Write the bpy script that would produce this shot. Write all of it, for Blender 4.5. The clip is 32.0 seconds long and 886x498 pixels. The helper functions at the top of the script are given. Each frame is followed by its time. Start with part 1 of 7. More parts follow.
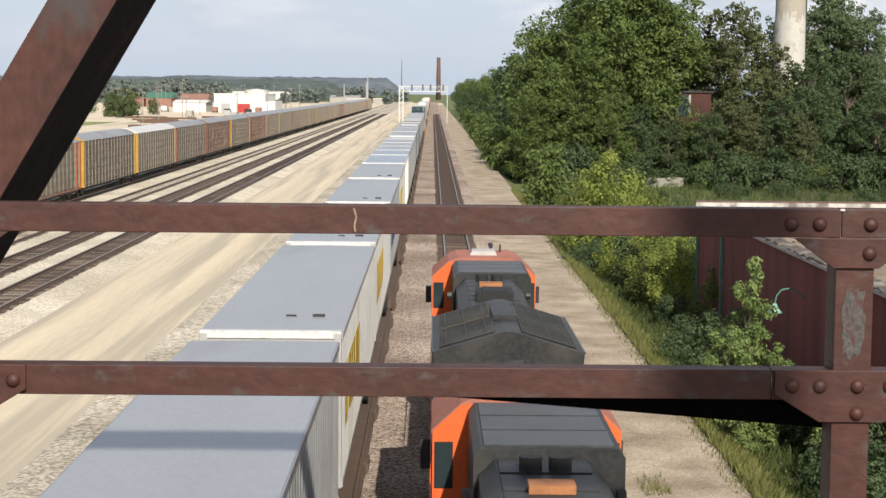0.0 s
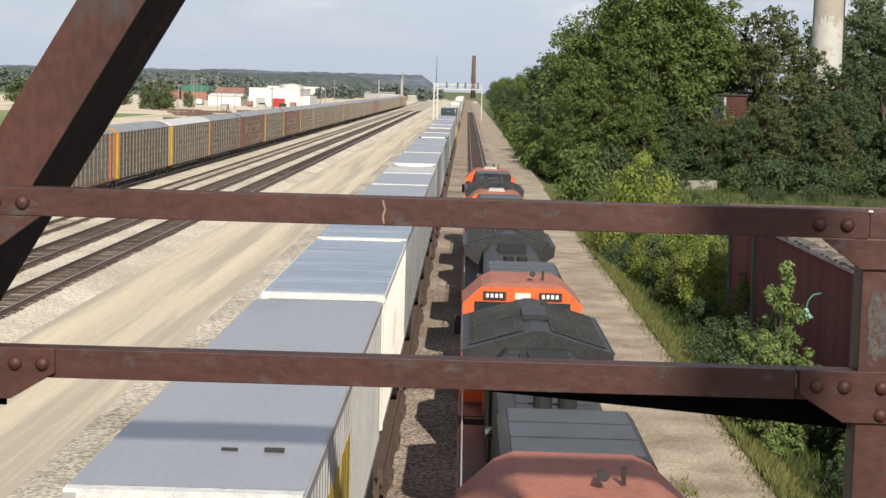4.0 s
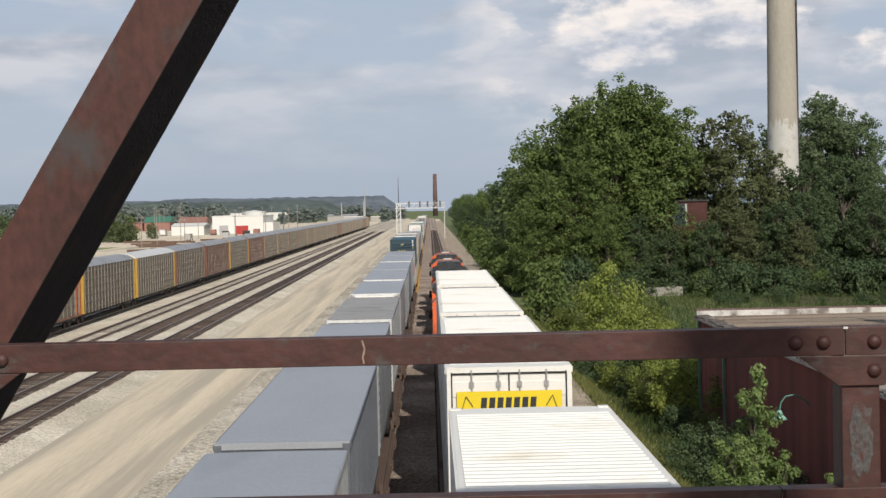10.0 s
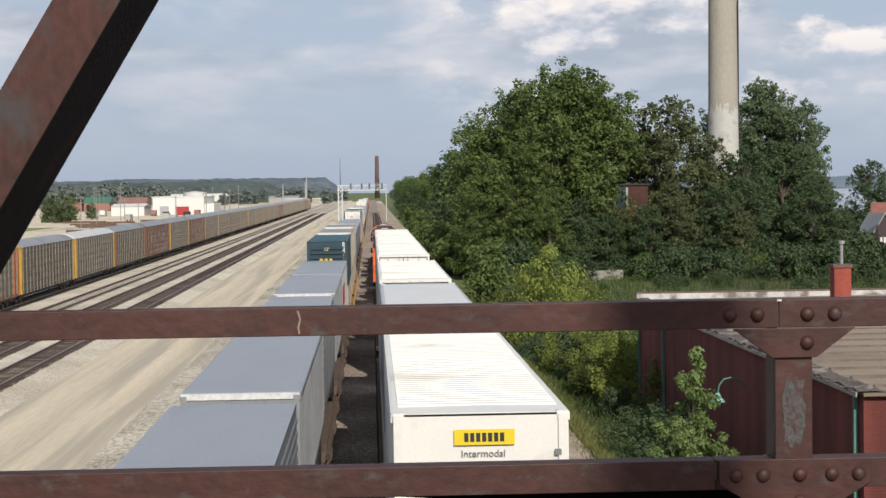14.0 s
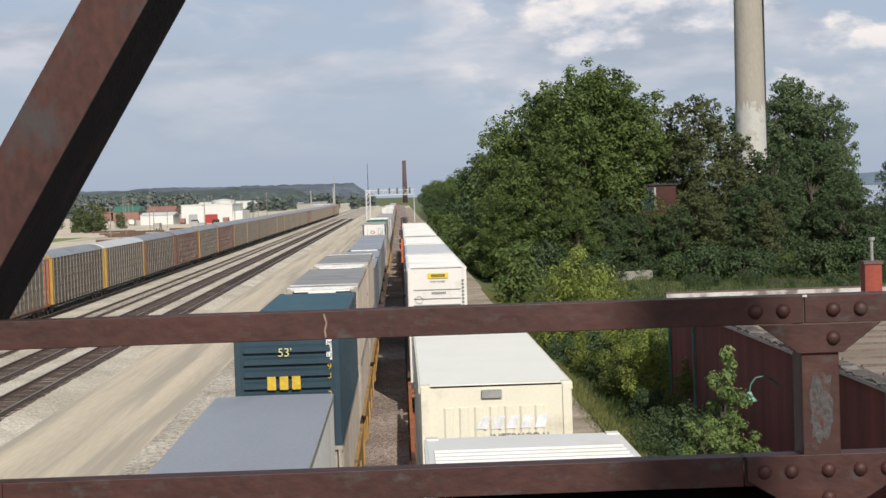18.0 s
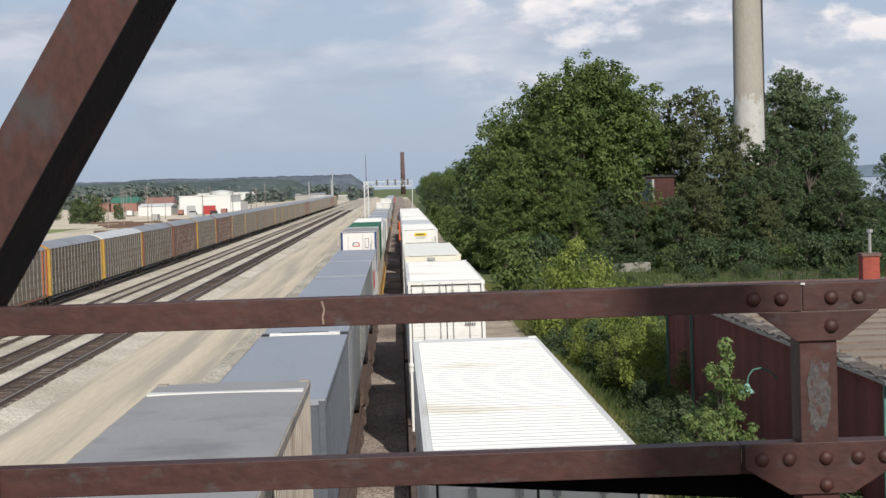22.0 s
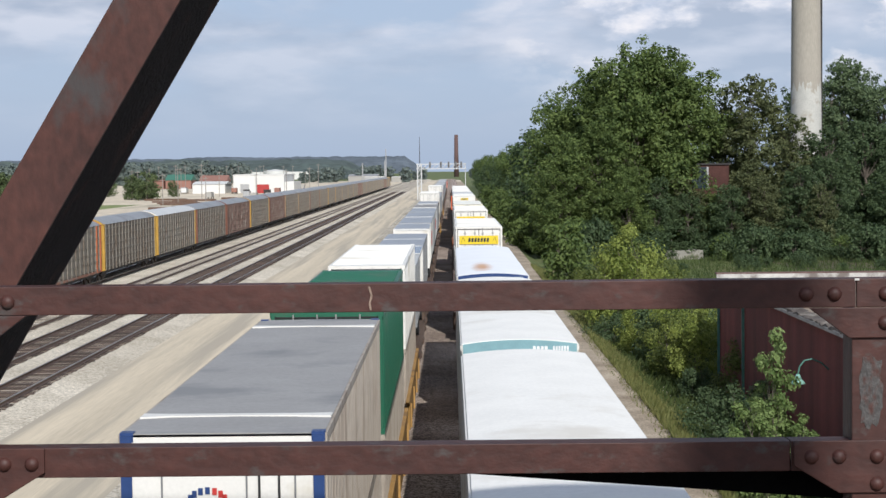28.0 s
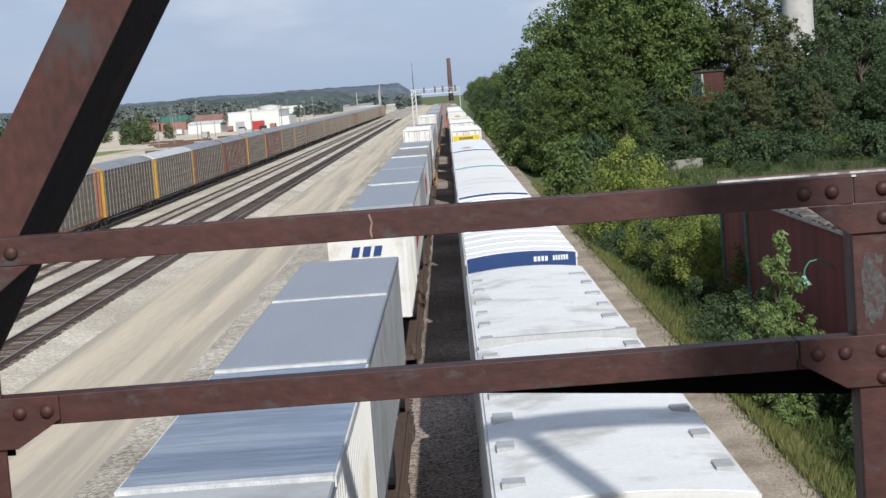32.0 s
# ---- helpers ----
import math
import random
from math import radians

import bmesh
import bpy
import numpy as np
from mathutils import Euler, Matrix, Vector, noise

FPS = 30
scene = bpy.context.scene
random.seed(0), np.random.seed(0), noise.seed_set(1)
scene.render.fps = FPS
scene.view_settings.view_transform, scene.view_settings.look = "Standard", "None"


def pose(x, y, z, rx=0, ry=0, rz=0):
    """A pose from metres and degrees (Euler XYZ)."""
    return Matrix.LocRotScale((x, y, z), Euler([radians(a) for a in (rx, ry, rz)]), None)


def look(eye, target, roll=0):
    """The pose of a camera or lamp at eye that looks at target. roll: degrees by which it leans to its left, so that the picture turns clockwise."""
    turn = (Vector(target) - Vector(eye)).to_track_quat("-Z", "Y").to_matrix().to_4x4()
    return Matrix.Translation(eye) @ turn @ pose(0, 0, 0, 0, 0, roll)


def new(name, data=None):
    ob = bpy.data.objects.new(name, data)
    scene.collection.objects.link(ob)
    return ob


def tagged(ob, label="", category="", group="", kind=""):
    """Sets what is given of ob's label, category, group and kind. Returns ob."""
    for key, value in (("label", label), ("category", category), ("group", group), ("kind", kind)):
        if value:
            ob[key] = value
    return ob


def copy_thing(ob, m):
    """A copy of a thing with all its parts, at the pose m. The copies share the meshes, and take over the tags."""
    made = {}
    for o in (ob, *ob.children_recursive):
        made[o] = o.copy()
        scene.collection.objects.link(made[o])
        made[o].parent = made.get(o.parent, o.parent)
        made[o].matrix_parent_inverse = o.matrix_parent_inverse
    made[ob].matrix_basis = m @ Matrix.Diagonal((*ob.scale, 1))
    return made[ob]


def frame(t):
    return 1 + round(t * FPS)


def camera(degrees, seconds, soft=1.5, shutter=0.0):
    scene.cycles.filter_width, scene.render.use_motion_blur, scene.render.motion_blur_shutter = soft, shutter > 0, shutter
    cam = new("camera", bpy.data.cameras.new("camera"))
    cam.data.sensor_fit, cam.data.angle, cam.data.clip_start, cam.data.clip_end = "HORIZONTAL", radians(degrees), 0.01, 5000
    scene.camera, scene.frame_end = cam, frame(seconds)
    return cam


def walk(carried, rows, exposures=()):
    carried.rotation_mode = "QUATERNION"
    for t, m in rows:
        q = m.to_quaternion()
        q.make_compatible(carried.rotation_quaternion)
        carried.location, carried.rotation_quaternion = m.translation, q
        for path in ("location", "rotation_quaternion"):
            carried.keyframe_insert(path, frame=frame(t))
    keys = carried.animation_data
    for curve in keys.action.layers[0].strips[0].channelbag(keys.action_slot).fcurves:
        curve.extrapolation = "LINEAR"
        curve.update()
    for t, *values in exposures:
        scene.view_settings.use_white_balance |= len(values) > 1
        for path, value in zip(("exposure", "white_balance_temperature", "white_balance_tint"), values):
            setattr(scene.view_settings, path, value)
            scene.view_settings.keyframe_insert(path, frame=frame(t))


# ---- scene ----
cam = camera(29.5, 32.0)
PATH = [
    (0, (-0.004, -0.13, 9.489), (0.01, 1.862, 9.302), 0.5),
    (0.5, (-0.005, -0.129, 9.487), (0.002, 1.862, 9.299), 0.7),
    (1, (0.001, -0.133, 9.488), (0.006, 1.858, 9.297), 0.8),
    (1.5, (0.003, -0.137, 9.485), (0.003, 1.854, 9.289), 1.4),
    (2, (0.002, -0.135, 9.483), (0.002, 1.855, 9.282), 1.5),
    (2.5, (0.003, -0.14, 9.486), (-0.008, 1.851, 9.296), 1.6),
    (3, (0.004, -0.136, 9.485), (-0.023, 1.855, 9.301), 1.4),
    (3.5, (0.004, -0.144, 9.484), (-0.024, 1.847, 9.291), 1.4),
    (5.5, (0.013, -0.15, 9.469), (0.014, 1.843, 9.295), 2.3),
    (6, (0.024, -0.147, 9.468), (0.056, 1.845, 9.294), 1.3),
    (6.5, (0.022, -0.151, 9.466), (0.042, 1.842, 9.301), 0.9),
    (7, (0.006, -0.145, 9.448), (0.064, 1.849, 9.309), 0.2),
    (7.5, (0.0, -0.15, 9.477), (0.163, 1.842, 9.408), -0.2),
    (8, (-0.007, -0.165, 9.49), (0.142, 1.829, 9.466), -0.2),
    (8.5, (-0.007, -0.157, 9.501), (0.09, 1.84, 9.481), -0.5),
    (9, (-0.013, -0.16, 9.519), (0.045, 1.84, 9.499), -1.0),
    (9.5, (-0.014, -0.169, 9.523), (0.018, 1.831, 9.487), -1.2),
    (10, (-0.017, -0.165, 9.52), (-0.002, 1.834, 9.47), -1.2),
    (10.5, (-0.017, -0.162, 9.514), (-0.011, 1.837, 9.451), -1.1),
    (11, (-0.017, -0.17, 9.515), (-0.021, 1.828, 9.427), -1.0),
    (11.5, (-0.014, -0.165, 9.518), (-0.024, 1.832, 9.413), -1.1),
    (12, (-0.016, -0.172, 9.517), (-0.022, 1.826, 9.412), -0.9),
    (12.5, (-0.02, -0.16, 9.501), (0.008, 1.837, 9.398), 0.2),
    (13, (-0.02, -0.163, 9.494), (0.058, 1.833, 9.413), 1.4),
    (13.5, (-0.012, -0.152, 9.487), (0.085, 1.845, 9.42), 1.1),
    (14, (-0.007, -0.161, 9.496), (0.077, 1.836, 9.424), -0.8),
    (14.5, (-0.004, -0.164, 9.498), (0.078, 1.833, 9.419), -1.8),
    (16.5, (-0.001, -0.173, 9.496), (0.054, 1.824, 9.421), -0.9),
    (17, (0.0, -0.17, 9.495), (0.046, 1.828, 9.421), -1.1),
    (17.5, (0.001, -0.169, 9.496), (0.041, 1.829, 9.426), -1.5),
    (18, (0.001, -0.173, 9.492), (0.051, 1.826, 9.425), -1.8),
    (18.5, (0.004, -0.174, 9.493), (0.084, 1.823, 9.411), -1.9),
    (19, (0.002, -0.168, 9.489), (0.089, 1.827, 9.387), -2.1),
    (19.5, (0.004, -0.161, 9.487), (0.073, 1.835, 9.388), -2.5),
    (20, (0.002, -0.165, 9.49), (0.056, 1.832, 9.397), -2.5),
    (20.5, (0.007, -0.162, 9.487), (0.062, 1.835, 9.383), -2.8),
    (21, (0.006, -0.164, 9.488), (0.066, 1.832, 9.382), -2.8),
    (21.5, (0.003, -0.171, 9.489), (0.055, 1.826, 9.394), -2.4),
    (22, (0.001, -0.17, 9.483), (0.053, 1.828, 9.406), -1.7),
    (22.5, (0.011, -0.176, 9.506), (0.051, 1.823, 9.459), -1.9),
    (23, (0.022, -0.173, 9.507), (0.039, 1.826, 9.449), -2.6),
    (23.5, (0.022, -0.173, 9.511), (-0.009, 1.824, 9.408), -2.9),
    (24, (0.017, -0.149, 9.503), (-0.069, 1.841, 9.321), -3.8),
    (24.5, (0.003, -0.135, 9.499), (-0.199, 1.843, 9.283), -4.8),
    (26.5, (0.002, -0.125, 9.487), (-0.187, 1.863, 9.384), -1.5),
    (27, (0.004, -0.141, 9.487), (-0.087, 1.855, 9.399), 0.3),
    (27.5, (0.006, -0.139, 9.485), (-0.002, 1.858, 9.388), 0.8),
    (28, (0.007, -0.142, 9.49), (-0.003, 1.856, 9.394), -0.6),
    (28.5, (0.015, -0.158, 9.495), (0.024, 1.839, 9.39), -2.4),
    (29, (0.018, -0.155, 9.483), (0.073, 1.84, 9.341), -2.4),
    (29.5, (0.016, -0.159, 9.484), (0.058, 1.834, 9.323), -2.6),
    (30, (0.015, -0.151, 9.484), (0.037, 1.842, 9.318), -3.2),
    (30.5, (0.015, -0.155, 9.483), (0.029, 1.838, 9.311), -3.8),
    (31, (0.016, -0.155, 9.486), (0.019, 1.837, 9.309), -4.3),
    (31.5, (0.015, -0.155, 9.488), (0.003, 1.838, 9.312), -4.3),
    (32, (0.012, -0.156, 9.487), (-0.004, 1.836, 9.302), -4.3),
]
walk(cam, [(t, look(eye, target, roll)) for t, eye, target, roll in PATH],
     [(0, 0.38, 6700, 10), (3.5, 0.33, 6700, 10), (5.5, -0.06, 6600, 10), (7, -0.13, 6500, 10), (10, -0.1, 6450, 10), (14, -0.05, 6350, 10), (19, -0.11, 6300, 10), (23, -0.05, 6100, 10), (27, 0.0, 5950, 10), (32, -0.02, 5850, 10)])

# world, sun and sky
SUN_DIR = Vector((-0.30, 1.45, -1.0)).normalized()      # the way the sunlight travels
SUN_ELEV = math.asin(-SUN_DIR.z)
SUN_AZ = math.atan2(-SUN_DIR.x, -SUN_DIR.y)             # from +y towards +x


def make_world():
    w = bpy.data.worlds.new("sky")
    scene.world = w
    w.use_nodes = True
    nt = w.node_tree
    nt.nodes.clear()
    out = nt.nodes.new("ShaderNodeOutputWorld")
    bg = nt.nodes.new("ShaderNodeBackground")
    sky = nt.nodes.new("ShaderNodeTexSky")
    sky.sky_type = "NISHITA"
    sky.sun_disc = False
    sky.sun_elevation = SUN_ELEV
    sky.sun_rotation = SUN_AZ
    sky.air_density, sky.dust_density, sky.ozone_density = 1.0, 1.6, 1.2
    tc = nt.nodes.new("ShaderNodeTexCoord")
    mp = nt.nodes.new("ShaderNodeMapping")
    mp.inputs["Scale"].default_value = (5.0, 5.0, 17.0)
    mp.inputs["Location"].default_value = (0.35, 0.0, 0.6)
    n1 = nt.nodes.new("ShaderNodeTexNoise")
    n1.inputs["Scale"].default_value = 1.5
    n1.inputs["Detail"].default_value = 9
    n1.inputs["Roughness"].default_value = 0.55
    n1.inputs["Distortion"].default_value = 0.35
    r1 = nt.nodes.new("ShaderNodeValToRGB")
    r1.color_ramp.elements[0].position, r1.color_ramp.elements[1].position = 0.39, 0.57
    n2 = nt.nodes.new("ShaderNodeTexNoise")
    n2.inputs["Scale"].default_value = 3.1
    n2.inputs["Detail"].default_value = 6
    r2 = nt.nodes.new("ShaderNodeValToRGB")
    r2.color_ramp.elements[0].position, r2.color_ramp.elements[1].position = 0.40, 0.62
    r2.color_ramp.elements[0].color = (5.2, 5.6, 6.4, 1)
    r2.color_ramp.elements[1].color = (8.9, 8.6, 8.8, 1)
    haze = nt.nodes.new("ShaderNodeMixRGB")
    haze.inputs[2].default_value = (5.5, 6.35, 7.8, 1)
    thin = nt.nodes.new("ShaderNodeMapRange")               # haze is thick near the horizon and thin overhead
    thin.inputs["From Min"].default_value, thin.inputs["From Max"].default_value = 0.13, 0.50
    thin.inputs["To Min"].default_value, thin.inputs["To Max"].default_value = 0.82, 0.36
    mix = nt.nodes.new("ShaderNodeMixRGB")
    sep = nt.nodes.new("ShaderNodeSeparateXYZ")
    low = nt.nodes.new("ShaderNodeMapRange")                # the clouds thin out towards the horizon
    low.inputs["From Min"].default_value, low.inputs["From Max"].default_value = 0.015, 0.11
    low.inputs["To Max"].default_value = 0.9
    mul = nt.nodes.new("ShaderNodeMath")
    mul.operation = "MULTIPLY"
    L = nt.links.new
    L(tc.outputs["Generated"], mp.inputs["Vector"])
    L(mp.outputs[0], n1.inputs["Vector"])
    L(mp.outputs[0], n2.inputs["Vector"])
    L(n1.outputs["Fac"], r1.inputs[0])
    L(n2.outputs["Fac"], r2.inputs[0])
    L(tc.outputs["Generated"], sep.inputs[0])
    L(sep.outputs["Z"], low.inputs["Value"])
    high = nt.nodes.new("ShaderNodeMapRange")               # and overhead
    high.inputs["From Min"].default_value, high.inputs["From Max"].default_value = 0.18, 0.50
    high.inputs["To Min"].default_value, high.inputs["To Max"].default_value = 1.0, 0.12
    both = nt.nodes.new("ShaderNodeMath")
    both.operation = "MULTIPLY"
    L(sep.outputs["Z"], high.inputs["Value"])
    L(low.outputs[0], both.inputs[0])
    L(high.outputs[0], both.inputs[1])
    L(r1.outputs[0], mul.inputs[0])
    L(both.outputs[0], mul.inputs[1])
    L(sep.outputs["Z"], thin.inputs["Value"])
    L(thin.outputs[0], haze.inputs[0])
    L(sky.outputs[0], haze.inputs[1])
    L(mul.outputs[0], mix.inputs[0])
    L(haze.outputs[0], mix.inputs[1])
    L(r2.outputs[0], mix.inputs[2])
    # a bank of cumulus over the river
    m3 = nt.nodes.new("ShaderNodeMapping")
    m3.inputs["Scale"].default_value = (1.0, 1.0, 2.1)
    m3.inputs["Location"].default_value = (0.21, 0.0, 0.37)
    n3 = nt.nodes.new("ShaderNodeTexNoise")
    n3.inputs["Scale"].default_value, n3.inputs["Detail"].default_value, n3.inputs["Roughness"].default_value = 10.5, 9, 0.56
    r3 = nt.nodes.new("ShaderNodeMapRange")
    r3.inputs["From Min"].default_value, r3.inputs["From Max"].default_value = 0.495, 0.565
    side = nt.nodes.new("ShaderNodeMapRange")
    side.inputs["From Min"].default_value, side.inputs["From Max"].default_value = 0.015, 0.07
    rise = nt.nodes.new("ShaderNodeMapRange")
    rise.inputs["From Min"].default_value, rise.inputs["From Max"].default_value = 0.035, 0.085
    k1, k2, k3 = [nt.nodes.new("ShaderNodeMath") for _ in range(3)]
    for k in (k1, k2, k3):
        k.operation = "MULTIPLY"
    puff = nt.nodes.new("ShaderNodeMixRGB")
    m4 = nt.nodes.new("ShaderNodeMapping")                  # the same billows a little higher: tops are bright, undersides grey
    m4.inputs["Scale"].default_value = (1.0, 1.0, 2.1)
    m4.inputs["Location"].default_value = (0.21, 0.0, 0.395)
    n4 = nt.nodes.new("ShaderNodeTexNoise")
    n4.inputs["Scale"].default_value, n4.inputs["Detail"].default_value, n4.inputs["Roughness"].default_value = 10.5, 9, 0.56
    sub = nt.nodes.new("ShaderNodeMath")
    sub.operation = "SUBTRACT"
    lit = nt.nodes.new("ShaderNodeMapRange")
    lit.inputs["From Min"].default_value, lit.inputs["From Max"].default_value = -0.07, 0.09
    shade = nt.nodes.new("ShaderNodeMixRGB")
    shade.inputs[1].default_value = (6.6, 7.1, 8.1, 1)
    shade.inputs[2].default_value = (11.6, 10.7, 10.1, 1)
    L(tc.outputs["Generated"], m4.inputs["Vector"])
    L(m4.outputs[0], n4.inputs["Vector"])
    L(n3.outputs["Fac"], sub.inputs[0])
    L(n4.outputs["Fac"], sub.inputs[1])
    L(sub.outputs[0], lit.inputs["Value"])
    L(lit.outputs[0], shade.inputs[0])
    L(shade.outputs[0], puff.inputs[2])
    L(tc.outputs["Generated"], m3.inputs["Vector"])
    L(m3.outputs[0], n3.inputs["Vector"])
    L(n3.outputs["Fac"], r3.inputs["Value"])
    L(sep.outputs["X"], side.inputs["Value"])
    L(sep.outputs["Z"], rise.inputs["Value"])
    L(r3.outputs[0], k1.inputs[0])
    L(side.outputs[0], k1.inputs[1])
    L(k1.outputs[0], k2.inputs[0])
    L(rise.outputs[0], k2.inputs[1])
    L(k2.outputs[0], k3.inputs[0])
    L(high.outputs[0], k3.inputs[1])
    L(k3.outputs[0], puff.inputs[0])
    L(mix.outputs[0], puff.inputs[1])
    L(puff.outputs[0], bg.inputs[0])
    bg.inputs[1].default_value = 0.088
    L(bg.outputs[0], out.inputs[0])


make_world()
sun = new("sun", bpy.data.lights.new("sun", "SUN"))
sun.data.energy = 5.0
sun.data.angle = radians(0.6)
sun.data.color = (1.0, 0.94, 0.84)
sun.matrix_world = look((0, -30, 60), Vector((0, -30, 60)) + SUN_DIR)

# ---- materials ----
MATS = {}


def mat(name, col, rough=0.7, metal=0.0, var=0.25, scale=6.0, fine=60.0, bump=0.0, dirt=None, dirt_amt=0.0, dirt_scale=1.2,
        stretch=(1, 1, 1), island=0.0, rand=0.0, spec=0.4, local=True):
    """A surface with colour variation at two scales, an optional layer of dirt and fine relief."""
    if name in MATS:
        return MATS[name]
    m = bpy.data.materials.new(name)
    m.use_nodes = True
    nt = m.node_tree
    b = nt.nodes["Principled BSDF"]
    b.inputs["Roughness"].default_value = rough
    b.inputs["Metallic"].default_value = metal
    b.inputs["Specular IOR Level"].default_value = spec
    L = nt.links.new
    tc = nt.nodes.new("ShaderNodeTexCoord")
    mp = nt.nodes.new("ShaderNodeMapping")
    mp.inputs["Scale"].default_value = stretch
    L(tc.outputs["Object"], mp.inputs[0])
    n1 = nt.nodes.new("ShaderNodeTexNoise")
    n1.inputs["Scale"].default_value = scale
    n1.inputs["Detail"].default_value = 5
    n2 = nt.nodes.new("ShaderNodeTexNoise")
    n2.inputs["Scale"].default_value = fine
    n2.inputs["Detail"].default_value = 3
    L(mp.outputs[0], n1.inputs["Vector"])
    L(mp.outputs[0], n2.inputs["Vector"])
    add = nt.nodes.new("ShaderNodeMath")
    add.operation = "ADD"
    L(n1.outputs["Fac"], add.inputs[0])
    L(n2.outputs["Fac"], add.inputs[1])
    mr = nt.nodes.new("ShaderNodeMapRange")
    mr.inputs["From Min"].default_value, mr.inputs["From Max"].default_value = 0.7, 1.3
    mr.inputs["To Min"].default_value, mr.inputs["To Max"].default_value = 1 - var, 1 + var
    L(add.outputs[0], mr.inputs[0])
    value = mr.outputs[0]
    if island or rand:
        g = nt.nodes.new("ShaderNodeNewGeometry" if island else "ShaderNodeObjectInfo")
        r = nt.nodes.new("ShaderNodeMapRange")
        k = island or rand
        r.inputs["To Min"].default_value, r.inputs["To Max"].default_value = 1 - k, 1 + k
        L(g.outputs["Random Per Island" if island else "Random"], r.inputs[0])
        mm = nt.nodes.new("ShaderNodeMath")
        mm.operation = "MULTIPLY"
        L(value, mm.inputs[0])
        L(r.outputs[0], mm.inputs[1])
        value = mm.outputs[0]
    sc = nt.nodes.new("ShaderNodeVectorMath")
    sc.operation = "SCALE"
    sc.inputs[0].default_value = col
    L(value, sc.inputs["Scale"])
    colour = sc.outputs[0]
    if dirt:
        n3 = nt.nodes.new("ShaderNodeTexNoise")
        n3.inputs["Scale"].default_value = dirt_scale
        n3.inputs["Detail"].default_value = 8
        n3.inputs["Roughness"].default_value = 0.62
        L(mp.outputs[0], n3.inputs["Vector"])
        ramp = nt.nodes.new("ShaderNodeMapRange")
        ramp.inputs["From Min"].default_value, ramp.inputs["From Max"].default_value = 0.62 - 0.25 * dirt_amt, 0.72 - 0.2 * dirt_amt
        L(n3.outputs["Fac"], ramp.inputs[0])
        mx = nt.nodes.new("ShaderNodeMixRGB")
        L(ramp.outputs[0], mx.inputs[0])
        L(colour, mx.inputs[1])
        mx.inputs[2].default_value = (*dirt, 1)
        colour = mx.outputs[0]
    L(colour, b.inputs["Base Color"])
    if bump:
        bp = nt.nodes.new("ShaderNodeBump")
        bp.inputs["Strength"].default_value = bump
        bp.inputs["Distance"].default_value = 0.02
        L(n2.outputs["Fac"], bp.inputs["Height"])
        L(bp.outputs[0], b.inputs["Normal"])
    MATS[name] = m
    return m


def stones_mat(name, a, b2, cell, bump=0.8, rough=0.95, big=0.15, tint=None):
    """Loose stones: cells of differing colour with relief, and broad worn patches."""
    m = bpy.data.materials.new(name)
    m.use_nodes = True
    nt = m.node_tree
    b = nt.nodes["Principled BSDF"]
    b.inputs["Roughness"].default_value = rough
    b.inputs["Specular IOR Level"].default_value = 0.2
    L = nt.links.new
    tc = nt.nodes.new("ShaderNodeTexCoord")
    vo = nt.nodes.new("ShaderNodeTexVoronoi")
    vo.inputs["Scale"].default_value = 1 / cell
    L(tc.outputs["Object"], vo.inputs["Vector"])
    no = nt.nodes.new("ShaderNodeTexNoise")
    no.inputs["Scale"].default_value = big
    no.inputs["Detail"].default_value = 7
    L(tc.outputs["Object"], no.inputs["Vector"])
    sp = nt.nodes.new("ShaderNodeSeparateXYZ")
    L(vo.outputs["Color"], sp.inputs[0])
    mx = nt.nodes.new("ShaderNodeMixRGB")
    mx.inputs[1].default_value, mx.inputs[2].default_value = (*a, 1), (*b2, 1)
    L(sp.outputs[0], mx.inputs[0])
    m2 = nt.nodes.new("ShaderNodeMixRGB")
    m2.blend_type = "MULTIPLY"
    r = nt.nodes.new("ShaderNodeMapRange")
    r.inputs["From Min"].default_value, r.inputs["From Max"].default_value = 0.35, 0.65
    L(no.outputs["Fac"], r.inputs[0])
    t2 = nt.nodes.new("ShaderNodeMixRGB")
    t2.inputs[1].default_value = (*(tint or (0.72, 0.70, 0.66)), 1)
    t2.inputs[2].default_value = (1.1, 1.08, 1.05, 1)
    L(r.outputs[0], t2.inputs[0])
    m2.inputs[0].default_value = 1
    L(mx.outputs[0], m2.inputs[1])
    L(t2.outputs[0], m2.inputs[2])
    L(m2.outputs[0], b.inputs["Base Color"])
    bp = nt.nodes.new("ShaderNodeBump")
    bp.inputs["Strength"].default_value = bump
    bp.inputs["Distance"].default_value = cell * 0.6
    L(vo.outputs["Distance"], bp.inputs["Height"])
    bp.invert = True
    L(bp.outputs[0], b.inputs["Normal"])
    MATS[name] = m
    return m


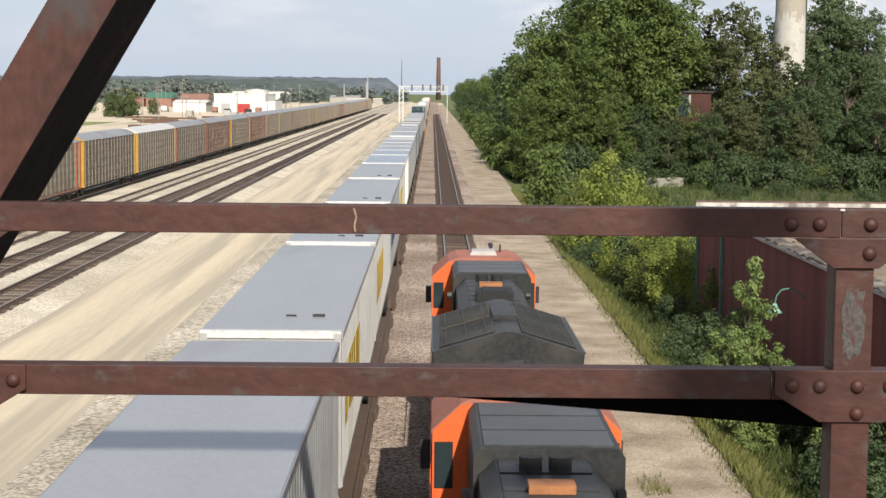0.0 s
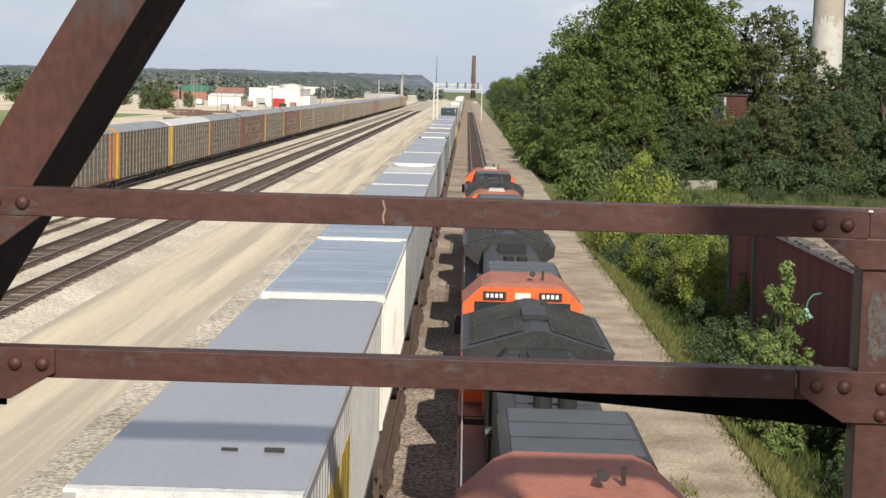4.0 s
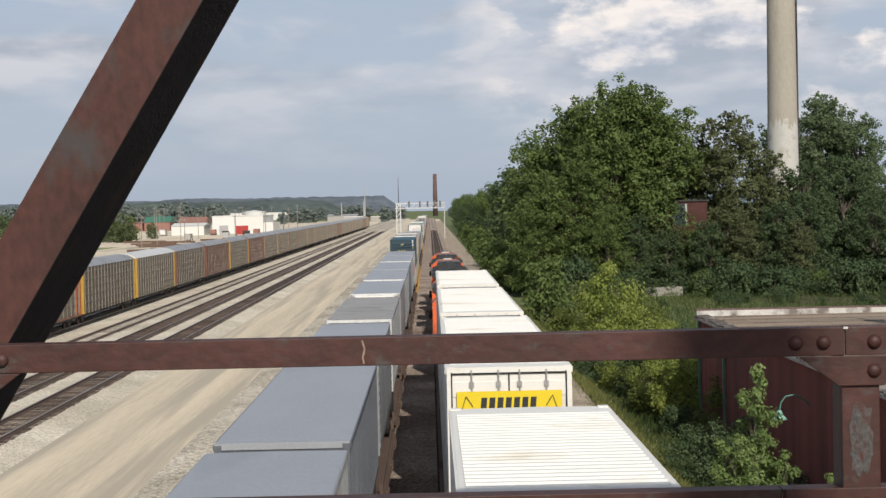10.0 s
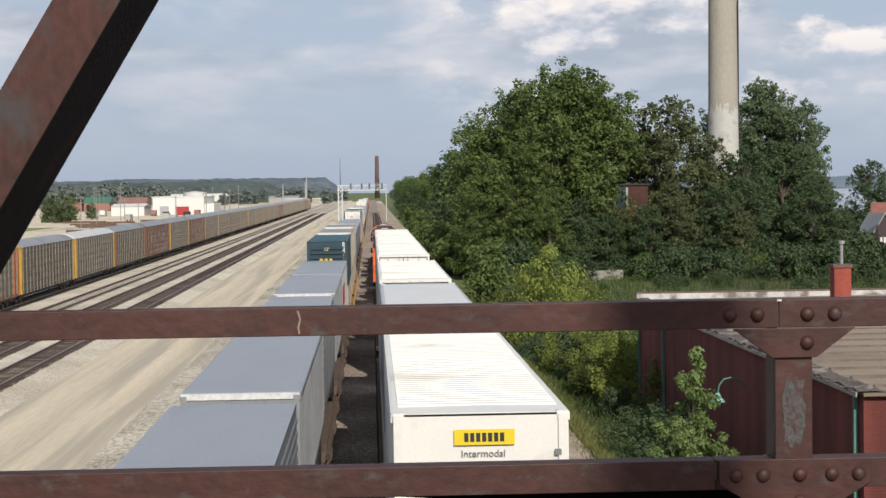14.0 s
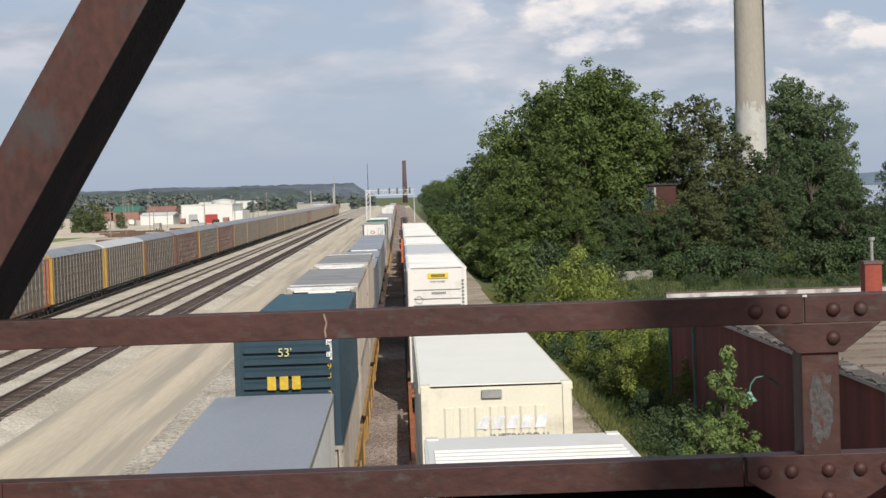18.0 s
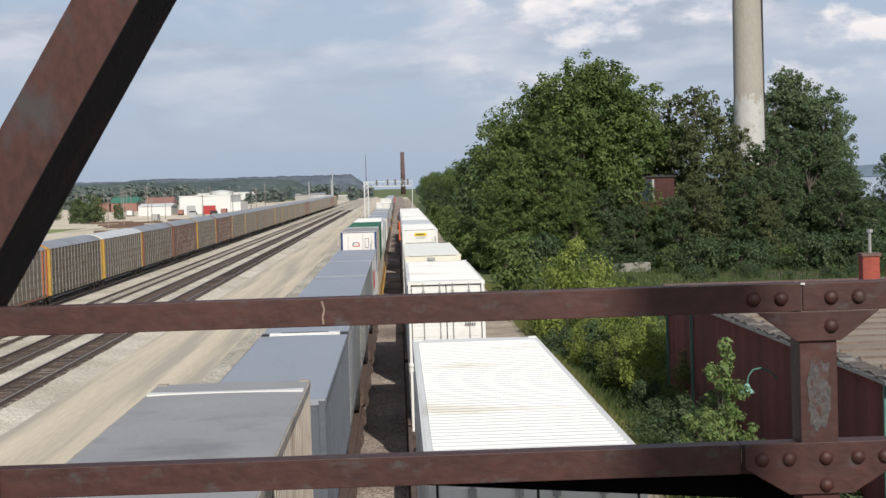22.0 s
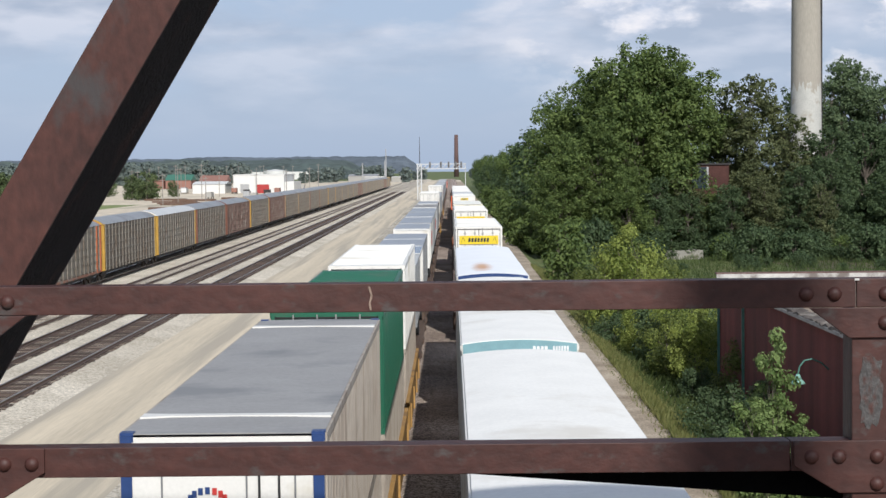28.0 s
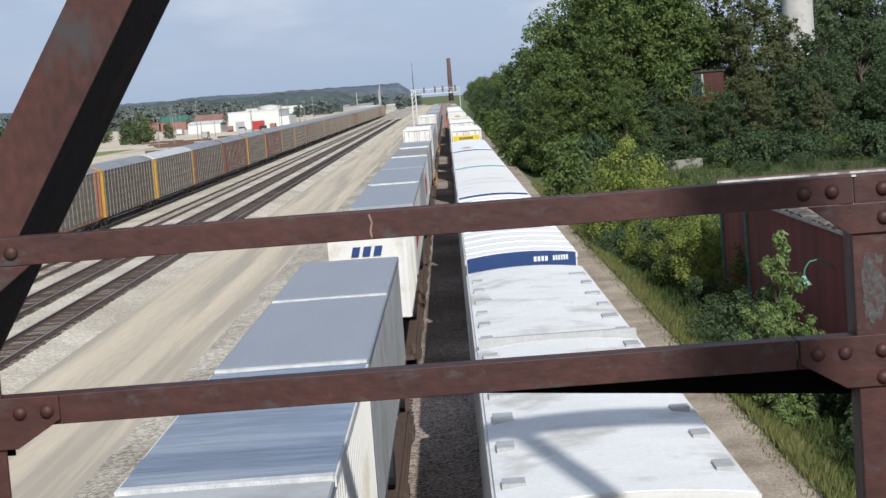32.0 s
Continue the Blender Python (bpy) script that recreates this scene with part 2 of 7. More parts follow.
def leaf_mat(name, a, b2, island=0.35):
    m = bpy.data.materials.new(name)
    m.use_nodes = True
    nt = m.node_tree
    b = nt.nodes["Principled BSDF"]
    b.inputs["Roughness"].default_value = 0.6
    b.inputs["Specular IOR Level"].default_value = 0.25
    L = nt.links.new
    g = nt.nodes.new("ShaderNodeNewGeometry")
    tc = nt.nodes.new("ShaderNodeTexCoord")
    no = nt.nodes.new("ShaderNodeTexNoise")
    no.inputs["Scale"].default_value = 0.35
    no.inputs["Detail"].default_value = 3
    L(tc.outputs["Object"], no.inputs["Vector"])
    ad = nt.nodes.new("ShaderNodeMath")
    ad.operation = "MULTIPLY_ADD"
    L(g.outputs["Random Per Island"], ad.inputs[0])
    ad.inputs[1].default_value = island
    L(no.outputs["Fac"], ad.inputs[2])
    r = nt.nodes.new("ShaderNodeMapRange")
    r.inputs["From Min"].default_value, r.inputs["From Max"].default_value = 0.35, 0.95
    L(ad.outputs[0], r.inputs[0])
    mx = nt.nodes.new("ShaderNodeMixRGB")
    mx.inputs[1].default_value, mx.inputs[2].default_value = (*a, 1), (*b2, 1)
    L(r.outputs[0], mx.inputs[0])
    L(mx.outputs[0], b.inputs["Base Color"])
    tr = nt.nodes.new("ShaderNodeBsdfTranslucent")
    L(mx.outputs[0], tr.inputs[0])
    ms = nt.nodes.new("ShaderNodeMixShader")
    ms.inputs[0].default_value = 0.38
    out = nt.nodes["Material Output"]
    L(b.outputs[0], ms.inputs[1])
    L(tr.outputs[0], ms.inputs[2])
    L(ms.outputs[0], out.inputs[0])
    MATS[name] = m
    return m


rust = mat("rusted_red_paint", (0.049, 0.0165, 0.012), 0.58, 0.0, 0.32, 7, 45, 0.09, (0.056, 0.044, 0.040), 0.2, 20.0, (0.7, 1, 1))
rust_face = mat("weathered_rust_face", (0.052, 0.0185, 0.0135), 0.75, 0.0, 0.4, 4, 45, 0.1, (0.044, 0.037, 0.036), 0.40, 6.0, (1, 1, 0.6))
# darker than plain rust: shade on the members' sides put into the colour
rust_shaded = mat("rusted_steel_shaded", (0.010, 0.006, 0.006), 0.9, 0.0, 0.45, 8, 80, 0.4, (0.030, 0.012, 0.009), 0.25, 5.0, spec=0.15)
ballast = stones_mat("ballast", (0.08, 0.058, 0.047), (0.599, 0.504, 0.431), 0.06, 0.35, tint=(0.55, 0.50, 0.47))
ballast_white = stones_mat("pale_ballast", (0.365, 0.329, 0.27), (0.694, 0.635, 0.533), 0.09, 0.3, tint=(0.8, 0.77, 0.72))
shoulder_m = stones_mat("shoulder_stones", (0.25, 0.225, 0.185), (0.66, 0.605, 0.51), 0.11, 0.5)
gravel = mat("gravel_road", (0.535, 0.455, 0.335), 0.95, 0, 0.16, 0.8, 22, 0.3, (0.385, 0.335, 0.26), 0.55, 0.75, (1, 0.022, 1))
dirt_path = stones_mat("dirt_path", (0.268, 0.222, 0.172), (0.455, 0.392, 0.312), 0.05, 0.3, 0.95, 0.45, (0.66, 0.62, 0.57))
yard = mat("yard_ground", (0.54, 0.46, 0.345), 0.95, 0, 0.2, 0.03, 0.5, 0.2, (0.33, 0.29, 0.21), 0.25, 0.05, (1, 0.35, 1))
grass_m = mat("grass", (0.088, 0.117, 0.033), 0.9, 0, 0.3, 0.15, 5, 0.6, (0.146, 0.139, 0.055), 0.5, 0.08)
field_m = mat("sunny_field", (0.165, 0.195, 0.060), 0.9, 0, 0.3, 0.08, 4, 0.5, (0.235, 0.225, 0.095), 0.45, 0.05, (1, 0.4, 1))
rail_m = mat("rail_steel", (0.139, 0.088, 0.062), 0.5, 0.7, 0.25, 4, 40, 0.1)
rail_top = mat("rail_head", (0.329, 0.314, 0.299), 0.3, 0.9, 0.15, 3, 30)
tie_dusty = mat("dusty_tie", (0.168, 0.131, 0.102), 0.95, 0, 0.3, 5, 50, 0.4, rand=0.35)
tie_m = mat("wooden_tie", (0.066, 0.046, 0.036), 0.95, 0, 0.35, 5, 50, 0.4, rand=0.5)
steel_dark = mat("dark_steel", (0.033, 0.029, 0.028), 0.65, 0.3, 0.3, 6, 50, 0.1)
concrete = mat("stack_concrete", (0.321, 0.292, 0.245), 0.9, 0, 0.12, 0.35, 6, 0.2, (0.248, 0.226, 0.19), 0.4, 0.22, (1, 1, 0.25))
water_m = mat("river_water", (0.22, 0.27, 0.32), 0.16, 0, 0.06, 0.004, 0.05, 0.05)

# ---- building blocks ----


class MB:
    """Collects boxes, prisms and tubes and links them as one mesh."""

    def __init__(self):
        self.v, self.f = [], []

    def add(self, verts, faces):
        n = len(self.v)
        self.v.extend(verts)
        self.f.extend([tuple(i + n for i in f) for f in faces])
        return self

    def box(self, x0, x1, y0, y1, z0, z1):
        return self.add([(x0, y0, z0), (x1, y0, z0), (x1, y1, z0), (x0, y1, z0), (x0, y0, z1), (x1, y0, z1), (x1, y1, z1), (x0, y1, z1)],
                        [(3, 2, 1, 0), (4, 5, 6, 7), (0, 1, 5, 4), (1, 2, 6, 5), (2, 3, 7, 6), (3, 0, 4, 7)])

    def prism(self, prof, a, b, axis="y"):
        """A closed profile carried from a to b along an axis. The profile is (x, z) for y, (y, z) for x and (x, y) for z."""
        n = len(prof)
        place = {"y": lambda p, s: (p[0], s, p[1]), "x": lambda p, s: (s, p[0], p[1]), "z": lambda p, s: (p[0], p[1], s)}[axis]
        vs = [place(p, a) for p in prof] + [place(p, b) for p in prof]
        fs = [(i, (i + 1) % n, n + (i + 1) % n, n + i) for i in range(n)]
        return self.add(vs, fs + [tuple(range(n - 1, -1, -1)), tuple(range(n, 2 * n))])

    def tube(self, p0, p1, r0, r1=None, n=8, cap=True):
        p0, p1 = Vector(p0), Vector(p1)
        r1 = r0 if r1 is None else r1
        d = (p1 - p0).normalized()
        u = d.orthogonal().normalized()
        w = d.cross(u)
        vs = []
        for p, r in ((p0, r0), (p1, r1)):
            for i in range(n):
                a = 2 * math.pi * i / n
                vs.append(tuple(p + (u * math.cos(a) + w * math.sin(a)) * r))
        fs = [(i, (i + 1) % n, n + (i + 1) % n, n + i) for i in range(n)]
        if cap:
            fs += [tuple(range(n - 1, -1, -1)), tuple(range(n, 2 * n))]
        return self.add(vs, fs)

    def path(self, pts, r, n=6):
        for a, b in zip(pts, pts[1:]):
            self.tube(a, b, r, r, n)
        return self

    def dome(self, c, r, h, axis=(0, -1, 0), n=10, rings=3):
        """A low round head, such as a rivet's."""
        c, ax = Vector(c), Vector(axis).normalized()
        u = ax.orthogonal().normalized()
        w = ax.cross(u)
        vs = [tuple(c + (u * math.cos(2 * math.pi * i / n) + w * math.sin(2 * math.pi * i / n)) * r * math.cos(k / rings * math.pi / 2) + ax * h * math.sin(k / rings * math.pi / 2))
              for k in range(rings) for i in range(n)] + [tuple(c + ax * h)]
        fs = [(k * n + i, k * n + (i + 1) % n, (k + 1) * n + (i + 1) % n, (k + 1) * n + i) for k in range(rings - 1) for i in range(n)]
        fs += [((rings - 1) * n + i, (rings - 1) * n + (i + 1) % n, rings * n) for i in range(n)]
        return self.add(vs, fs)

    def mesh(self, name, material, smooth=False):
        me = bpy.data.meshes.new(name)
        me.from_pydata(self.v, [], self.f)
        me.materials.append(material)
        if smooth:
            me.polygons.foreach_set("use_smooth", [True] * len(me.polygons))
        me.update()
        return me


def part(name, mb, material, parent=None, label="", smooth=False, bevel=0.0):
    me = mb if isinstance(mb, bpy.types.Mesh) else mb.mesh(name, material, smooth)
    ob = new(name, me)
    if parent is not None:
        ob.parent = parent
    if label:
        tagged(ob, label)
    if bevel:
        mod = ob.modifiers.new("edges", "BEVEL")
        mod.width, mod.segments, mod.limit_method = bevel, 2, "ANGLE"
    return ob


def thing(name, label, category, group="", kind="", at=None):
    ob = tagged(new(name), label, category, group, kind)
    ob.empty_display_size = 0.5
    if at:
        ob.matrix_basis = pose(*at)
    return ob


MOVERS = []                                               # (thing, track, place along its train)

# ---- ground, tracks ----
TRACK_R, TRACK_L = 1.56, -2.93
YARD = (-19.5, -23.1, -26.7, -31.5)


def brick_mat(name, a, b2, mortar, scale=1.0):
    m = bpy.data.materials.new(name)
    m.use_nodes = True
    nt = m.node_tree
    b = nt.nodes["Principled BSDF"]
    b.inputs["Roughness"].default_value = 0.9
    L = nt.links.new
    tc = nt.nodes.new("ShaderNodeTexCoord")
    sp = nt.nodes.new("ShaderNodeSeparateXYZ")
    ad = nt.nodes.new("ShaderNodeMath")
    cb = nt.nodes.new("ShaderNodeCombineXYZ")
    L(tc.outputs["Object"], sp.inputs[0])
    L(sp.outputs[0], ad.inputs[0])
    L(sp.outputs[1], ad.inputs[1])
    L(ad.outputs[0], cb.inputs[0])
    L(sp.outputs[2], cb.inputs[1])
    br = nt.nodes.new("ShaderNodeTexBrick")
    br.inputs["Color1"].default_value, br.inputs["Color2"].default_value, br.inputs["Mortar"].default_value = (*a, 1), (*b2, 1), (*mortar, 1)
    br.inputs["Scale"].default_value = scale
    br.inputs["Brick Width"].default_value, br.inputs["Row Height"].default_value, br.inputs["Mortar Size"].default_value = 0.22, 0.075, 0.006
    L(cb.outputs[0], br.inputs["Vector"])
    no = nt.nodes.new("ShaderNodeTexNoise")
    no.inputs["Scale"].default_value = 0.6
    no.inputs["Detail"].default_value = 7
    mp = nt.nodes.new("ShaderNodeMapping")                  # lighter and darker streaks that run down the wall
    mp.inputs["Scale"].default_value = (1.5, 1.5, 0.14)
    L(tc.outputs["Object"], mp.inputs[0])
    L(mp.outputs[0], no.inputs["Vector"])
    mr = nt.nodes.new("ShaderNodeMapRange")
    mr.inputs["From Min"].default_value, mr.inputs["From Max"].default_value = 0.3, 0.7
    mr.inputs["To Min"].default_value, mr.inputs["To Max"].default_value = 0.55, 1.3
    L(no.outputs["Fac"], mr.inputs[0])
    vm = nt.nodes.new("ShaderNodeVectorMath")
    vm.operation = "SCALE"
    L(br.outputs["Color"], vm.inputs[0])
    L(mr.outputs[0], vm.inputs["Scale"])
    L(vm.outputs[0], b.inputs["Base Color"])
    bp = nt.nodes.new("ShaderNodeBump")
    bp.inputs["Strength"].default_value, bp.inputs["Distance"].default_value = 0.6, 0.01
    bp.invert = True
    L(br.outputs["Fac"], bp.inputs["Height"])
    L(bp.outputs[0], b.inputs["Normal"])
    MATS[name] = m
    return m


# red for the sunlit end wall; the maroon carries the side wall's shade
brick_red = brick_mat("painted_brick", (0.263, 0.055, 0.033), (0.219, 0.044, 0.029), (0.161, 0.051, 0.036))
brick_shaded = brick_mat("maroon_shaded_brick", (0.168, 0.04, 0.031), (0.146, 0.035, 0.028), (0.117, 0.033, 0.026))


def ground_z(x, y):
    if x < 8.0:
        return -0.45
    z = -0.45 - 1.05 * min(1.0, (x - 8.0) / 1.9)
    shore = 92 + 0.145 * y
    if x > shore:
        z -= 6.5 * min(1.0, (x - shore) / 25)
    return z


def make_ground():
    xs = [-4700, -2500, -1200, -600, -380, -260, -200, -150, -120, -92, -68, -50, -36, -29, -17, -8, 0, 8.0, 8.9, 9.9, 14, 20, 30, 45, 60, 75, 90, 105, 120,
          140, 160, 180, 200, 230, 260, 300, 350, 420, 520, 700, 1000, 1500, 2500, 4700]
    ys = [-600, -250, -100, -40, 0, 40, 80, 120, 160, 200, 240, 300, 360, 420, 500, 600, 720, 900, 1100, 1400, 1800, 2400, 3200, 4700]
    vs = [(x, y, ground_z(x, y)) for y in ys for x in xs]
    n = len(xs)
    fs, slots = [], []
    for j in range(len(ys) - 1):
        for i in range(n - 1):
            fs.append((j * n + i, j * n + i + 1, (j + 1) * n + i + 1, (j + 1) * n + i))
            x, y = (xs[i] + xs[i + 1]) / 2, (ys[j] + ys[j + 1]) / 2
            green = x > 8 or y > 1400
            field = x < -260 or (x < -62 and y < 300) or (x < -92 and y < 500)
            slots.append(2 if field else 0 if green else 1)
    me = bpy.data.meshes.new("ground")
    me.from_pydata(vs, [], fs)
    me.materials.append(grass_m)
    me.materials.append(yard)
    me.materials.append(field_m)
    me.polygons.foreach_set("material_index", slots)
    tagged(new("ground", me), "grass field and pale sandy rail yard", "ground", kind="structure")


make_ground()
tagged(part("water", MB().box(90, 4600, 200, 4650, -4.2, -4.0), water_m), "wide grey-blue river", "water", kind="structure")
Y0, Y1 = -60, 1500
tagged(part("road", MB().prism([(-16.9, -0.45), (-16.4, -0.40), (-13.5, -0.36), (-10.8, -0.39), (-10.2, -0.45)], Y0, 900), gravel),
       "wide pale gravel service road beside the tracks", "road", kind="structure")
tagged(part("ballast_bed", MB().prism([(-8.9, -0.44), (-6.0, -0.20), (3.2, -0.20), (4.3, -0.44)], Y0, Y1), ballast), "brown crushed stone ballast under two main tracks", "ballast", kind="structure")
tagged(part("ballast_shoulder", MB().prism([(-10.8, -0.44), (-10.1, -0.33), (-8.6, -0.27), (-6.0, -0.19), (-6.0, -0.30), (-9.4, -0.47)], Y0, Y1), shoulder_m), "strip of pale coarse stones beside the road", "ballast", kind="structure")
tagged(part("yard_bed", MB().prism([(-35, -0.44), (-34, -0.22), (-18.2, -0.22), (-16.8, -0.44)], Y0, Y1), ballast_white), "pale stone bed of the yard tracks", "ballast", kind="structure")
tagged(part("path", MB().prism([(3.0, -0.46), (3.6, -0.33), (4.6, -0.37), (5.1, -0.41), (5.6, -0.37), (6.2, -0.38), (6.7, -0.42), (7.2, -0.39), (7.8, -0.41), (8.3, -0.49)], Y0, 1200), dirt_path), "dusty wheel-worn dirt track beside the line", "path", kind="structure")


def make_track(x, y0, y1, near):
    t = thing("railway_track", "steel rails on weathered wooden ties", "railway track", "tracks", "structure")
    for side in (-1, 1):
        r = MB()
        r.prism([(-0.075, -0.17), (0.075, -0.17), (0.02, -0.13), (0.02, -0.05), (0.036, -0.03), (-0.036, -0.03), (-0.02, -0.05), (-0.02, -0.13)], y0, y1)
        ob = part("rail", r, rail_m, t)
        ob.location.x = x + side * 0.755
        top = part("rail_head", MB().box(-0.034, 0.034, y0, y1, -0.03, 0.0), rail_top, t)
        top.location.x = x + side * 0.755
    rnd = random.Random(int(x * 10))
    main = x in (TRACK_R, TRACK_L, YARD[0], YARD[1])
    dz = -0.022 if x in (YARD[0], YARD[1]) else 0.0 if main else -0.047
    wood = tie_m if main else tie_dusty
    hw = 1.22 if x in (TRACK_R, TRACK_L) else 1.12 if main else 1.0
    tie = MB().box(-hw, hw, -0.115, 0.115, -0.33 + dz, -0.168 + dz).mesh("tie", wood)
    a, b = near
    y = y0
    rest = MB()
    while y < y1:
        j, k = rnd.uniform(-0.06, 0.06), rnd.uniform(-0.03, 0.03)
        if a <= y <= b:
            o = part("tie", tie, wood, t)
            o.matrix_basis = pose(x + j, y + k, rnd.uniform(-0.012, 0.012), 0, 0, rnd.uniform(-1.2, 1.2))
        elif y < 700:
            rest.box(x - hw + j, x + hw + j, y - 0.115 + k, y + 0.115 + k, -0.33, -0.172 + dz)
        y += 0.52
    if rest.v:
        tagged(part("far_ties", rest, wood, t), kind="stuff")


make_track(TRACK_R, -20, 1500, (60, 130))
make_track(TRACK_L, -20, 1500, (0, 0))
make_track(YARD[0], -20, 1300, (60, 190))
make_track(YARD[1], -20, 1300, (70, 150))
make_track(YARD[2], -20, 1300, (80, 140))
make_track(YARD[3], -20, 1300, (0, 0))

# ---- the bridge from which one looks ----
BAR_Y = 3.2
POSTS = (-4.56, -2.765, -0.965, 0.84, 2.645, 4.45)


def rivet_row(places, parent, y=BAR_Y):
    for x, z in places:
        part("rivet", MB().dome((x, y, z), 0.0150, 0.0105), rust, parent, smooth=True)


bare_m = mat("bare_grey_metal", (0.062, 0.057, 0.054), 0.65, 0.1, 0.35, 20, 150, 0.3, (0.062, 0.025, 0.019), 0.42, 34.0, (1, 1, 0.5))
white_chip = mat("white_chip", (0.547, 0.533, 0.496), 0.7)
# near-black colour stands in for the shade under the lower rail
iron_shaded = mat("near_black_shaded_iron", (0.004, 0.004, 0.004), 1.0, 0, 0.3, 6, 50, 0.2, spec=0.03)


def make_railing():
    t = thing("bridge_railing", "rust-brown riveted steel railing of an old bridge", "railing")
    for k, (a, b) in enumerate(zip((-6.3,) + POSTS, POSTS + (6.3,))):
        # an angle bar: upright leg towards the walkway, flat leg behind it
        g = MB().prism([(BAR_Y, 9.205), (BAR_Y, 9.262), (BAR_Y + 0.055, 9.262), (BAR_Y + 0.055, 9.253), (BAR_Y + 0.009, 9.253), (BAR_Y + 0.009, 9.205)], a + 0.002 - 0.03, b - 0.03, "x")
        part("top_rail", g, rust, t, bevel=0.0015)
        g = MB().prism([(BAR_Y, 8.878), (BAR_Y, 8.938), (BAR_Y + 0.055, 8.938), (BAR_Y + 0.055, 8.929), (BAR_Y + 0.009, 8.929), (BAR_Y + 0.009, 8.878)], a + 0.002 - 0.16, b - 0.16, "x")
        part("lower_rail", g, rust, t, bevel=0.0015)
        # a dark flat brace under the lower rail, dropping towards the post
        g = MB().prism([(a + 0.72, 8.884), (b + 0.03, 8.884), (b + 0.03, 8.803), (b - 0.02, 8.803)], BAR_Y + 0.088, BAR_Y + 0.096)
        part("brace", g, iron_shaded, t)
    for x in POSTS:
        g = MB().box(x - 0.038, x + 0.038, BAR_Y - 0.004, BAR_Y + 0.006, 7.74, 9.204)
        g.box(x - 0.038, x - 0.028, BAR_Y + 0.006, BAR_Y + 0.075, 7.74, 9.204)
        part("post", g, rust, t, bevel=0.0015)
        part("gusset", MB().prism([(x - 0.155, 8.94), (x + 0.155, 8.94), (x + 0.155, 8.89), (x + 0.065, 8.835), (x - 0.065, 8.835), (x - 0.155, 8.89)], BAR_Y - 0.012, BAR_Y - 0.005), rust, t, bevel=0.0015)
        part("gusset", MB().prism([(x - 0.125, 9.205), (x + 0.125, 9.205), (x + 0.045, 9.145), (x - 0.045, 9.145)], BAR_Y - 0.012, BAR_Y - 0.005), rust, t, bevel=0.0015)
        rivet_row([(x - 0.128, 9.232), (x - 0.072, 9.232), (x + 0.03, 9.232), (x + 0.086, 9.232)], t, BAR_Y - 0.001)
        rivet_row([(x + 0.026, 9.175)], t, BAR_Y - 0.012)
        rivet_row([(x - 0.12, 8.908), (x - 0.065, 8.908), (x + 0.01, 8.908), (x + 0.075, 8.908), (x + 0.13, 8.908), (x + 0.01, 8.853)], t, BAR_Y - 0.012)
    for x in POSTS:                                         # paint has flaked off the posts in long patches
        rp = random.Random(int(x * 100))
        pts = []
        for k in range(34):
            a = 2 * math.pi * k / 34
            e = 4                                           # a rounded box with a ragged rim
            q = (abs(math.cos(a)) ** e + abs(math.sin(a)) ** e) ** (-1 / e) * rp.uniform(0.78, 1.04)
            pts.append((x + 0.024 * q * math.cos(a), 9.035 + 0.078 * q * math.sin(a)))
        part("bare_patch", MB().prism(pts, BAR_Y - 0.0052, BAR_Y - 0.004), bare_m, t, "patch of bare grey metal")
    scr = mat("bare_scratch", (0.263, 0.19, 0.146), 0.8, 0, 0.3, 30, 200)
    part("scratch", MB().path([(-0.158, BAR_Y - 0.0012, 9.256), (-0.153, BAR_Y - 0.0012, 9.238), (-0.157, BAR_Y - 0.0012, 9.222), (-0.155, BAR_Y - 0.0012, 9.209)], 0.0022, 5), scr, t, "pale vertical scratch in the paint")
    part("paint_chip", MB().box(0.585, 0.60, BAR_Y + 0.001, BAR_Y + 0.004, 9.2615, 9.2632), scr, t)
    part("paint_chip", MB().box(0.808, 0.817, BAR_Y - 0.0015, BAR_Y + 0.002, 9.2585, 9.2628), white_chip, t, "chip of white paint")
    return t


make_railing()
part("clamp", MB().box(-1.085, -1.025, BAR_Y + 0.01, BAR_Y + 0.05, 8.95, 8.975).tube((-1.06, BAR_Y + 0.005, 8.962), (-1.02, BAR_Y + 0.005, 8.962), 0.012), mat("pale_zinc", (0.307, 0.292, 0.248), 0.6, 0.2))
tagged(bpy.data.objects["clamp"], "small pale metal clamp bolted on the lower rail", "clamp")


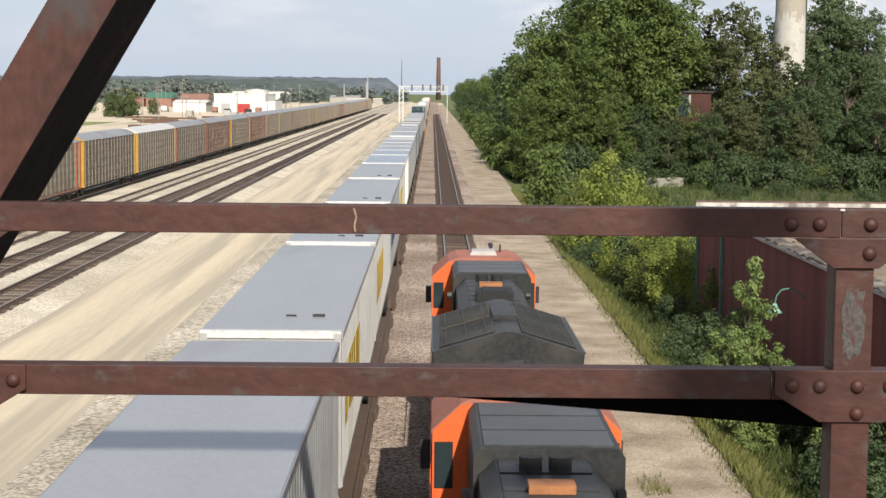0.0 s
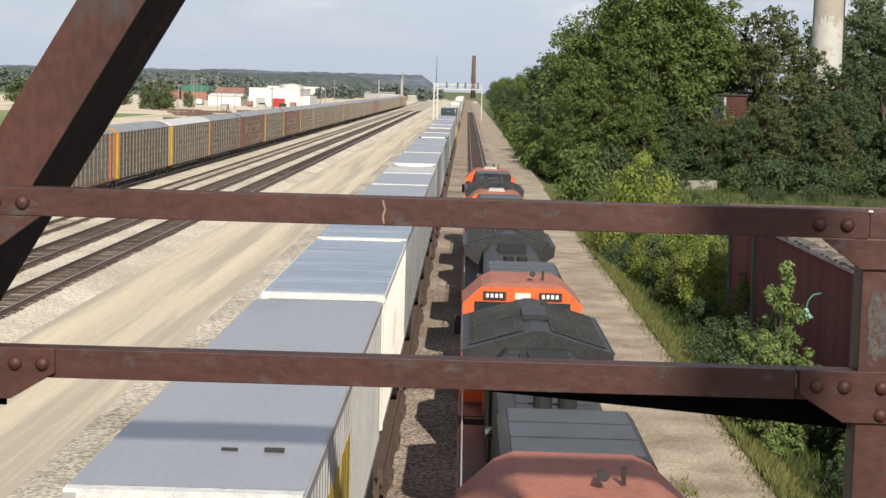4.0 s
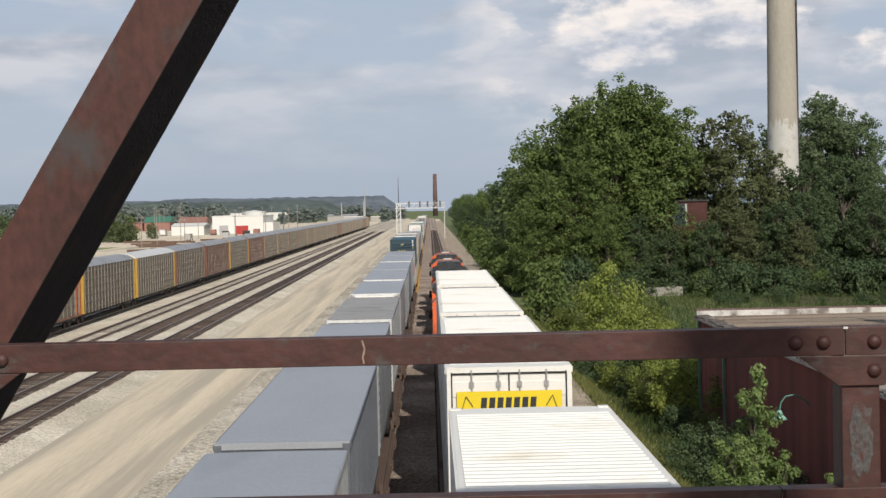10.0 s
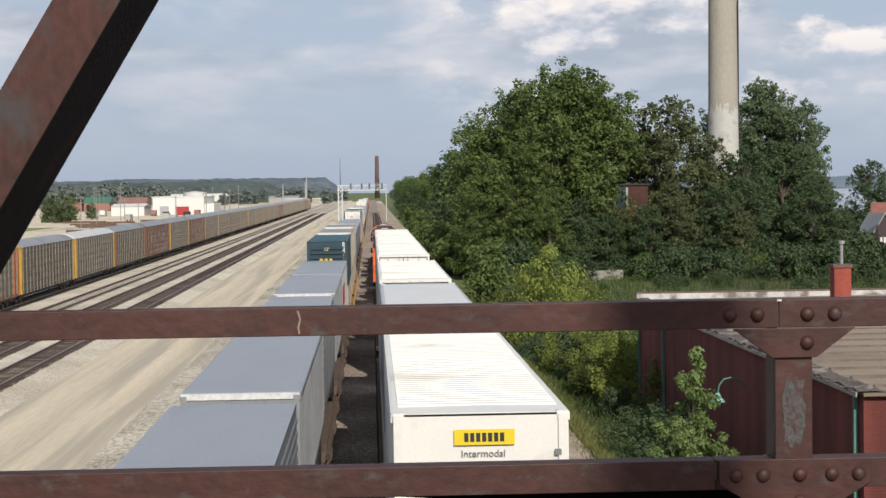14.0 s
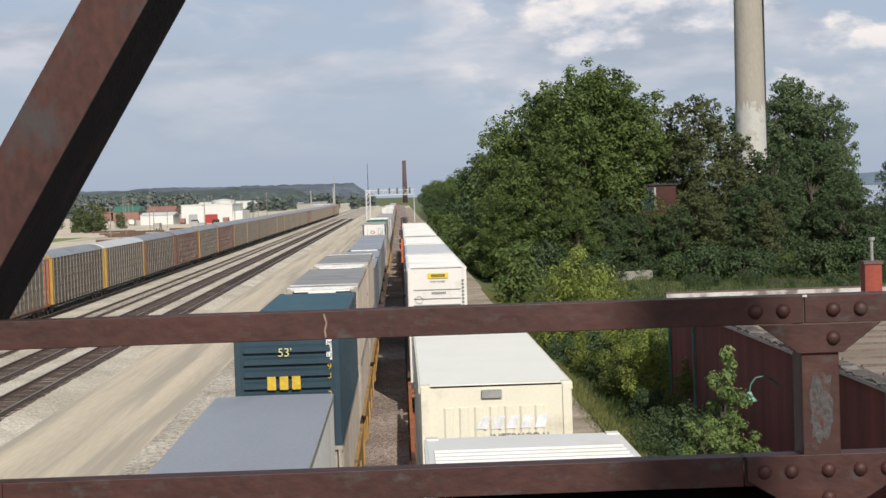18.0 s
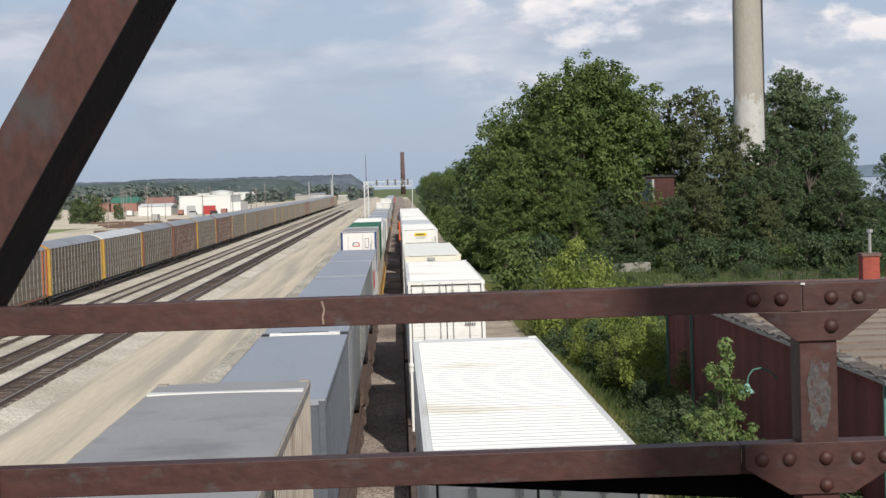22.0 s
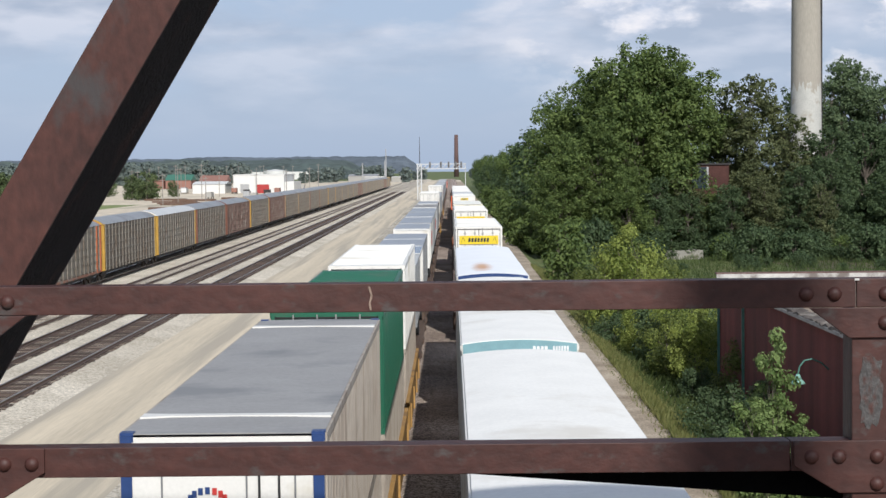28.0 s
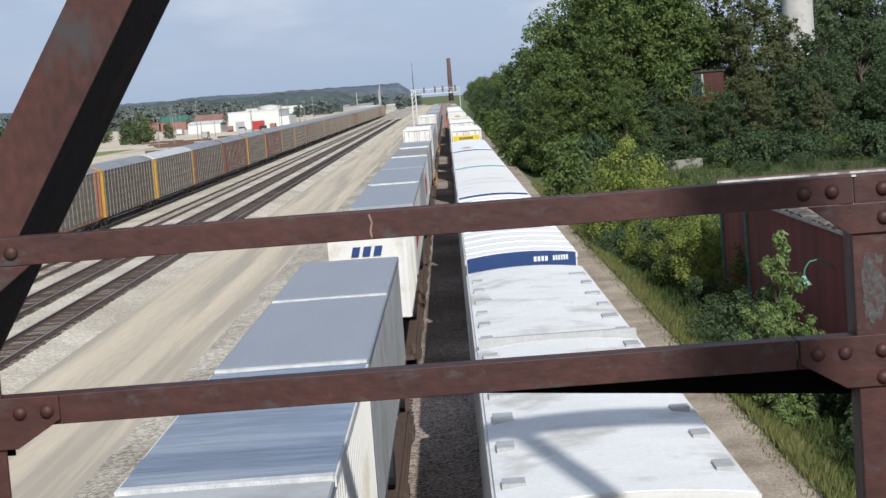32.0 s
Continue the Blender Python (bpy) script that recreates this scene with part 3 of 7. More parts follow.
def make_truss():
    t = thing("bridge_truss", "heavy rust-brown steel truss with riveted diagonals", "bridge truss", kind="structure")
    y0, y1 = 3.6, 4.05

    def diagonal(x0, z0, x1, z1, w):
        g = MB()
        g.prism([(x0, z0), (x0 + w, z0), (x1 + w, z1), (x1, z1)], y0, y0 + 0.012)
        g.prism([(x0, z0), (x0 + w, z0), (x1 + w, z1), (x1, z1)], y1 - 0.012, y1)
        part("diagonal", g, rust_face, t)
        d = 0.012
        part("diagonal_web", MB().prism([(x0 + w - d, z0), (x0 + w, z0), (x1 + w, z1), (x1 + w - d, z1)], y0 + 0.012, y1 - 0.012), rust_shaded, t)
        part("diagonal_web", MB().prism([(x0, z0), (x0 + d, z0), (x1 + d, z1), (x1, z1)], y0 + 0.012, y1 - 0.012), rust_shaded, t)

    # the diagonal in view: it leans to the right as it climbs
    diagonal(-2.29, 7.28, 3.29, 16.58, 0.150)
    for k in range(1, 3):
        diagonal(-2.29 - 11.6 * k, 7.28, 3.29 - 11.6 * k, 16.58, 0.150)
        diagonal(-2.29 + 11.6 * k, 7.28, 3.29 + 11.6 * k, 16.58, 0.150)
    for k in range(-2, 4):
        part("upright", MB().box(3.9 - 5.8 * k, 4.1 - 5.8 * k, y0, y1, 7.2, 16.6) if k != 1 else MB().box(9.7, 9.9, y0, y1, 7.2, 16.6), rust_shaded, t)
    part("top_chord", MB().box(-20, 20, y0 - 0.05, y1 + 0.05, 16.6, 17.0), rust, t)
    part("bottom_chord", MB().box(-20, 20, y0 - 0.05, y1 + 0.05, 6.9, 7.3), rust, t)
    for k in range(-2, 3):                                  # the truss on the other side of the roadway
        part("upright", MB().box(2.62 + 7.7 * k, 2.86 + 7.7 * k, -7.3, -7.0, 7.2, 18.4), rust_shaded, t)
    part("top_chord", MB().box(-20, 20, -7.35, -6.95, 18.4, 18.8), rust, t)
    return t


make_truss()
deck_m = mat("bridge_planks", (0.146, 0.124, 0.102), 0.95, 0, 0.3, 2, 20, 0.3)
tagged(part("bridge_deck", MB().box(-20, 20, -7, 3.5, 7.55, 7.75), deck_m), "weathered plank deck of the bridge", "bridge deck", kind="structure")

# ---- brick building beside the line ----


def make_building():
    t = thing("brick_building", "long low maroon brick building with a flat tarred roof", "building")
    x0, x1, ya, yb, zt = 12.6, 34.0, 42.6, 79.2, 4.0
    part("wall", MB().box(x0, x0 + 0.35, ya, yb, -1.6, zt), brick_shaded, t, "brick side wall with its shade in the maroon colour")
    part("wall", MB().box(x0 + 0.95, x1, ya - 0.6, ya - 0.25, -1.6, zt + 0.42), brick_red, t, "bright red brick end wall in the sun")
    part("wall", MB().box(x0 + 0.35, x1, ya + 0.005, ya + 0.35, -1.6, zt - 0.01), brick_shaded, t)
    part("wall", MB().box(x0, x1, yb, yb + 0.35, -1.6, zt + 0.35), brick_shaded, t)
    part("wall", MB().box(x1, x1 + 0.35, ya, yb + 0.35, -1.6, zt + 0.3), brick_shaded, t)
    roof_m = mat("tarred_roof", (0.248, 0.197, 0.146), 0.95, 0, 0.16, 0.5, 6, 0.3, (0.161, 0.128, 0.095), 0.45, 0.35, (0.25, 1, 1))
    part("roof", MB().prism([(x0 - 0.05, zt), (x0 - 0.05, zt + 0.08), (x1, zt + 0.2), (x1, zt)], ya - 0.2, yb), roof_m, t, "patched brown tar roof")
    rnd = random.Random(4)
    for k in range(17):                                     # ridged seams across the roof
        y = ya + 1 + k * 2.15
        x, zed = x0 + 0.6, zt + 0.085
        part("roof_seam", MB().box(x, x1 - 0.5, y, y + rnd.uniform(0.10, 0.3), zed - 0.06, zed + 0.06), mat("roof_seam", (0.146, 0.11, 0.084), 0.95, 0, 0.3, 2, 12, 0.4), t)
    edge_m = mat("rotten_eave", (0.088, 0.073, 0.062), 0.95, 0, 0.5, 2.5, 14, 0.5, (0.219, 0.197, 0.168), 0.4, 1.2)
    g = MB()
    n = 110                                                 # a crumbling edge: the section shifts from step to step
    for k in range(n):
        y = ya - 0.1 + (yb - ya + 0.1) * k / (n - 1)
        o, w, hz = rnd.uniform(-0.05, 0.06), rnd.uniform(0.42, 0.62), rnd.uniform(0.10, 0.21)
        g.v += [(x0 - 0.22 + o, y, zt + 0.08), (x0 - 0.2 + o, y, zt + hz), (x0 + w * 0.5, y, zt + hz + rnd.uniform(-.02, .06)), (x0 + w, y, zt + 0.09)]
        if k:
            b = 4 * k
            g.f += [(b - 4 + j, b - 3 + j, b + 1 + j, b + j) for j in range(3)]
    part("eave", g, edge_m, t, "crumbling tarred roof edge")
    part("flashing", MB().box(x0 - 0.235, x0 - 0.2, ya - 0.1, yb, zt - 0.02, zt + 0.10), mat("pale_flashing", (0.307, 0.292, 0.27), 0.6, 0.3, 0.3, 2, 10), t)
    coping_m = mat("peeling_white_coping", (0.453, 0.438, 0.409), 0.8, 0, 0.2, 1.5, 12, 0.2, (0.146, 0.124, 0.11), 0.45, 0.7)
    part("coping", MB().box(x0 - 0.1, x1, yb - 0.12, yb - 0.02, zt + 0.1, zt + 0.36), coping_m, t, "peeling white parapet flashing")
    part("coping_top", MB().box(x0 - 0.12, x1, yb - 0.1, yb + 0.42, zt + 0.36, zt + 0.42), mat("dark_coping", (0.117, 0.073, 0.062), 0.9, 0, 0.3, 2, 12), t)
    part("end_coping", MB().box(x0 + 0.9, x1, ya - 0.66, ya - 0.2, zt + 0.42, zt + 0.5), mat("dark_coping", (0.117, 0.073, 0.062)), t)
    pipe_m = mat("verdigris_paint", (0.073, 0.175, 0.139), 0.7, 0.0, 0.3, 2, 20)
    for y in (43.0, 72.0, 78.6):
        part("downpipe", MB().box(x0 - 0.14, x0 - 0.03, y, y + 0.11, -1.5, zt - 0.05), pipe_m, t, "pale green copper downpipe")
    return t


make_building()
ch = thing("roof_chimney", "square red brick chimney with a steel vent pipe", "chimney")
part("shaft", MB().box(-0.36, 0.36, -0.36, 0.36, 0, 1.75), brick_red, ch)
part("cap", MB().box(-0.42, 0.42, -0.42, 0.42, 1.75, 1.88), mat("dark_coping", (0.117, 0.073, 0.062)), ch)
part("vent_pipe", MB().tube((0.05, 0, 1.85), (0.05, 0, 2.75), 0.07, 0.07, 10).tube((0.05, 0, 2.75), (0.05, 0, 2.88), 0.14, 0.14, 10), mat("galvanised", (0.329, 0.321, 0.307), 0.5, 0.5), ch, "galvanised vent pipe")
part("flashing", MB().box(-0.52, 0.52, -0.52, 0.52, -0.02, 0.10), mat("peeling_white_coping", (0.438, 0.438, 0.409)), ch)
ch.matrix_basis = pose(20.0, 71.0, 4.14)

gl = thing("gooseneck_lamp", "pale green gooseneck lamp on the maroon wall", "lamp")
arm = [(12.6, 56, 2.62), (12.35, 56, 2.85), (12.05, 56, 2.98), (11.78, 56, 2.93), (11.62, 56, 2.72), (11.57, 56, 2.45)]
part("arm", MB().path(arm, 0.028, 8), mat("verdigris_paint", (0.073, 0.175, 0.139)), gl)
part("shade", MB().tube((11.57, 56, 2.47), (11.57, 56, 2.30), 0.06, 0.14, 12).tube((11.57, 56, 2.30), (11.57, 56, 2.16), 0.14, 0.27, 12), mat("pale_green_enamel", (0.204, 0.38, 0.314), 0.4, 0, 0.15, 4, 30), gl, "pale green enamelled bell shade", smooth=True)

# tall concrete chimney behind the trees
st = thing("concrete_smokestack", "tall weathered concrete smokestack behind the trees", "smokestack", at=(48.1, 228, -1.5))
for k in range(12):
    z = k * 6.0
    part("ring", MB().tube((0, 0, z), (0, 0, z + 6.0), 2.2 - 0.0085 * z, 2.2 - 0.0085 * (z + 6), 40, cap=False), concrete, st, smooth=True)
white_m = mat("whitewashed_concrete", (0.44, 0.43, 0.395), 0.9, 0, 0.15, 0.6, 8, 0.2, (0.33, 0.305, 0.26), 0.45, 0.6)
g = MB()                                                    # the whitewash ends in a ragged upper edge
rw = random.Random(17)
for i in range(48):
    a = 2 * math.pi * i / 48
    for z in (6.0, 21.4 + rw.uniform(-0.9, 0.8)):
        g.v.append(((2.215 - 0.0085 * z) * math.cos(a), (2.215 - 0.0085 * z) * math.sin(a), z))
g.f = [(2 * i, 2 * ((i + 1) % 48), 2 * ((i + 1) % 48) + 1, 2 * i + 1) for i in range(48)]
part("white_band", g, white_m, st, "peeling whitewash band", smooth=True)
part("ladder", MB().box(1.9, 2.04, -0.75, -0.6, 2, 70).box(1.9, 2.04, -0.35, -0.2, 2, 70), steel_dark, st, "steel ladder")

# ---- plants ----
leaf_a = leaf_mat("cottonwood_leaves", (0.042, 0.074, 0.022), (0.165, 0.215, 0.062))
leaf_b = leaf_mat("dark_leaves", (0.034, 0.060, 0.027), (0.108, 0.150, 0.066))
leaf_c = leaf_mat("brownish_leaves", (0.050, 0.066, 0.030), (0.160, 0.175, 0.074))
leaf_g = leaf_mat("grey_green_leaves", (0.055, 0.088, 0.042), (0.165, 0.215, 0.105))
leaf_f = leaf_mat("field_leaves", (0.060, 0.088, 0.038), (0.145, 0.180, 0.075))
leaf_y = leaf_mat("bright_leaves", (0.110, 0.155, 0.028), (0.335, 0.370, 0.090))
leaf_s = leaf_mat("poplar_leaves", (0.085, 0.140, 0.036), (0.26, 0.33, 0.12))
leaf_w = leaf_mat("weedy_leaves", (0.044, 0.073, 0.018), (0.175, 0.201, 0.050), 0.45)
bark = mat("grey_bark", (0.11, 0.091, 0.073), 0.95, 0, 0.3, 3, 20, 0.5, stretch=(1, 1, 0.3))


def crown_mesh(rnd, clumps, leaf, per, mat_, flat=0.85):
    """Leaves set round the middles of many clumps: small bent quads facing outwards and up."""
    v, f = [], []
    for (cx, cy, cz, r) in clumps:
        n = max(6, int(per * r * r))
        for _ in range(n):
            d = Vector((rnd.gauss(0, 1), rnd.gauss(0, 1), rnd.gauss(0, 1)))
            d.normalize()
            rr = r * (rnd.random() ** 0.35)
            p = Vector((cx + d.x * rr, cy + d.y * rr, cz + d.z * rr * flat))
            nrm = (d + Vector((rnd.uniform(-.6, .6), rnd.uniform(-.6, .6), rnd.uniform(-.2, .9)))).normalized()
            u = nrm.orthogonal().normalized()
            a = rnd.uniform(0, 6.28)
            w = nrm.cross(u)
            u, w = u * math.cos(a) + w * math.sin(a), w * math.cos(a) - u * math.sin(a)
            s = leaf * rnd.uniform(0.6, 1.4)
            k = len(v)
            v += [tuple(p - u * s), tuple(p - w * s * 0.6 + nrm * s * 0.15), tuple(p + u * s), tuple(p + w * s * 0.6 + nrm * s * 0.15)]
            f += [(k, k + 1, k + 2), (k, k + 2, k + 3)]
    me = bpy.data.meshes.new("crown")
    me.from_pydata(v, [], f)
    me.materials.append(mat_)
    return me


def make_tree(name, label, seed, height, spread, lm, leaf=0.24, per=95, trunk=0.35, base=0.22, n=26, category="tree", stems=1, sub_clumps=1, gap=0.0, dome=False):
    """A trunk with limbs that end in boughs; each bough carries one or more clumps of leaves."""
    rnd = random.Random(seed)
    t = thing(name, label, category)
    g = MB()
    clumps = []
    for s in range(stems):
        ox, oy = (0, 0) if stems == 1 else (rnd.uniform(-.3, .3) * spread, rnd.uniform(-.3, .3) * spread)
        pts = [Vector((ox, oy, -0.3))]
        for k in range(1, 6):
            pts.append(Vector((ox + rnd.uniform(-.03, .03) * height, oy + rnd.uniform(-.03, .03) * height, height * 0.17 * k)))
        for k in range(5):
            g.tube(pts[k], pts[k + 1], trunk * (1 - k * 0.18), trunk * (1 - (k + 1) * 0.18), 8)
        for k in range(n // stems):
            h = base + (1 - base) * (k + rnd.random()) / (n // stems)
            mid = base + 0.42 * (1 - base)
            env = spread * max(0.45 if dome else 0.3, 1 - (abs(h - mid) / ((1.06 - mid) if h > mid else (mid - base + 0.35))) ** (3.6 if dome else 2.4)) ** 0.5
            reach = env * rnd.uniform(0.05, 1.0) ** 0.6
            a = rnd.uniform(0, 6.283)
            if gap and h < 0.52 and math.cos(a - gap) > 0.72:
                a += 1.4
            c = Vector((ox + math.cos(a) * reach * 0.72, oy + math.sin(a) * reach * 0.72, h * height * 0.93))
            r = spread * rnd.uniform(0.24, 0.40) * (1.0 if h < 0.85 else 0.9 if dome else 0.75)
            if sub_clumps == 1:
                clumps.append((c.x, c.y, c.z, r))
            else:                                          # a bough: an uneven mass of small clumps, thicker above
                clumps.append((c.x, c.y, c.z - r * 0.1, r * 0.62))
                for _ in range(sub_clumps):
                    d = Vector((rnd.gauss(0, 1), rnd.gauss(0, 1), rnd.gauss(0.25, 0.8))).normalized() * r * rnd.uniform(0.65, 1.05)
                    clumps.append((c.x + d.x, c.y + d.y, c.z + d.z * 0.8, r * rnd.uniform(0.20, 0.40)))
            q = pts[min(4, int(h * 4.5))]
            g.tube(q, q.lerp(c, 0.8), trunk * 0.30, trunk * 0.07, 5, cap=False)
    if stems > 1 or trunk < 0.1:
        tagged(part("stem_growth", g, bark, t, "thin grey-brown stems"), kind="stuff")
    else:
        part("trunk", g, bark, t, "grey-brown trunk and limbs")
    part("crown", crown_mesh(rnd, clumps, leaf, per, lm), lm, t)
    return t


def place(src, x, y, z, turn=0, size=1.0, tall=1.0):
    o = copy_thing(src, pose(x, y, z, 0, 0, turn))
    o.scale = (size, size, size * tall)
    return o


# the tall wood behind the brick building
big = make_tree("cottonwood_tree", "tall broad green cottonwood with dense summer leaves", 11, 27.0, 9.2, leaf_a, 0.225, 42, 0.55, 0.12, 66, sub_clumps=10, gap=4.71, dome=True)
big.matrix_basis = pose(22.8, 206, -1.5)
big.scale = (1.0, 1.0, 0.965)
dark = make_tree("broadleaf_tree", "dark green broadleaf tree in a dense wood", 12, 22, 7.2, leaf_b, 0.235, 44, 0.42, 0.08, 54, sub_clumps=8)
dark.matrix_basis = pose(50.5, 244, -1.5, 0, 0, 130)
dark.scale = (0.98, 0.98, 1.04)
grey = make_tree("poplar_tree", "tall grey-green poplar behind the smokestack", 16, 25.5, 6.6, leaf_g, 0.21, 58, 0.42, 0.08, 60, sub_clumps=9, dome=True)
grey.matrix_basis = pose(56.6, 240, -1.5)
grey.scale = (1.0, 1.0, 1.06)
brown = make_tree("ash_tree", "olive green ash tree with thinning brownish leaves", 13, 22.0, 5.5, leaf_c, 0.22, 66, 0.32, 0.06, 56, sub_clumps=8)
brown.matrix_basis = pose(37.6, 210, -1.5)
brown.scale = (1.0, 1.0, 1.06)
# far or mostly hidden trees have fewer, larger leaves
big2 = make_tree("cottonwood_tree", "green cottonwood in the row along the line", 14, 27.0, 8.6, leaf_a, 0.34, 24, 0.5, 0.10, 46)
big2.matrix_basis = pose(15.2, 232, -1.5, 0, 0, 20)
big2.scale = (0.78, 0.78, 0.80)
dark2 = make_tree("broadleaf_tree", "dark green broadleaf tree in the row along the line", 15, 22, 7.0, leaf_b, 0.48, 12, 0.42, 0.06, 40)
dark2.matrix_basis = pose(12.8, 262, -1.5)
dark2.scale = (0.75, 0.75, 0.8)
for x, y, turn, s, tall in [(55.5, 224, 20, 0.80, 1.0), (58.6, 220, 80, 0.58, 1.0), (47.4, 214, 250, 0.76, 0.98), (46.0, 205, 10, 0.60, 0.95),
                      (54.5, 206, 75, 0.60, 0.9), (57.6, 206, 15, 0.46, 0.9), (41.5, 201, 190, 0.52, 1.0), (33.0, 199, 95, 0.46, 0.9), (28.2, 199.5, 33, 0.40, 0.92), (24.0, 197, 280, 0.46, 1.0)]:
    place(dark, x, y, -1.5, turn, s, tall)
for x, y, turn, s, tall in [(60.6, 238, 200, 0.92, 1.0), (53.2, 237, 300, 0.92, 1.04), (62.2, 244, 80, 0.82, 0.98), (58.8, 226, 150, 0.66, 1.0)]:
    place(grey, x, y, -1.5, turn, s, tall)
for x, y, turn, s, tall in [(26.2, 209, 120, 0.93, 1.0), (24.0, 213, 40, 0.93, 1.0), (19.0, 209, 250, 0.88, 1.0), (29.2, 216, 75, 0.86, 1.0), (15.6, 213, 170, 0.74, 0.95), (18.0, 200, 300, 0.62, 1.0), (13.4, 200, 210, 0.50, 0.95), (20.5, 196, 10, 0.42, 1.0), (31.6, 201.4, 140, 0.34, 0.86)]:
    place(big, x, y, -1.5, turn, s, tall)
for x, y, turn, s, tall in [(42.6, 214, 140, 0.84, 1.0), (34.6, 214, 10, 0.86, 1.06), (37.0, 199, 40, 0.46, 1.0), (36.0, 202.2, 290, 0.56, 0.98), (29.6, 201.5, 110, 0.40, 0.98), (27.6, 202.3, 20, 0.44, 1.05), (35.4, 205.6, 200, 0.52, 0.95), (43.5, 199, 80, 0.42, 1.0)]:
    place(brown, x, y, -1.5, turn, s, tall)
rnd = random.Random(5)
y = 285
while y < 1000:                                            # the row of trees that follows the line into the distance
    place(rnd.choice((big2, dark2, dark2)), rnd.uniform(13, 15) + y * 0.002, y, -1.2, rnd.uniform(0, 360), rnd.uniform(0.52, 0.68))
    place(dark2, rnd.uniform(19, 26) + y * 0.003, y + 11, -1.2, rnd.uniform(0, 360), rnd.uniform(0.6, 0.8))
    y += rnd.uniform(20, 30)

# bushes between the path and the building
bush = make_tree("leafy_bush", "dense green roadside bush", 21, 3.6, 2.3, leaf_w, 0.065, 640, 0.05, 0.05, 26, "bush", 3)
bush2 = make_tree("leafy_bush", "dense green bush along the far verge", 24, 3.6, 2.3, leaf_a, 0.17, 110, 0.05, 0.03, 22, "bush", 3)
bush2.matrix_basis = pose(10.8, 212, -1.5)
scrub = make_tree("scrub_bush", "dark ragged undergrowth at the foot of the wood", 25, 4.0, 3.1, leaf_b, 0.18, 84, 0.06, 0.02, 30, "bush", 3)
scrub.matrix_basis = pose(16.0, 191, -1.5)
rs = random.Random(71)
for k in range(76):
    x, y, size = 12.5 + (k % 46) * 1.12 + rs.uniform(-1, 1), rs.uniform(186, 199) + max(0, k % 46 - 38) * 1.5, rs.uniform(0.42, 1.15)
    if k > 45:                                              # low growth over the rough grass before it
        x, y, size = rs.uniform(13, 62), rs.uniform(170, 188), rs.uniform(0.22, 0.42)
    if 24.2 < x < 30.4 and y < 198:
        continue
    place(scrub, x, y, -1.5, rs.uniform(0, 360), size, rs.uniform(0.7, 1.25))
bush.matrix_basis = pose(11.2, 84, -1.5)
ybush = make_tree("mulberry_bush", "bright yellow-green leafy bush", 22, 5.6, 2.4, leaf_y, 0.08, 440, 0.05, 0.08, 30, "bush", 2)
ybush.matrix_basis = pose(10.6, 104, -1.5)
ybush.scale = (1.1, 1.1, 1.34)
dbush = make_tree("thicket", "low dark green thicket of shrubs", 23, 2.6, 2.2, leaf_b, 0.07, 560, 0.05, 0.02, 24, "bush", 3)
dbush.matrix_basis = pose(11.3, 64, -1.5)
for x, y, turn, s in [(12.8, 104, 40, 1.0), (9.9, 116, 90, 0.9), (13.6, 110, 200, 1.1), (11.8, 74, 310, 0.9), (13.3, 118, 20, 1.2), (10.7, 125, 100, 1.3), (14.5, 127, 220, 1.2),
                      (10.8, 150, 250, 1.3), (11.2, 178, 15, 1.5), (13.5, 188, 80, 1.5), (10.8, 212, 115, 1.5), (11.0, 246, 205, 1.6), (19.5, 187, 5, 0.8), (31, 192, 75, 0.9), (45, 193, 75, 0.8), (60.5, 207, 25, 1.3), (62.5, 212, 125, 1.2), (64.5, 214, 225, 1.0), (61.5, 203, 325, 0.9)]:
    place(bush if y < 130 else bush2, x + (0.8 if y < 130 else 0), y, -1.5, turn, s)
for x, y, turn, s in [(11.2, 89, 20, 0.80), (12.6, 97, 70, 0.75), (11.6, 103, 30, 0.85), (10.9, 80.5, 130, 0.72), (10.0, 96, 260, 0.66), (12.6, 84, 70, 0.70)]:
    place(ybush, x + 0.8, y, -1.5, turn, s)
for x, y, turn, s in [(12.4, 84.5, 70, 1.0), (11.6, 92, 170, 1.25), (15.0, 106, 200, 1.3), (9.6, 101, 20, 0.8), (13.0, 90, 60, 1.4), (11.4, 57, 60, 0.8), (11.2, 70, 130, 0.65), (11.2, 77, 200, 0.65), (11.7, 50, 250, 0.85), (11.5, 44, 30, 0.9), (11.2, 38, 120, 0.95), (14.0, 160, 40, 1.2), (12.5, 140, 170, 1.1), (12.2, 34, 200, 1.0)]:
    place(dbush, x, y, -1.5, turn, s)
sap = make_tree("young_poplar", "slender bright green young poplar against the wall", 31, 6.1, 1.15, leaf_s, 0.080, 760, 0.04, 0.06, 34, "tree", 1)
sap.matrix_basis = pose(9.95, 51.5, -1.5)
sap.scale = (0.78, 0.78, 1.04)
for k in range(34):
    place(bush2, 9.6 + random.Random(k).uniform(-.6, 1.6) + k * 0.12, 205 + k * 13, -1.4, k * 77, 1.15 + 0.5 * random.Random(k + 50).random())
for x, y, turn, s in ((9.4, 50.6, 40, 0.62), (10.5, 50.2, 170, 0.60), (10.3, 52.4, 280, 0.66), (9.2, 48.6, 10, 0.52)):
    place(sap, x, y, -1.5, turn, s)
place(sap, 8.9, 49.8, -1.5, 140, 0.70)
place(sap, 11.4, 47.5, -1.5, 220, 0.55)
place(sap, 9.2, 52.5, -1.5, 100, 0.66)
place(sap, 11.9, 49.3, -1.5, 20, 0.50)
place(sap, 12.1, 46.0, -1.5, 60, 0.55)
place(sap, 10.4, 35.5, -1.5, 300, 0.55)


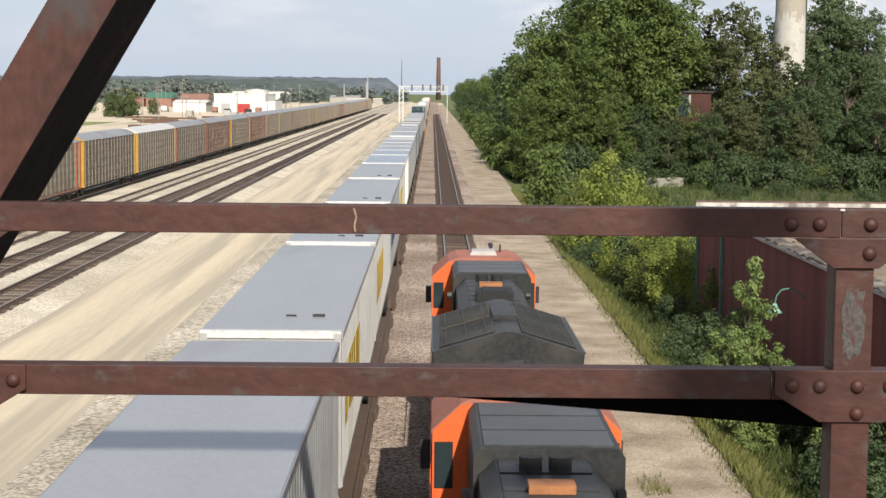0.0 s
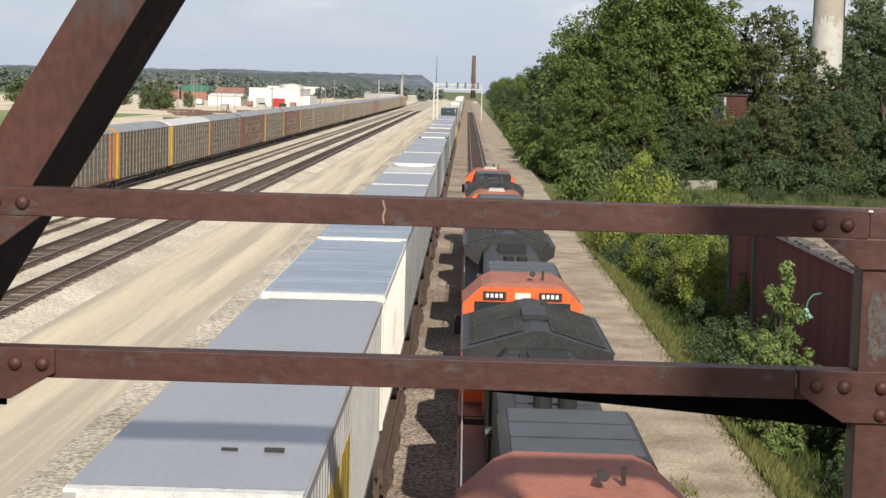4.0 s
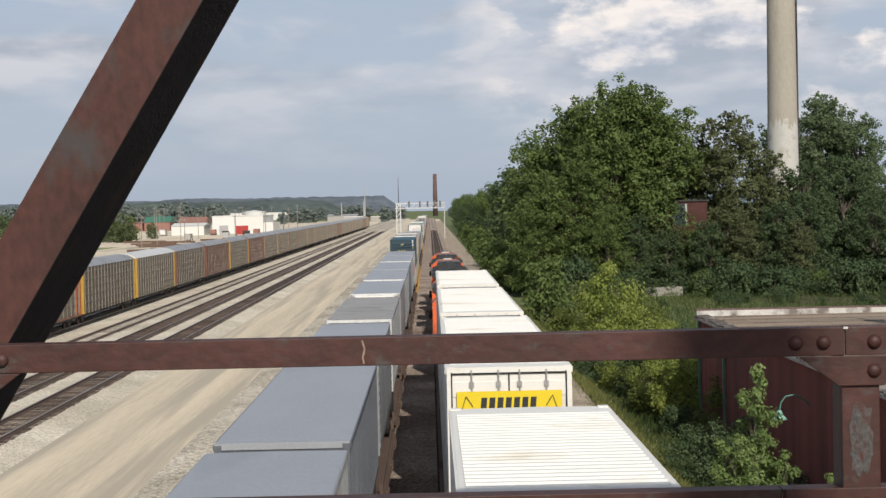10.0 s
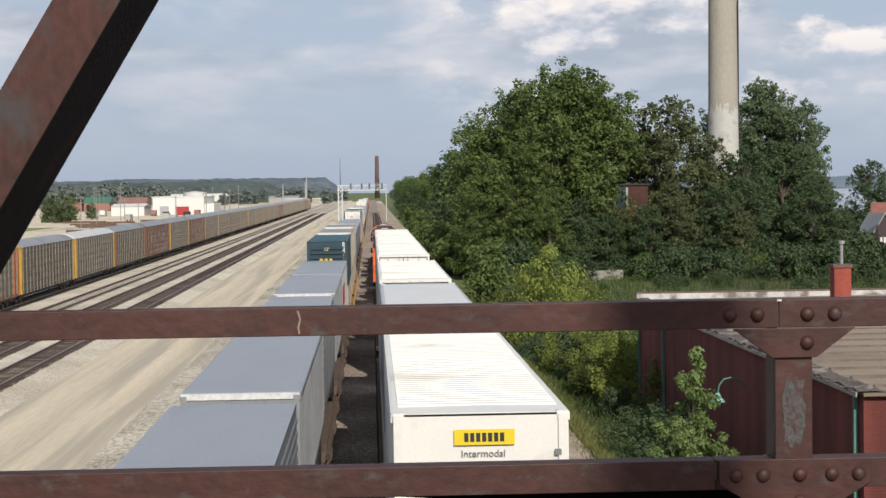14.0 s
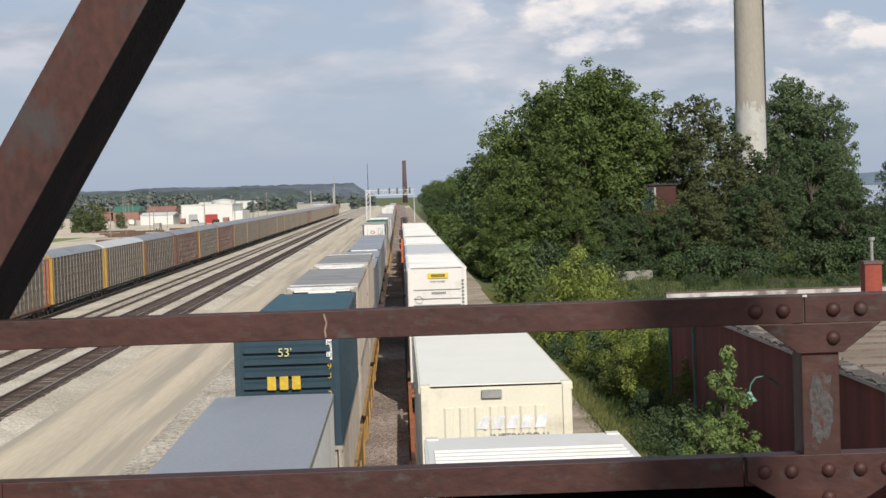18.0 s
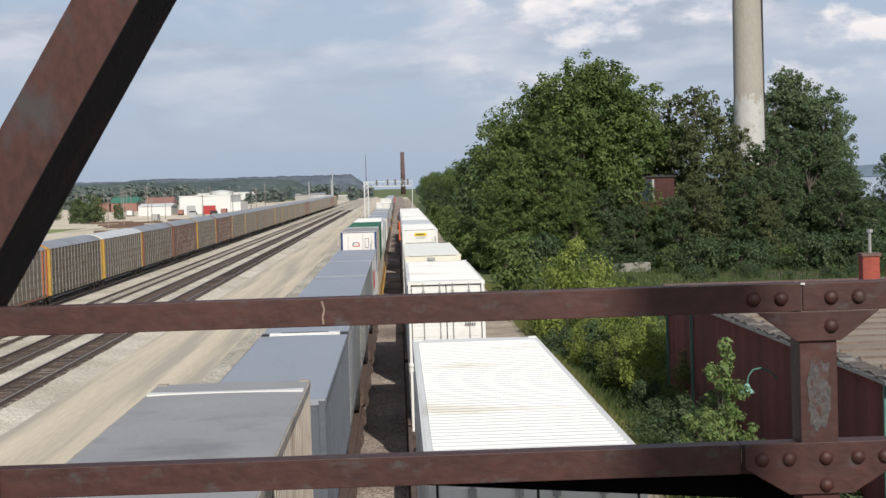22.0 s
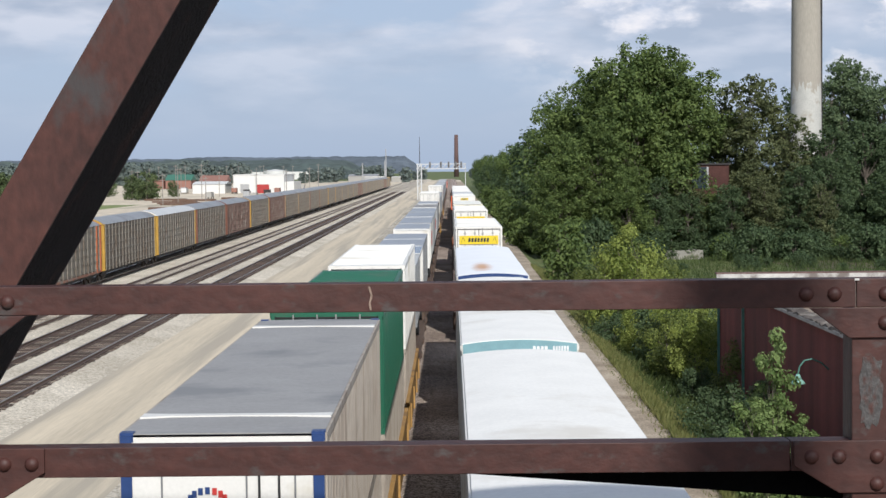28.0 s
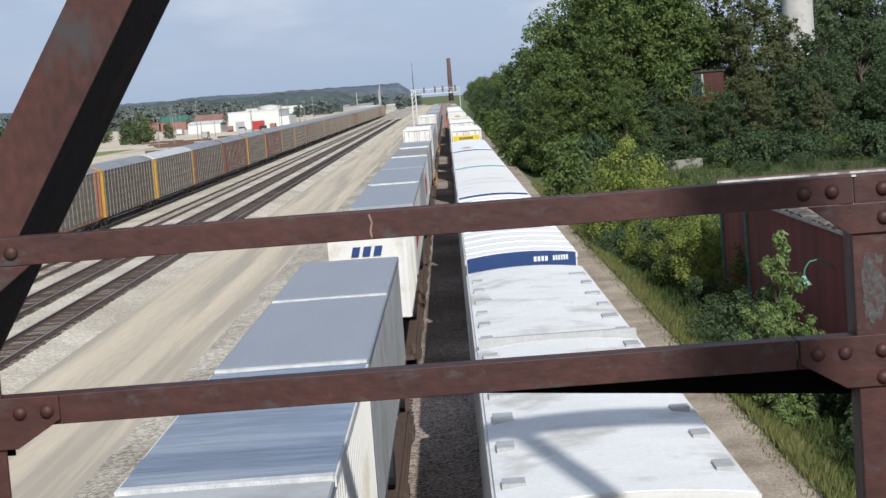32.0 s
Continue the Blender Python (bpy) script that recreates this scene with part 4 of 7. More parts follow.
def make_grass(name, n, x0, x1, y0, y1, h, m, seed, label):
    rnd = random.Random(seed)
    v, f = [], []
    for _ in range(n):
        x = x0 + (x1 - x0) * rnd.random()
        y = y0 + (y1 - y0) * rnd.random() ** 1.5
        z = ground_z(x, y) - 0.02
        if name == "path_weeds" and noise.noise((x * 0.9, y * 0.35, 8)) < 0.22:
            continue
        hh = h * rnd.uniform(0.4, 1.25) * (0.6 + 0.8 * noise.noise((x * 0.4, y * 0.15, 3)) ** 2)
        a = rnd.uniform(0, 6.28)
        dx, dy = math.cos(a) * 0.02, math.sin(a) * 0.02
        lx, ly = rnd.uniform(-.4, .4) * hh, rnd.uniform(-.4, .4) * hh
        k = len(v)
        v += [(x - dx, y - dy, z), (x + dx, y + dy, z), (x + lx * .4 + dx * .7, y + ly * .4 + dy * .7, z + hh * .6), (x + lx, y + ly, z + hh)]
        f += [(k, k + 1, k + 2), (k, k + 2, k + 3)]
    me = bpy.data.meshes.new(name)
    me.from_pydata(v, [], f)
    me.materials.append(m)
    tagged(new(name, me), label, "grass", kind="stuff")


def make_stones(name, n, x, spread, y0, y1, size, m, seed, label):
    """A loose line of small angular stones."""
    rnd = random.Random(seed)
    v, f = [], []
    for _ in range(n):
        y = rnd.uniform(y0, y1)
        px, r = x + rnd.gauss(0, spread) + 0.25 * math.sin(y * 0.21), size * rnd.uniform(0.5, 1.5)
        z, a = ground_z(px, y), rnd.uniform(0, 6.28)
        k = len(v)
        for i in range(5):
            b = a + i * 1.257 + rnd.uniform(-.3, .3)
            q = r * rnd.uniform(0.75, 1.1)
            v.append((px + q * math.cos(b), y + q * math.sin(b), z - 0.02))
        v.append((px + rnd.uniform(-.3, .3) * r, y + rnd.uniform(-.3, .3) * r, z + r * rnd.uniform(0.5, 0.9)))
        f += [(k + i, k + (i + 1) % 5, k + 5) for i in range(5)]
    me = bpy.data.meshes.new(name)
    me.from_pydata(v, [], f)
    me.materials.append(m)
    tagged(new(name, me), label, "stones", kind="stuff")


make_stones("ditch_gravel", 2600, 10.3, 0.28, 44, 122, 0.12, mat("ditch_stone", (0.36, 0.335, 0.29), 0.95, 0, 0.3, 3, 20, 0.3, island=0.35), 31, "line of pale loose stones along the ditch")
make_stones("path_gravel", 5200, 5.6, 0.95, 20, 70, 0.032, mat("path_stone", (0.50, 0.44, 0.35), 0.95, 0, 0.3, 3, 20, 0.2, island=0.4), 32, "scattered pale pebbles on the dirt track")
grass_leaf = leaf_mat("grass_blades", (0.073, 0.099, 0.026), (0.197, 0.197, 0.069), 0.6)
green_leaf = leaf_mat("green_weeds", (0.030, 0.054, 0.016), (0.090, 0.116, 0.038), 0.5)
make_grass("tall_grass", 60000, 8.0, 10.1, 22, 170, 0.60, grass_leaf, 1, "uneven tall yellow-green roadside grass")
make_grass("weeds", 30000, 9.3, 12.6, 24, 150, 0.9, green_leaf, 2, "dark green weeds below the bank")
make_grass("meadow_grass", 60000, 12.5, 64, 80, 196, 1.1, green_leaf, 3, "rank dark green grass behind the building")
make_grass("path_weeds", 3200, 5.3, 6.0, 20, 46, 0.42, grass_leaf, 6, "tufts of weeds between the wheel ruts")
make_grass("verge_weeds", 3600, 7.55, 8.1, 22, 120, 0.26, grass_leaf, 7, "thin weeds on the edge of the dirt track")

# ---- rolling stock ----
white_p = mat("white_paint", (0.624, 0.604, 0.56), 0.5, 0, 0.05, 0.8, 20, 0, (0.496, 0.456, 0.376), 0.30, 0.6, (1, 0.35, 1))
white_roof = mat("white_roof", (0.64, 0.628, 0.588), 0.55, 0, 0.05, 0.7, 18, 0, (0.528, 0.488, 0.416), 0.25, 0.35)
cream_p = mat("cream_paint", (0.64, 0.6, 0.48), 0.5, 0, 0.05, 0.8, 20, 0, (0.44, 0.384, 0.288), 0.3, 0.6)
alu_roof = mat("aluminium_roof", (0.336, 0.347, 0.365), 0.42, 0.35, 0.08, 0.6, 14, 0, (0.27, 0.277, 0.292), 0.35, 0.3, (1, 0.3, 1))
alu_side = mat("aluminium_side", (0.292, 0.299, 0.307), 0.4, 0.45, 0.15, 0.8, 14, 0, (0.204, 0.197, 0.19), 0.35, 0.5, (1, 0.6, 0.3))
pale_side = mat("silvery_white_side", (0.343, 0.343, 0.336), 0.5, 0.15, 0.12, 0.8, 14, 0, (0.263, 0.241, 0.204), 0.35, 0.5, (1, 0.6, 0.3))
# bluish tone and pale cross streaks put rippled sky reflections into the colour
blue_roof = mat("sky_streaked_roof", (0.275, 0.312, 0.360), 0.22, 0.75, 0.36, 1.6, 7, 0.5, (0.44, 0.46, 0.475), 0.42, 1.4, (0.16, 1, 1))
grey_roof = mat("dull_grey_roof", (0.263, 0.256, 0.248), 0.8, 0.0, 0.10, 0.6, 14, 0, (0.19, 0.19, 0.19), 0.35, 0.4)
tan_side = mat("dusty_tan_side", (0.336, 0.292, 0.241), 0.7, 0, 0.2, 0.8, 14, 0, (0.204, 0.161, 0.124), 0.5, 0.8, (1, 1, 0.3))
blue_cont = mat("dark_blue_container", (0.019, 0.041, 0.057), 0.55, 0, 0.15, 0.8, 14, 0, (0.033, 0.058, 0.073), 0.3, 0.6)
blue_cont_roof = mat("dark_blue_roof", (0.034, 0.075, 0.10), 0.55, 0, 0.15, 0.6, 10, 0, (0.060, 0.085, 0.10), 0.3, 0.8)
green_cont = mat("green_container", (0.015, 0.095, 0.052), 0.45, 0, 0.12, 0.8, 14, 0, (0.044, 0.088, 0.055), 0.3, 0.7)
navy = mat("navy_blue", (0.018, 0.044, 0.139), 0.45, 0, 0.1, 1, 14)
yellow_sign = mat("yellow_sign", (0.624, 0.464, 0.016), 0.5, 0, 0.05, 1, 14)
ink = mat("black_lettering", (0.022, 0.022, 0.022), 0.6)
grey_ink = mat("grey_lettering", (0.161, 0.161, 0.161), 0.6)
red_ink = mat("red_lettering", (0.402, 0.029, 0.022), 0.6)
gold_ink = mat("gold_lettering", (0.547, 0.365, 0.036), 0.5)
white_ink = mat("white_lettering", (0.64, 0.64, 0.64), 0.5)
black_gap = mat("black_rubber", (0.015, 0.015, 0.015), 0.8)
orange_car = mat("orange_brown_car", (0.307, 0.095, 0.026), 0.7, 0, 0.2, 1, 14, 0, (0.095, 0.051, 0.036), 0.4, 0.8)
brown_car = mat("dusty_brown_car", (0.084, 0.055, 0.04), 0.8, 0, 0.25, 1, 14, 0, (0.073, 0.044, 0.033), 0.4, 0.8)
yellow_car = mat("dusty_yellow_car", (0.321, 0.182, 0.051), 0.7, 0, 0.2, 1, 14, 0, (0.146, 0.088, 0.044), 0.35, 0.9)
wheel_m = mat("wheel_steel", (0.073, 0.055, 0.044), 0.6, 0.5, 0.2, 4, 30)
tyre_m = mat("tyre", (0.018, 0.018, 0.018), 0.85)


def wheels(t, ys, gauge=0.72, r=0.46, parent=None):
    for y in ys:
        for s in (-1, 1):
            part("wheel", MB().tube((s * gauge, y, r), (s * (gauge + 0.13), y, r), r, r * 0.97, 16), wheel_m, parent or t)


def bogie(t, y, gap=1.78):
    b = part("truck", MB().prism([(y - gap / 2 - 0.35, 0.45), (y + gap / 2 + 0.35, 0.45), (y + gap / 2 + 0.2, 0.7), (y + 0.35, 0.8), (y - 0.35, 0.8), (y - gap / 2 - 0.2, 0.7)], -1.05, -0.92, "x")
             .prism([(y - gap / 2 - 0.35, 0.45), (y + gap / 2 + 0.35, 0.45), (y + gap / 2 + 0.2, 0.7), (y + 0.35, 0.8), (y - 0.35, 0.8), (y - gap / 2 - 0.2, 0.7)], 0.92, 1.05, "x")
             .box(-0.95, 0.95, y - 0.25, y + 0.25, 0.55, 0.85), steel_dark, t)
    wheels(t, (y - gap / 2, y + gap / 2), parent=b)


def bars(mb, x0, x1, z0, z1, y, n, slant=0.0):
    """Lettering that cannot be read, as plain bars."""
    w = (x1 - x0) / n
    for i in range(n):
        a = x0 + i * w
        mb.add([(a, y, z0), (a + w * 0.7, y, z0), (a + w * 0.7 + slant, y, z1), (a + slant, y, z1), (a, y + 0.006, z0), (a + w * 0.7, y + 0.006, z0), (a + w * 0.7 + slant, y + 0.006, z1), (a + slant, y + 0.006, z1)],
               [(0, 1, 2, 3), (7, 6, 5, 4), (0, 4, 5, 1), (1, 5, 6, 2), (2, 6, 7, 3), (3, 7, 4, 0)])
    return mb


def box_shell(t, L, z0, z1, side, roof, ribs=0.0, step=0.6, W=2.59, ribbed=False, arch=0.0, rib_out=0.03, folds=0):
    """Side walls with posts, and a roof, shared by containers, trailers and boxcars. The near end lies at y = 0."""
    h = W / 2
    for s in (-1, 1):
        if folds:                                           # long folds that run the length of the box
            prof = [(s * (h - 0.05), z0), (s * h, z0)]
            for k in range(folds):
                z, d = z0 + 0.2 + k * (z1 - z0 - 0.4) / folds, (z1 - z0 - 0.4) / folds
                prof += [(s * h, z + d * 0.1), (s * (h + 0.022), z + d * 0.22), (s * (h + 0.022), z + d * 0.62), (s * h, z + d * 0.74)]
            prof += [(s * h, z1 - 0.02), (s * (h - 0.05), z1 - 0.02)]
            part("side_wall", MB().prism(prof, 0.06, L - 0.06), side, t)
            continue
        line = [(s * h, 0.06)]
        if ribs:                                            # the posts stand out of the sheet as one folded surface
            n = int((L - 0.4) / step)
            for k in range(n + 1):
                y = 0.2 + k * (L - 0.4) / n
                o = s * (h + rib_out)
                line += [(s * h, y - ribs / 2 - 0.012), (o, y - ribs / 2), (o, y + ribs / 2), (s * h, y + ribs / 2 + 0.012)]
        line += [(s * h, L - 0.06)]
        g = MB()
        m = len(line)
        g.v = [(x, y, z) for z in (z0, z1 - 0.02) for x, y in line] + [(s * (h - 0.05), y, z) for z in (z0, z1 - 0.02) for y in (0.06, L - 0.06)]
        g.f = [(i, i + 1, m + i + 1, m + i) for i in range(m - 1)] + [(2 * m, 2 * m + 2, 2 * m + 3, 2 * m + 1), (0, m, 2 * m + 2, 2 * m), (m - 1, 2 * m + 1, 2 * m + 3, 2 * m - 1)]
        part("side_wall", g, side, t)
        a, b = sorted((s * (h + 0.001), s * (h + rib_out + 0.008)))
        part("bottom_rail", MB().box(a, b, 0.03, L - 0.03, z0, z0 + 0.12), side, t)
        part("top_rail", MB().box(a, b, 0.03, L - 0.03, z1 - 0.14, z1 - 0.02), side, t)
    if arch:
        prof = [(-h, z1 - arch - 0.06)] + [(x, z1 - arch * (x / h) ** 2) for x in [h * (i / 6 - 1) for i in range(13)]] + [(h, z1 - arch - 0.06)]
        part("roof", MB().prism(prof, 0, L), roof, t)
    else:
        g = MB().prism([(-h, z1 - 0.05), (h, z1 - 0.05), (h, z1 - 0.012), (0, z1), (-h, z1 - 0.012)], 0.0, L)
        part("roof", g, roof, t)
    if ribbed:
        g = MB()
        n = int((L - 1.6) / 0.29)
        for k in range(n):
            y = 0.8 + k * 0.29
            zc = z1 - (arch if arch else 0.012)
            if arch:
                continue
            g.prism([(y, z1 - 0.012), (y + 0.05, z1 + 0.026), (y + 0.13, z1 + 0.026), (y + 0.18, z1 - 0.012)], -h + 0.08, h - 0.08, "x")
        if g.v:
            part("roof_corrugation", g, roof, t)
    return h


def door_end(t, h, z0, z1, frame, panel, y=0.0, rods=True, rod_m=None):
    """Two door leaves with lock rods in a frame, on the near end."""
    part("end_frame", MB().box(-h, -h + 0.1, y - 0.03, y + 0.08, z0, z1).box(h - 0.1, h, y - 0.03, y + 0.08, z0, z1).box(-h + 0.1, h - 0.1, y - 0.03, y + 0.08, z1 - 0.12, z1 - 0.002)
         .box(-h + 0.1, h - 0.1, y - 0.03, y + 0.08, z0, z0 + 0.14), frame, t)
    for s in (-1, 1):
        a, b = sorted((s * 0.012, s * (h - 0.11)))
        prof = [(y + 0.05, z0 + 0.15), (y, z0 + 0.15)]
        for k in range(4):                                  # four broad folds across the leaf
            zz = z0 + 0.35 + k * (z1 - z0 - 0.7) / 3.4
            prof += [(y, zz - 0.015), (y - 0.014, zz), (y - 0.014, zz + 0.30), (y, zz + 0.315)]
        prof += [(y, z1 - 0.13), (y + 0.05, z1 - 0.13)]
        d = MB().prism(prof, a, b, "x")
        leaf = part("door", d, panel, t)
        if rods:
            for x in (s * 0.22, s * 0.78):
                part("lock_rod", MB().tube((x, y - 0.035, z0 + 0.08), (x, y - 0.035, z1 - 0.06), 0.02, 0.02, 6).box(x - 0.05, x + 0.05, y - 0.05, y - 0.012, z1 - 0.42, z1 - 0.30)
                     .box(x - 0.09, x + 0.09, y - 0.05, y - 0.02, z0 + 0.85, z0 + 0.90), rod_m or mat("galvanised", (0.329, 0.321, 0.307)), leaf)
    part("door_gasket", MB().box(-h + 0.085, -h + 0.115, y - 0.034, y - 0.001, z0 + 0.12, z1 - 0.1).box(h - 0.115, h - 0.085, y - 0.034, y - 0.001, z0 + 0.12, z1 - 0.1)
         .box(-h + 0.1, h - 0.1, y - 0.034, y - 0.001, z1 - 0.15, z1 - 0.115).box(-0.016, 0.016, y - 0.02, y + 0.002, z0 + 0.14, z1 - 0.13), black_gap, t)


def plain_end(t, h, z0, z1, panel, y=0.0, ribs=0, post=None):
    g = MB().box(-h, h, y, y + 0.06, z0, z1 - 0.02)
    if ribs:
        for k in range(ribs):
            z = z0 + 0.25 + k * (z1 - z0 - 0.5) / ribs
            part("end_rib", MB().prism([(y + 0.004, z), (y - 0.10, z + 0.03), (y - 0.10, z + (z1 - z0 - 0.5) / ribs * 0.72 - 0.06), (y + 0.004, z + (z1 - z0 - 0.5) / ribs * 0.72)], -h + 0.22, h - 0.22, "x"), panel, t)
    for s in (-1, 1):
        part("corner_post", MB().box(*sorted((s * h, s * (h - 0.14))), y - 0.04, y - 0.001, z0, z1 - 0.03), post or panel, t)
    return part("end_wall", g, panel, t)


def castings(t, L, h, z0, z1, m):
    for y in (0.0, L):
        for s in (-1, 1):
            for z in (z0 - 0.005, z1 - 0.11):
                a, b = sorted((s * (h - 0.16), s * (h + 0.012)))
                part("corner_casting", MB().box(a, b, y - 0.012 if y == 0 else y - 0.17, y + 0.17 if y == 0 else y + 0.012, z, z + 0.118), m, t)


def container(label, L, body, roof, end="doors", sign="", ribbed=True, frame=None, H=2.9, panel=None):
    t = thing("shipping_container", label, "container")
    h = box_shell(t, L, 0.0, H, body, roof, 0.12, 0.29, ribbed=ribbed)
    if end == "doors":
        door_end(t, h, 0, H, frame or body, panel or body)
    else:
        plain_end(t, h, 0, H, panel or body, 0, 8 if end == "ribs" else 0, frame)
        if end == "posts":                                  # broad upright ribs across the nose
            for k in range(7):
                x = -0.92 + k * 0.262
                part("end_rib", MB().prism([(x, 0.004), (x + 0.04, -0.03), (x + 0.15, -0.03), (x + 0.19, 0.004)], 0.35, 2.5, "z"), panel or body, t)
    g = MB().box(-h, h, L - 0.07, L - 0.005, 0, H - 0.02)
    part("far_end_wall", g, body, t)
    castings(t, L, h, 0, H, frame or panel or body)
    if sign == "band":                                      # a yellow band with a dark name and flourishes
        s = part("sign_band", MB().box(-h + 0.2, h - 0.2, -0.075, -0.062, 1.92, 2.40), yellow_sign, t, "yellow name band")
        part("lettering", bars(MB(), -0.60, 0.60, 2.05, 2.27, -0.083, 7, 0.02), ink, s)
        for q in (-1, 1):
            part("flourish", MB().path([(q * 1.0, -0.08, 2.0), (q * 0.9, -0.08, 2.3), (q * 0.76, -0.08, 2.08)], 0.012, 4), ink, s)
        part("number", bars(MB(), 0.62, 1.0, 1.36, 1.46, -0.075, 5), grey_ink, t)
        part("placard", MB().box(-1.05, -0.62, -0.076, -0.066, 0.42, 0.66), ink, t)
        part("lettering", bars(MB(), 0.7, 1.02, 0.36, 0.44, -0.075, 4), yellow_sign, t)
    if sign == "side":                                      # a red and black mark on the long side, near the doors
        g, q = MB(), MB()
        for k in range(3):
            g.add([(h + 0.034, 1.0 + k * 0.42, 1.15), (h + 0.034, 1.28 + k * 0.42, 1.15), (h + 0.034, 1.48 + k * 0.42, 2.0), (h + 0.034, 1.2 + k * 0.42, 2.0)], [(0, 1, 2, 3)])
        for k in range(4):
            q.box(h + 0.032, h + 0.037, 2.5 + k * 0.5, 2.85 + k * 0.5, 1.3, 1.85)
        part("mark", g, red_ink, t, "red slanted mark")
        part("lettering", q, ink, t)
        part("dirt_streak", MB().box(-0.9, 0.5, -0.05, -0.036, 0.22, 0.38), mat("rust_streak", (0.329, 0.073, 0.036), 0.8), t)
    if sign == "nose":                                      # a cream nose with a faint name and an upright mark
        words("INTERMODAL", 0.17, (-0.12, -0.042, 1.92), t, grey_ink)
        part("lettering", bars(MB(), -0.35, 0.9, 2.12, 2.34, -0.046, 5, 0.08), white_ink, t, "worn white lettering")
        for k, c in enumerate("SWRU"):
            words(c, 0.24, (0.98, -0.055, 1.83 - k * 0.24), t, mat("navy_blue", (0.018, 0.044, 0.139)))
        part("latch", MB().box(-0.25, 0.1, -0.06, 0.0, 2.66, 2.8), mat("galvanised", (0.329, 0.321, 0.307)), t)
    if sign == "plate":                                     # a small yellow plate on a smooth nose
        s = part("sign_plate", MB().box(-0.40, 0.5, -0.045, -0.033, 2.42, 2.65), yellow_sign, t, "yellow name plate")
        part("lettering", bars(MB(), -0.25, 0.37, 2.47, 2.60, -0.052, 7), ink, s)
        part("number", bars(MB(), -0.25, 0.4, 1.72, 1.82, -0.04, 8), grey_ink, t)
        part("ridge", MB().box(-h + 0.25, h - 0.25, -0.03, 0.0, 1.9, 1.93).box(-h + 0.25, h - 0.25, -0.03, 0.0, 1.5, 1.53).box(-h + 0.25, h - 0.25, -0.03, 0.0, 1.22, 1.25)
             .box(-h + 0.25, h - 0.25, -0.03, 0.0, 0.9, 0.93).box(-h + 0.25, h - 0.25, -0.03, 0.0, 0.55, 0.58), grey_ink, t)
        words("Intermodal", 0.15, (-0.3, -0.02, 2.24), t, grey_ink)
        side = MB()
        for k in range(9):
            side.box(h - 0.2, h - 0.1, -0.05, -0.042, 2.25 - k * 0.16, 2.34 - k * 0.16)
        part("number", side, grey_ink, t)
        part("outline", MB().path([(-1.0, -0.03, 1.55), (-0.8, -0.03, 1.65), (-0.62, -0.03, 1.5), (-0.72, -0.03, 1.32), (-0.95, -0.03, 1.36), (-1.0, -0.03, 1.55)], 0.01, 4), grey_ink, t)
    return t


def words(text, size, at, parent, m, rot=(90, 0, 0), name="lettering"):
    cu = bpy.data.curves.new("text", "FONT")
    cu.body, cu.size, cu.extrude = text, size, 0.004
    tmp = bpy.data.objects.new("text", cu)
    scene.collection.objects.link(tmp)
    bpy.context.view_layer.update()
    me = bpy.data.meshes.new_from_object(tmp.evaluated_get(bpy.context.evaluated_depsgraph_get()))
    bpy.data.objects.remove(tmp)
    me.materials.clear()
    me.materials.append(m)
    ob = new(name, me)
    ob.parent = parent
    ob.matrix_basis = pose(*at, *rot)
    return ob


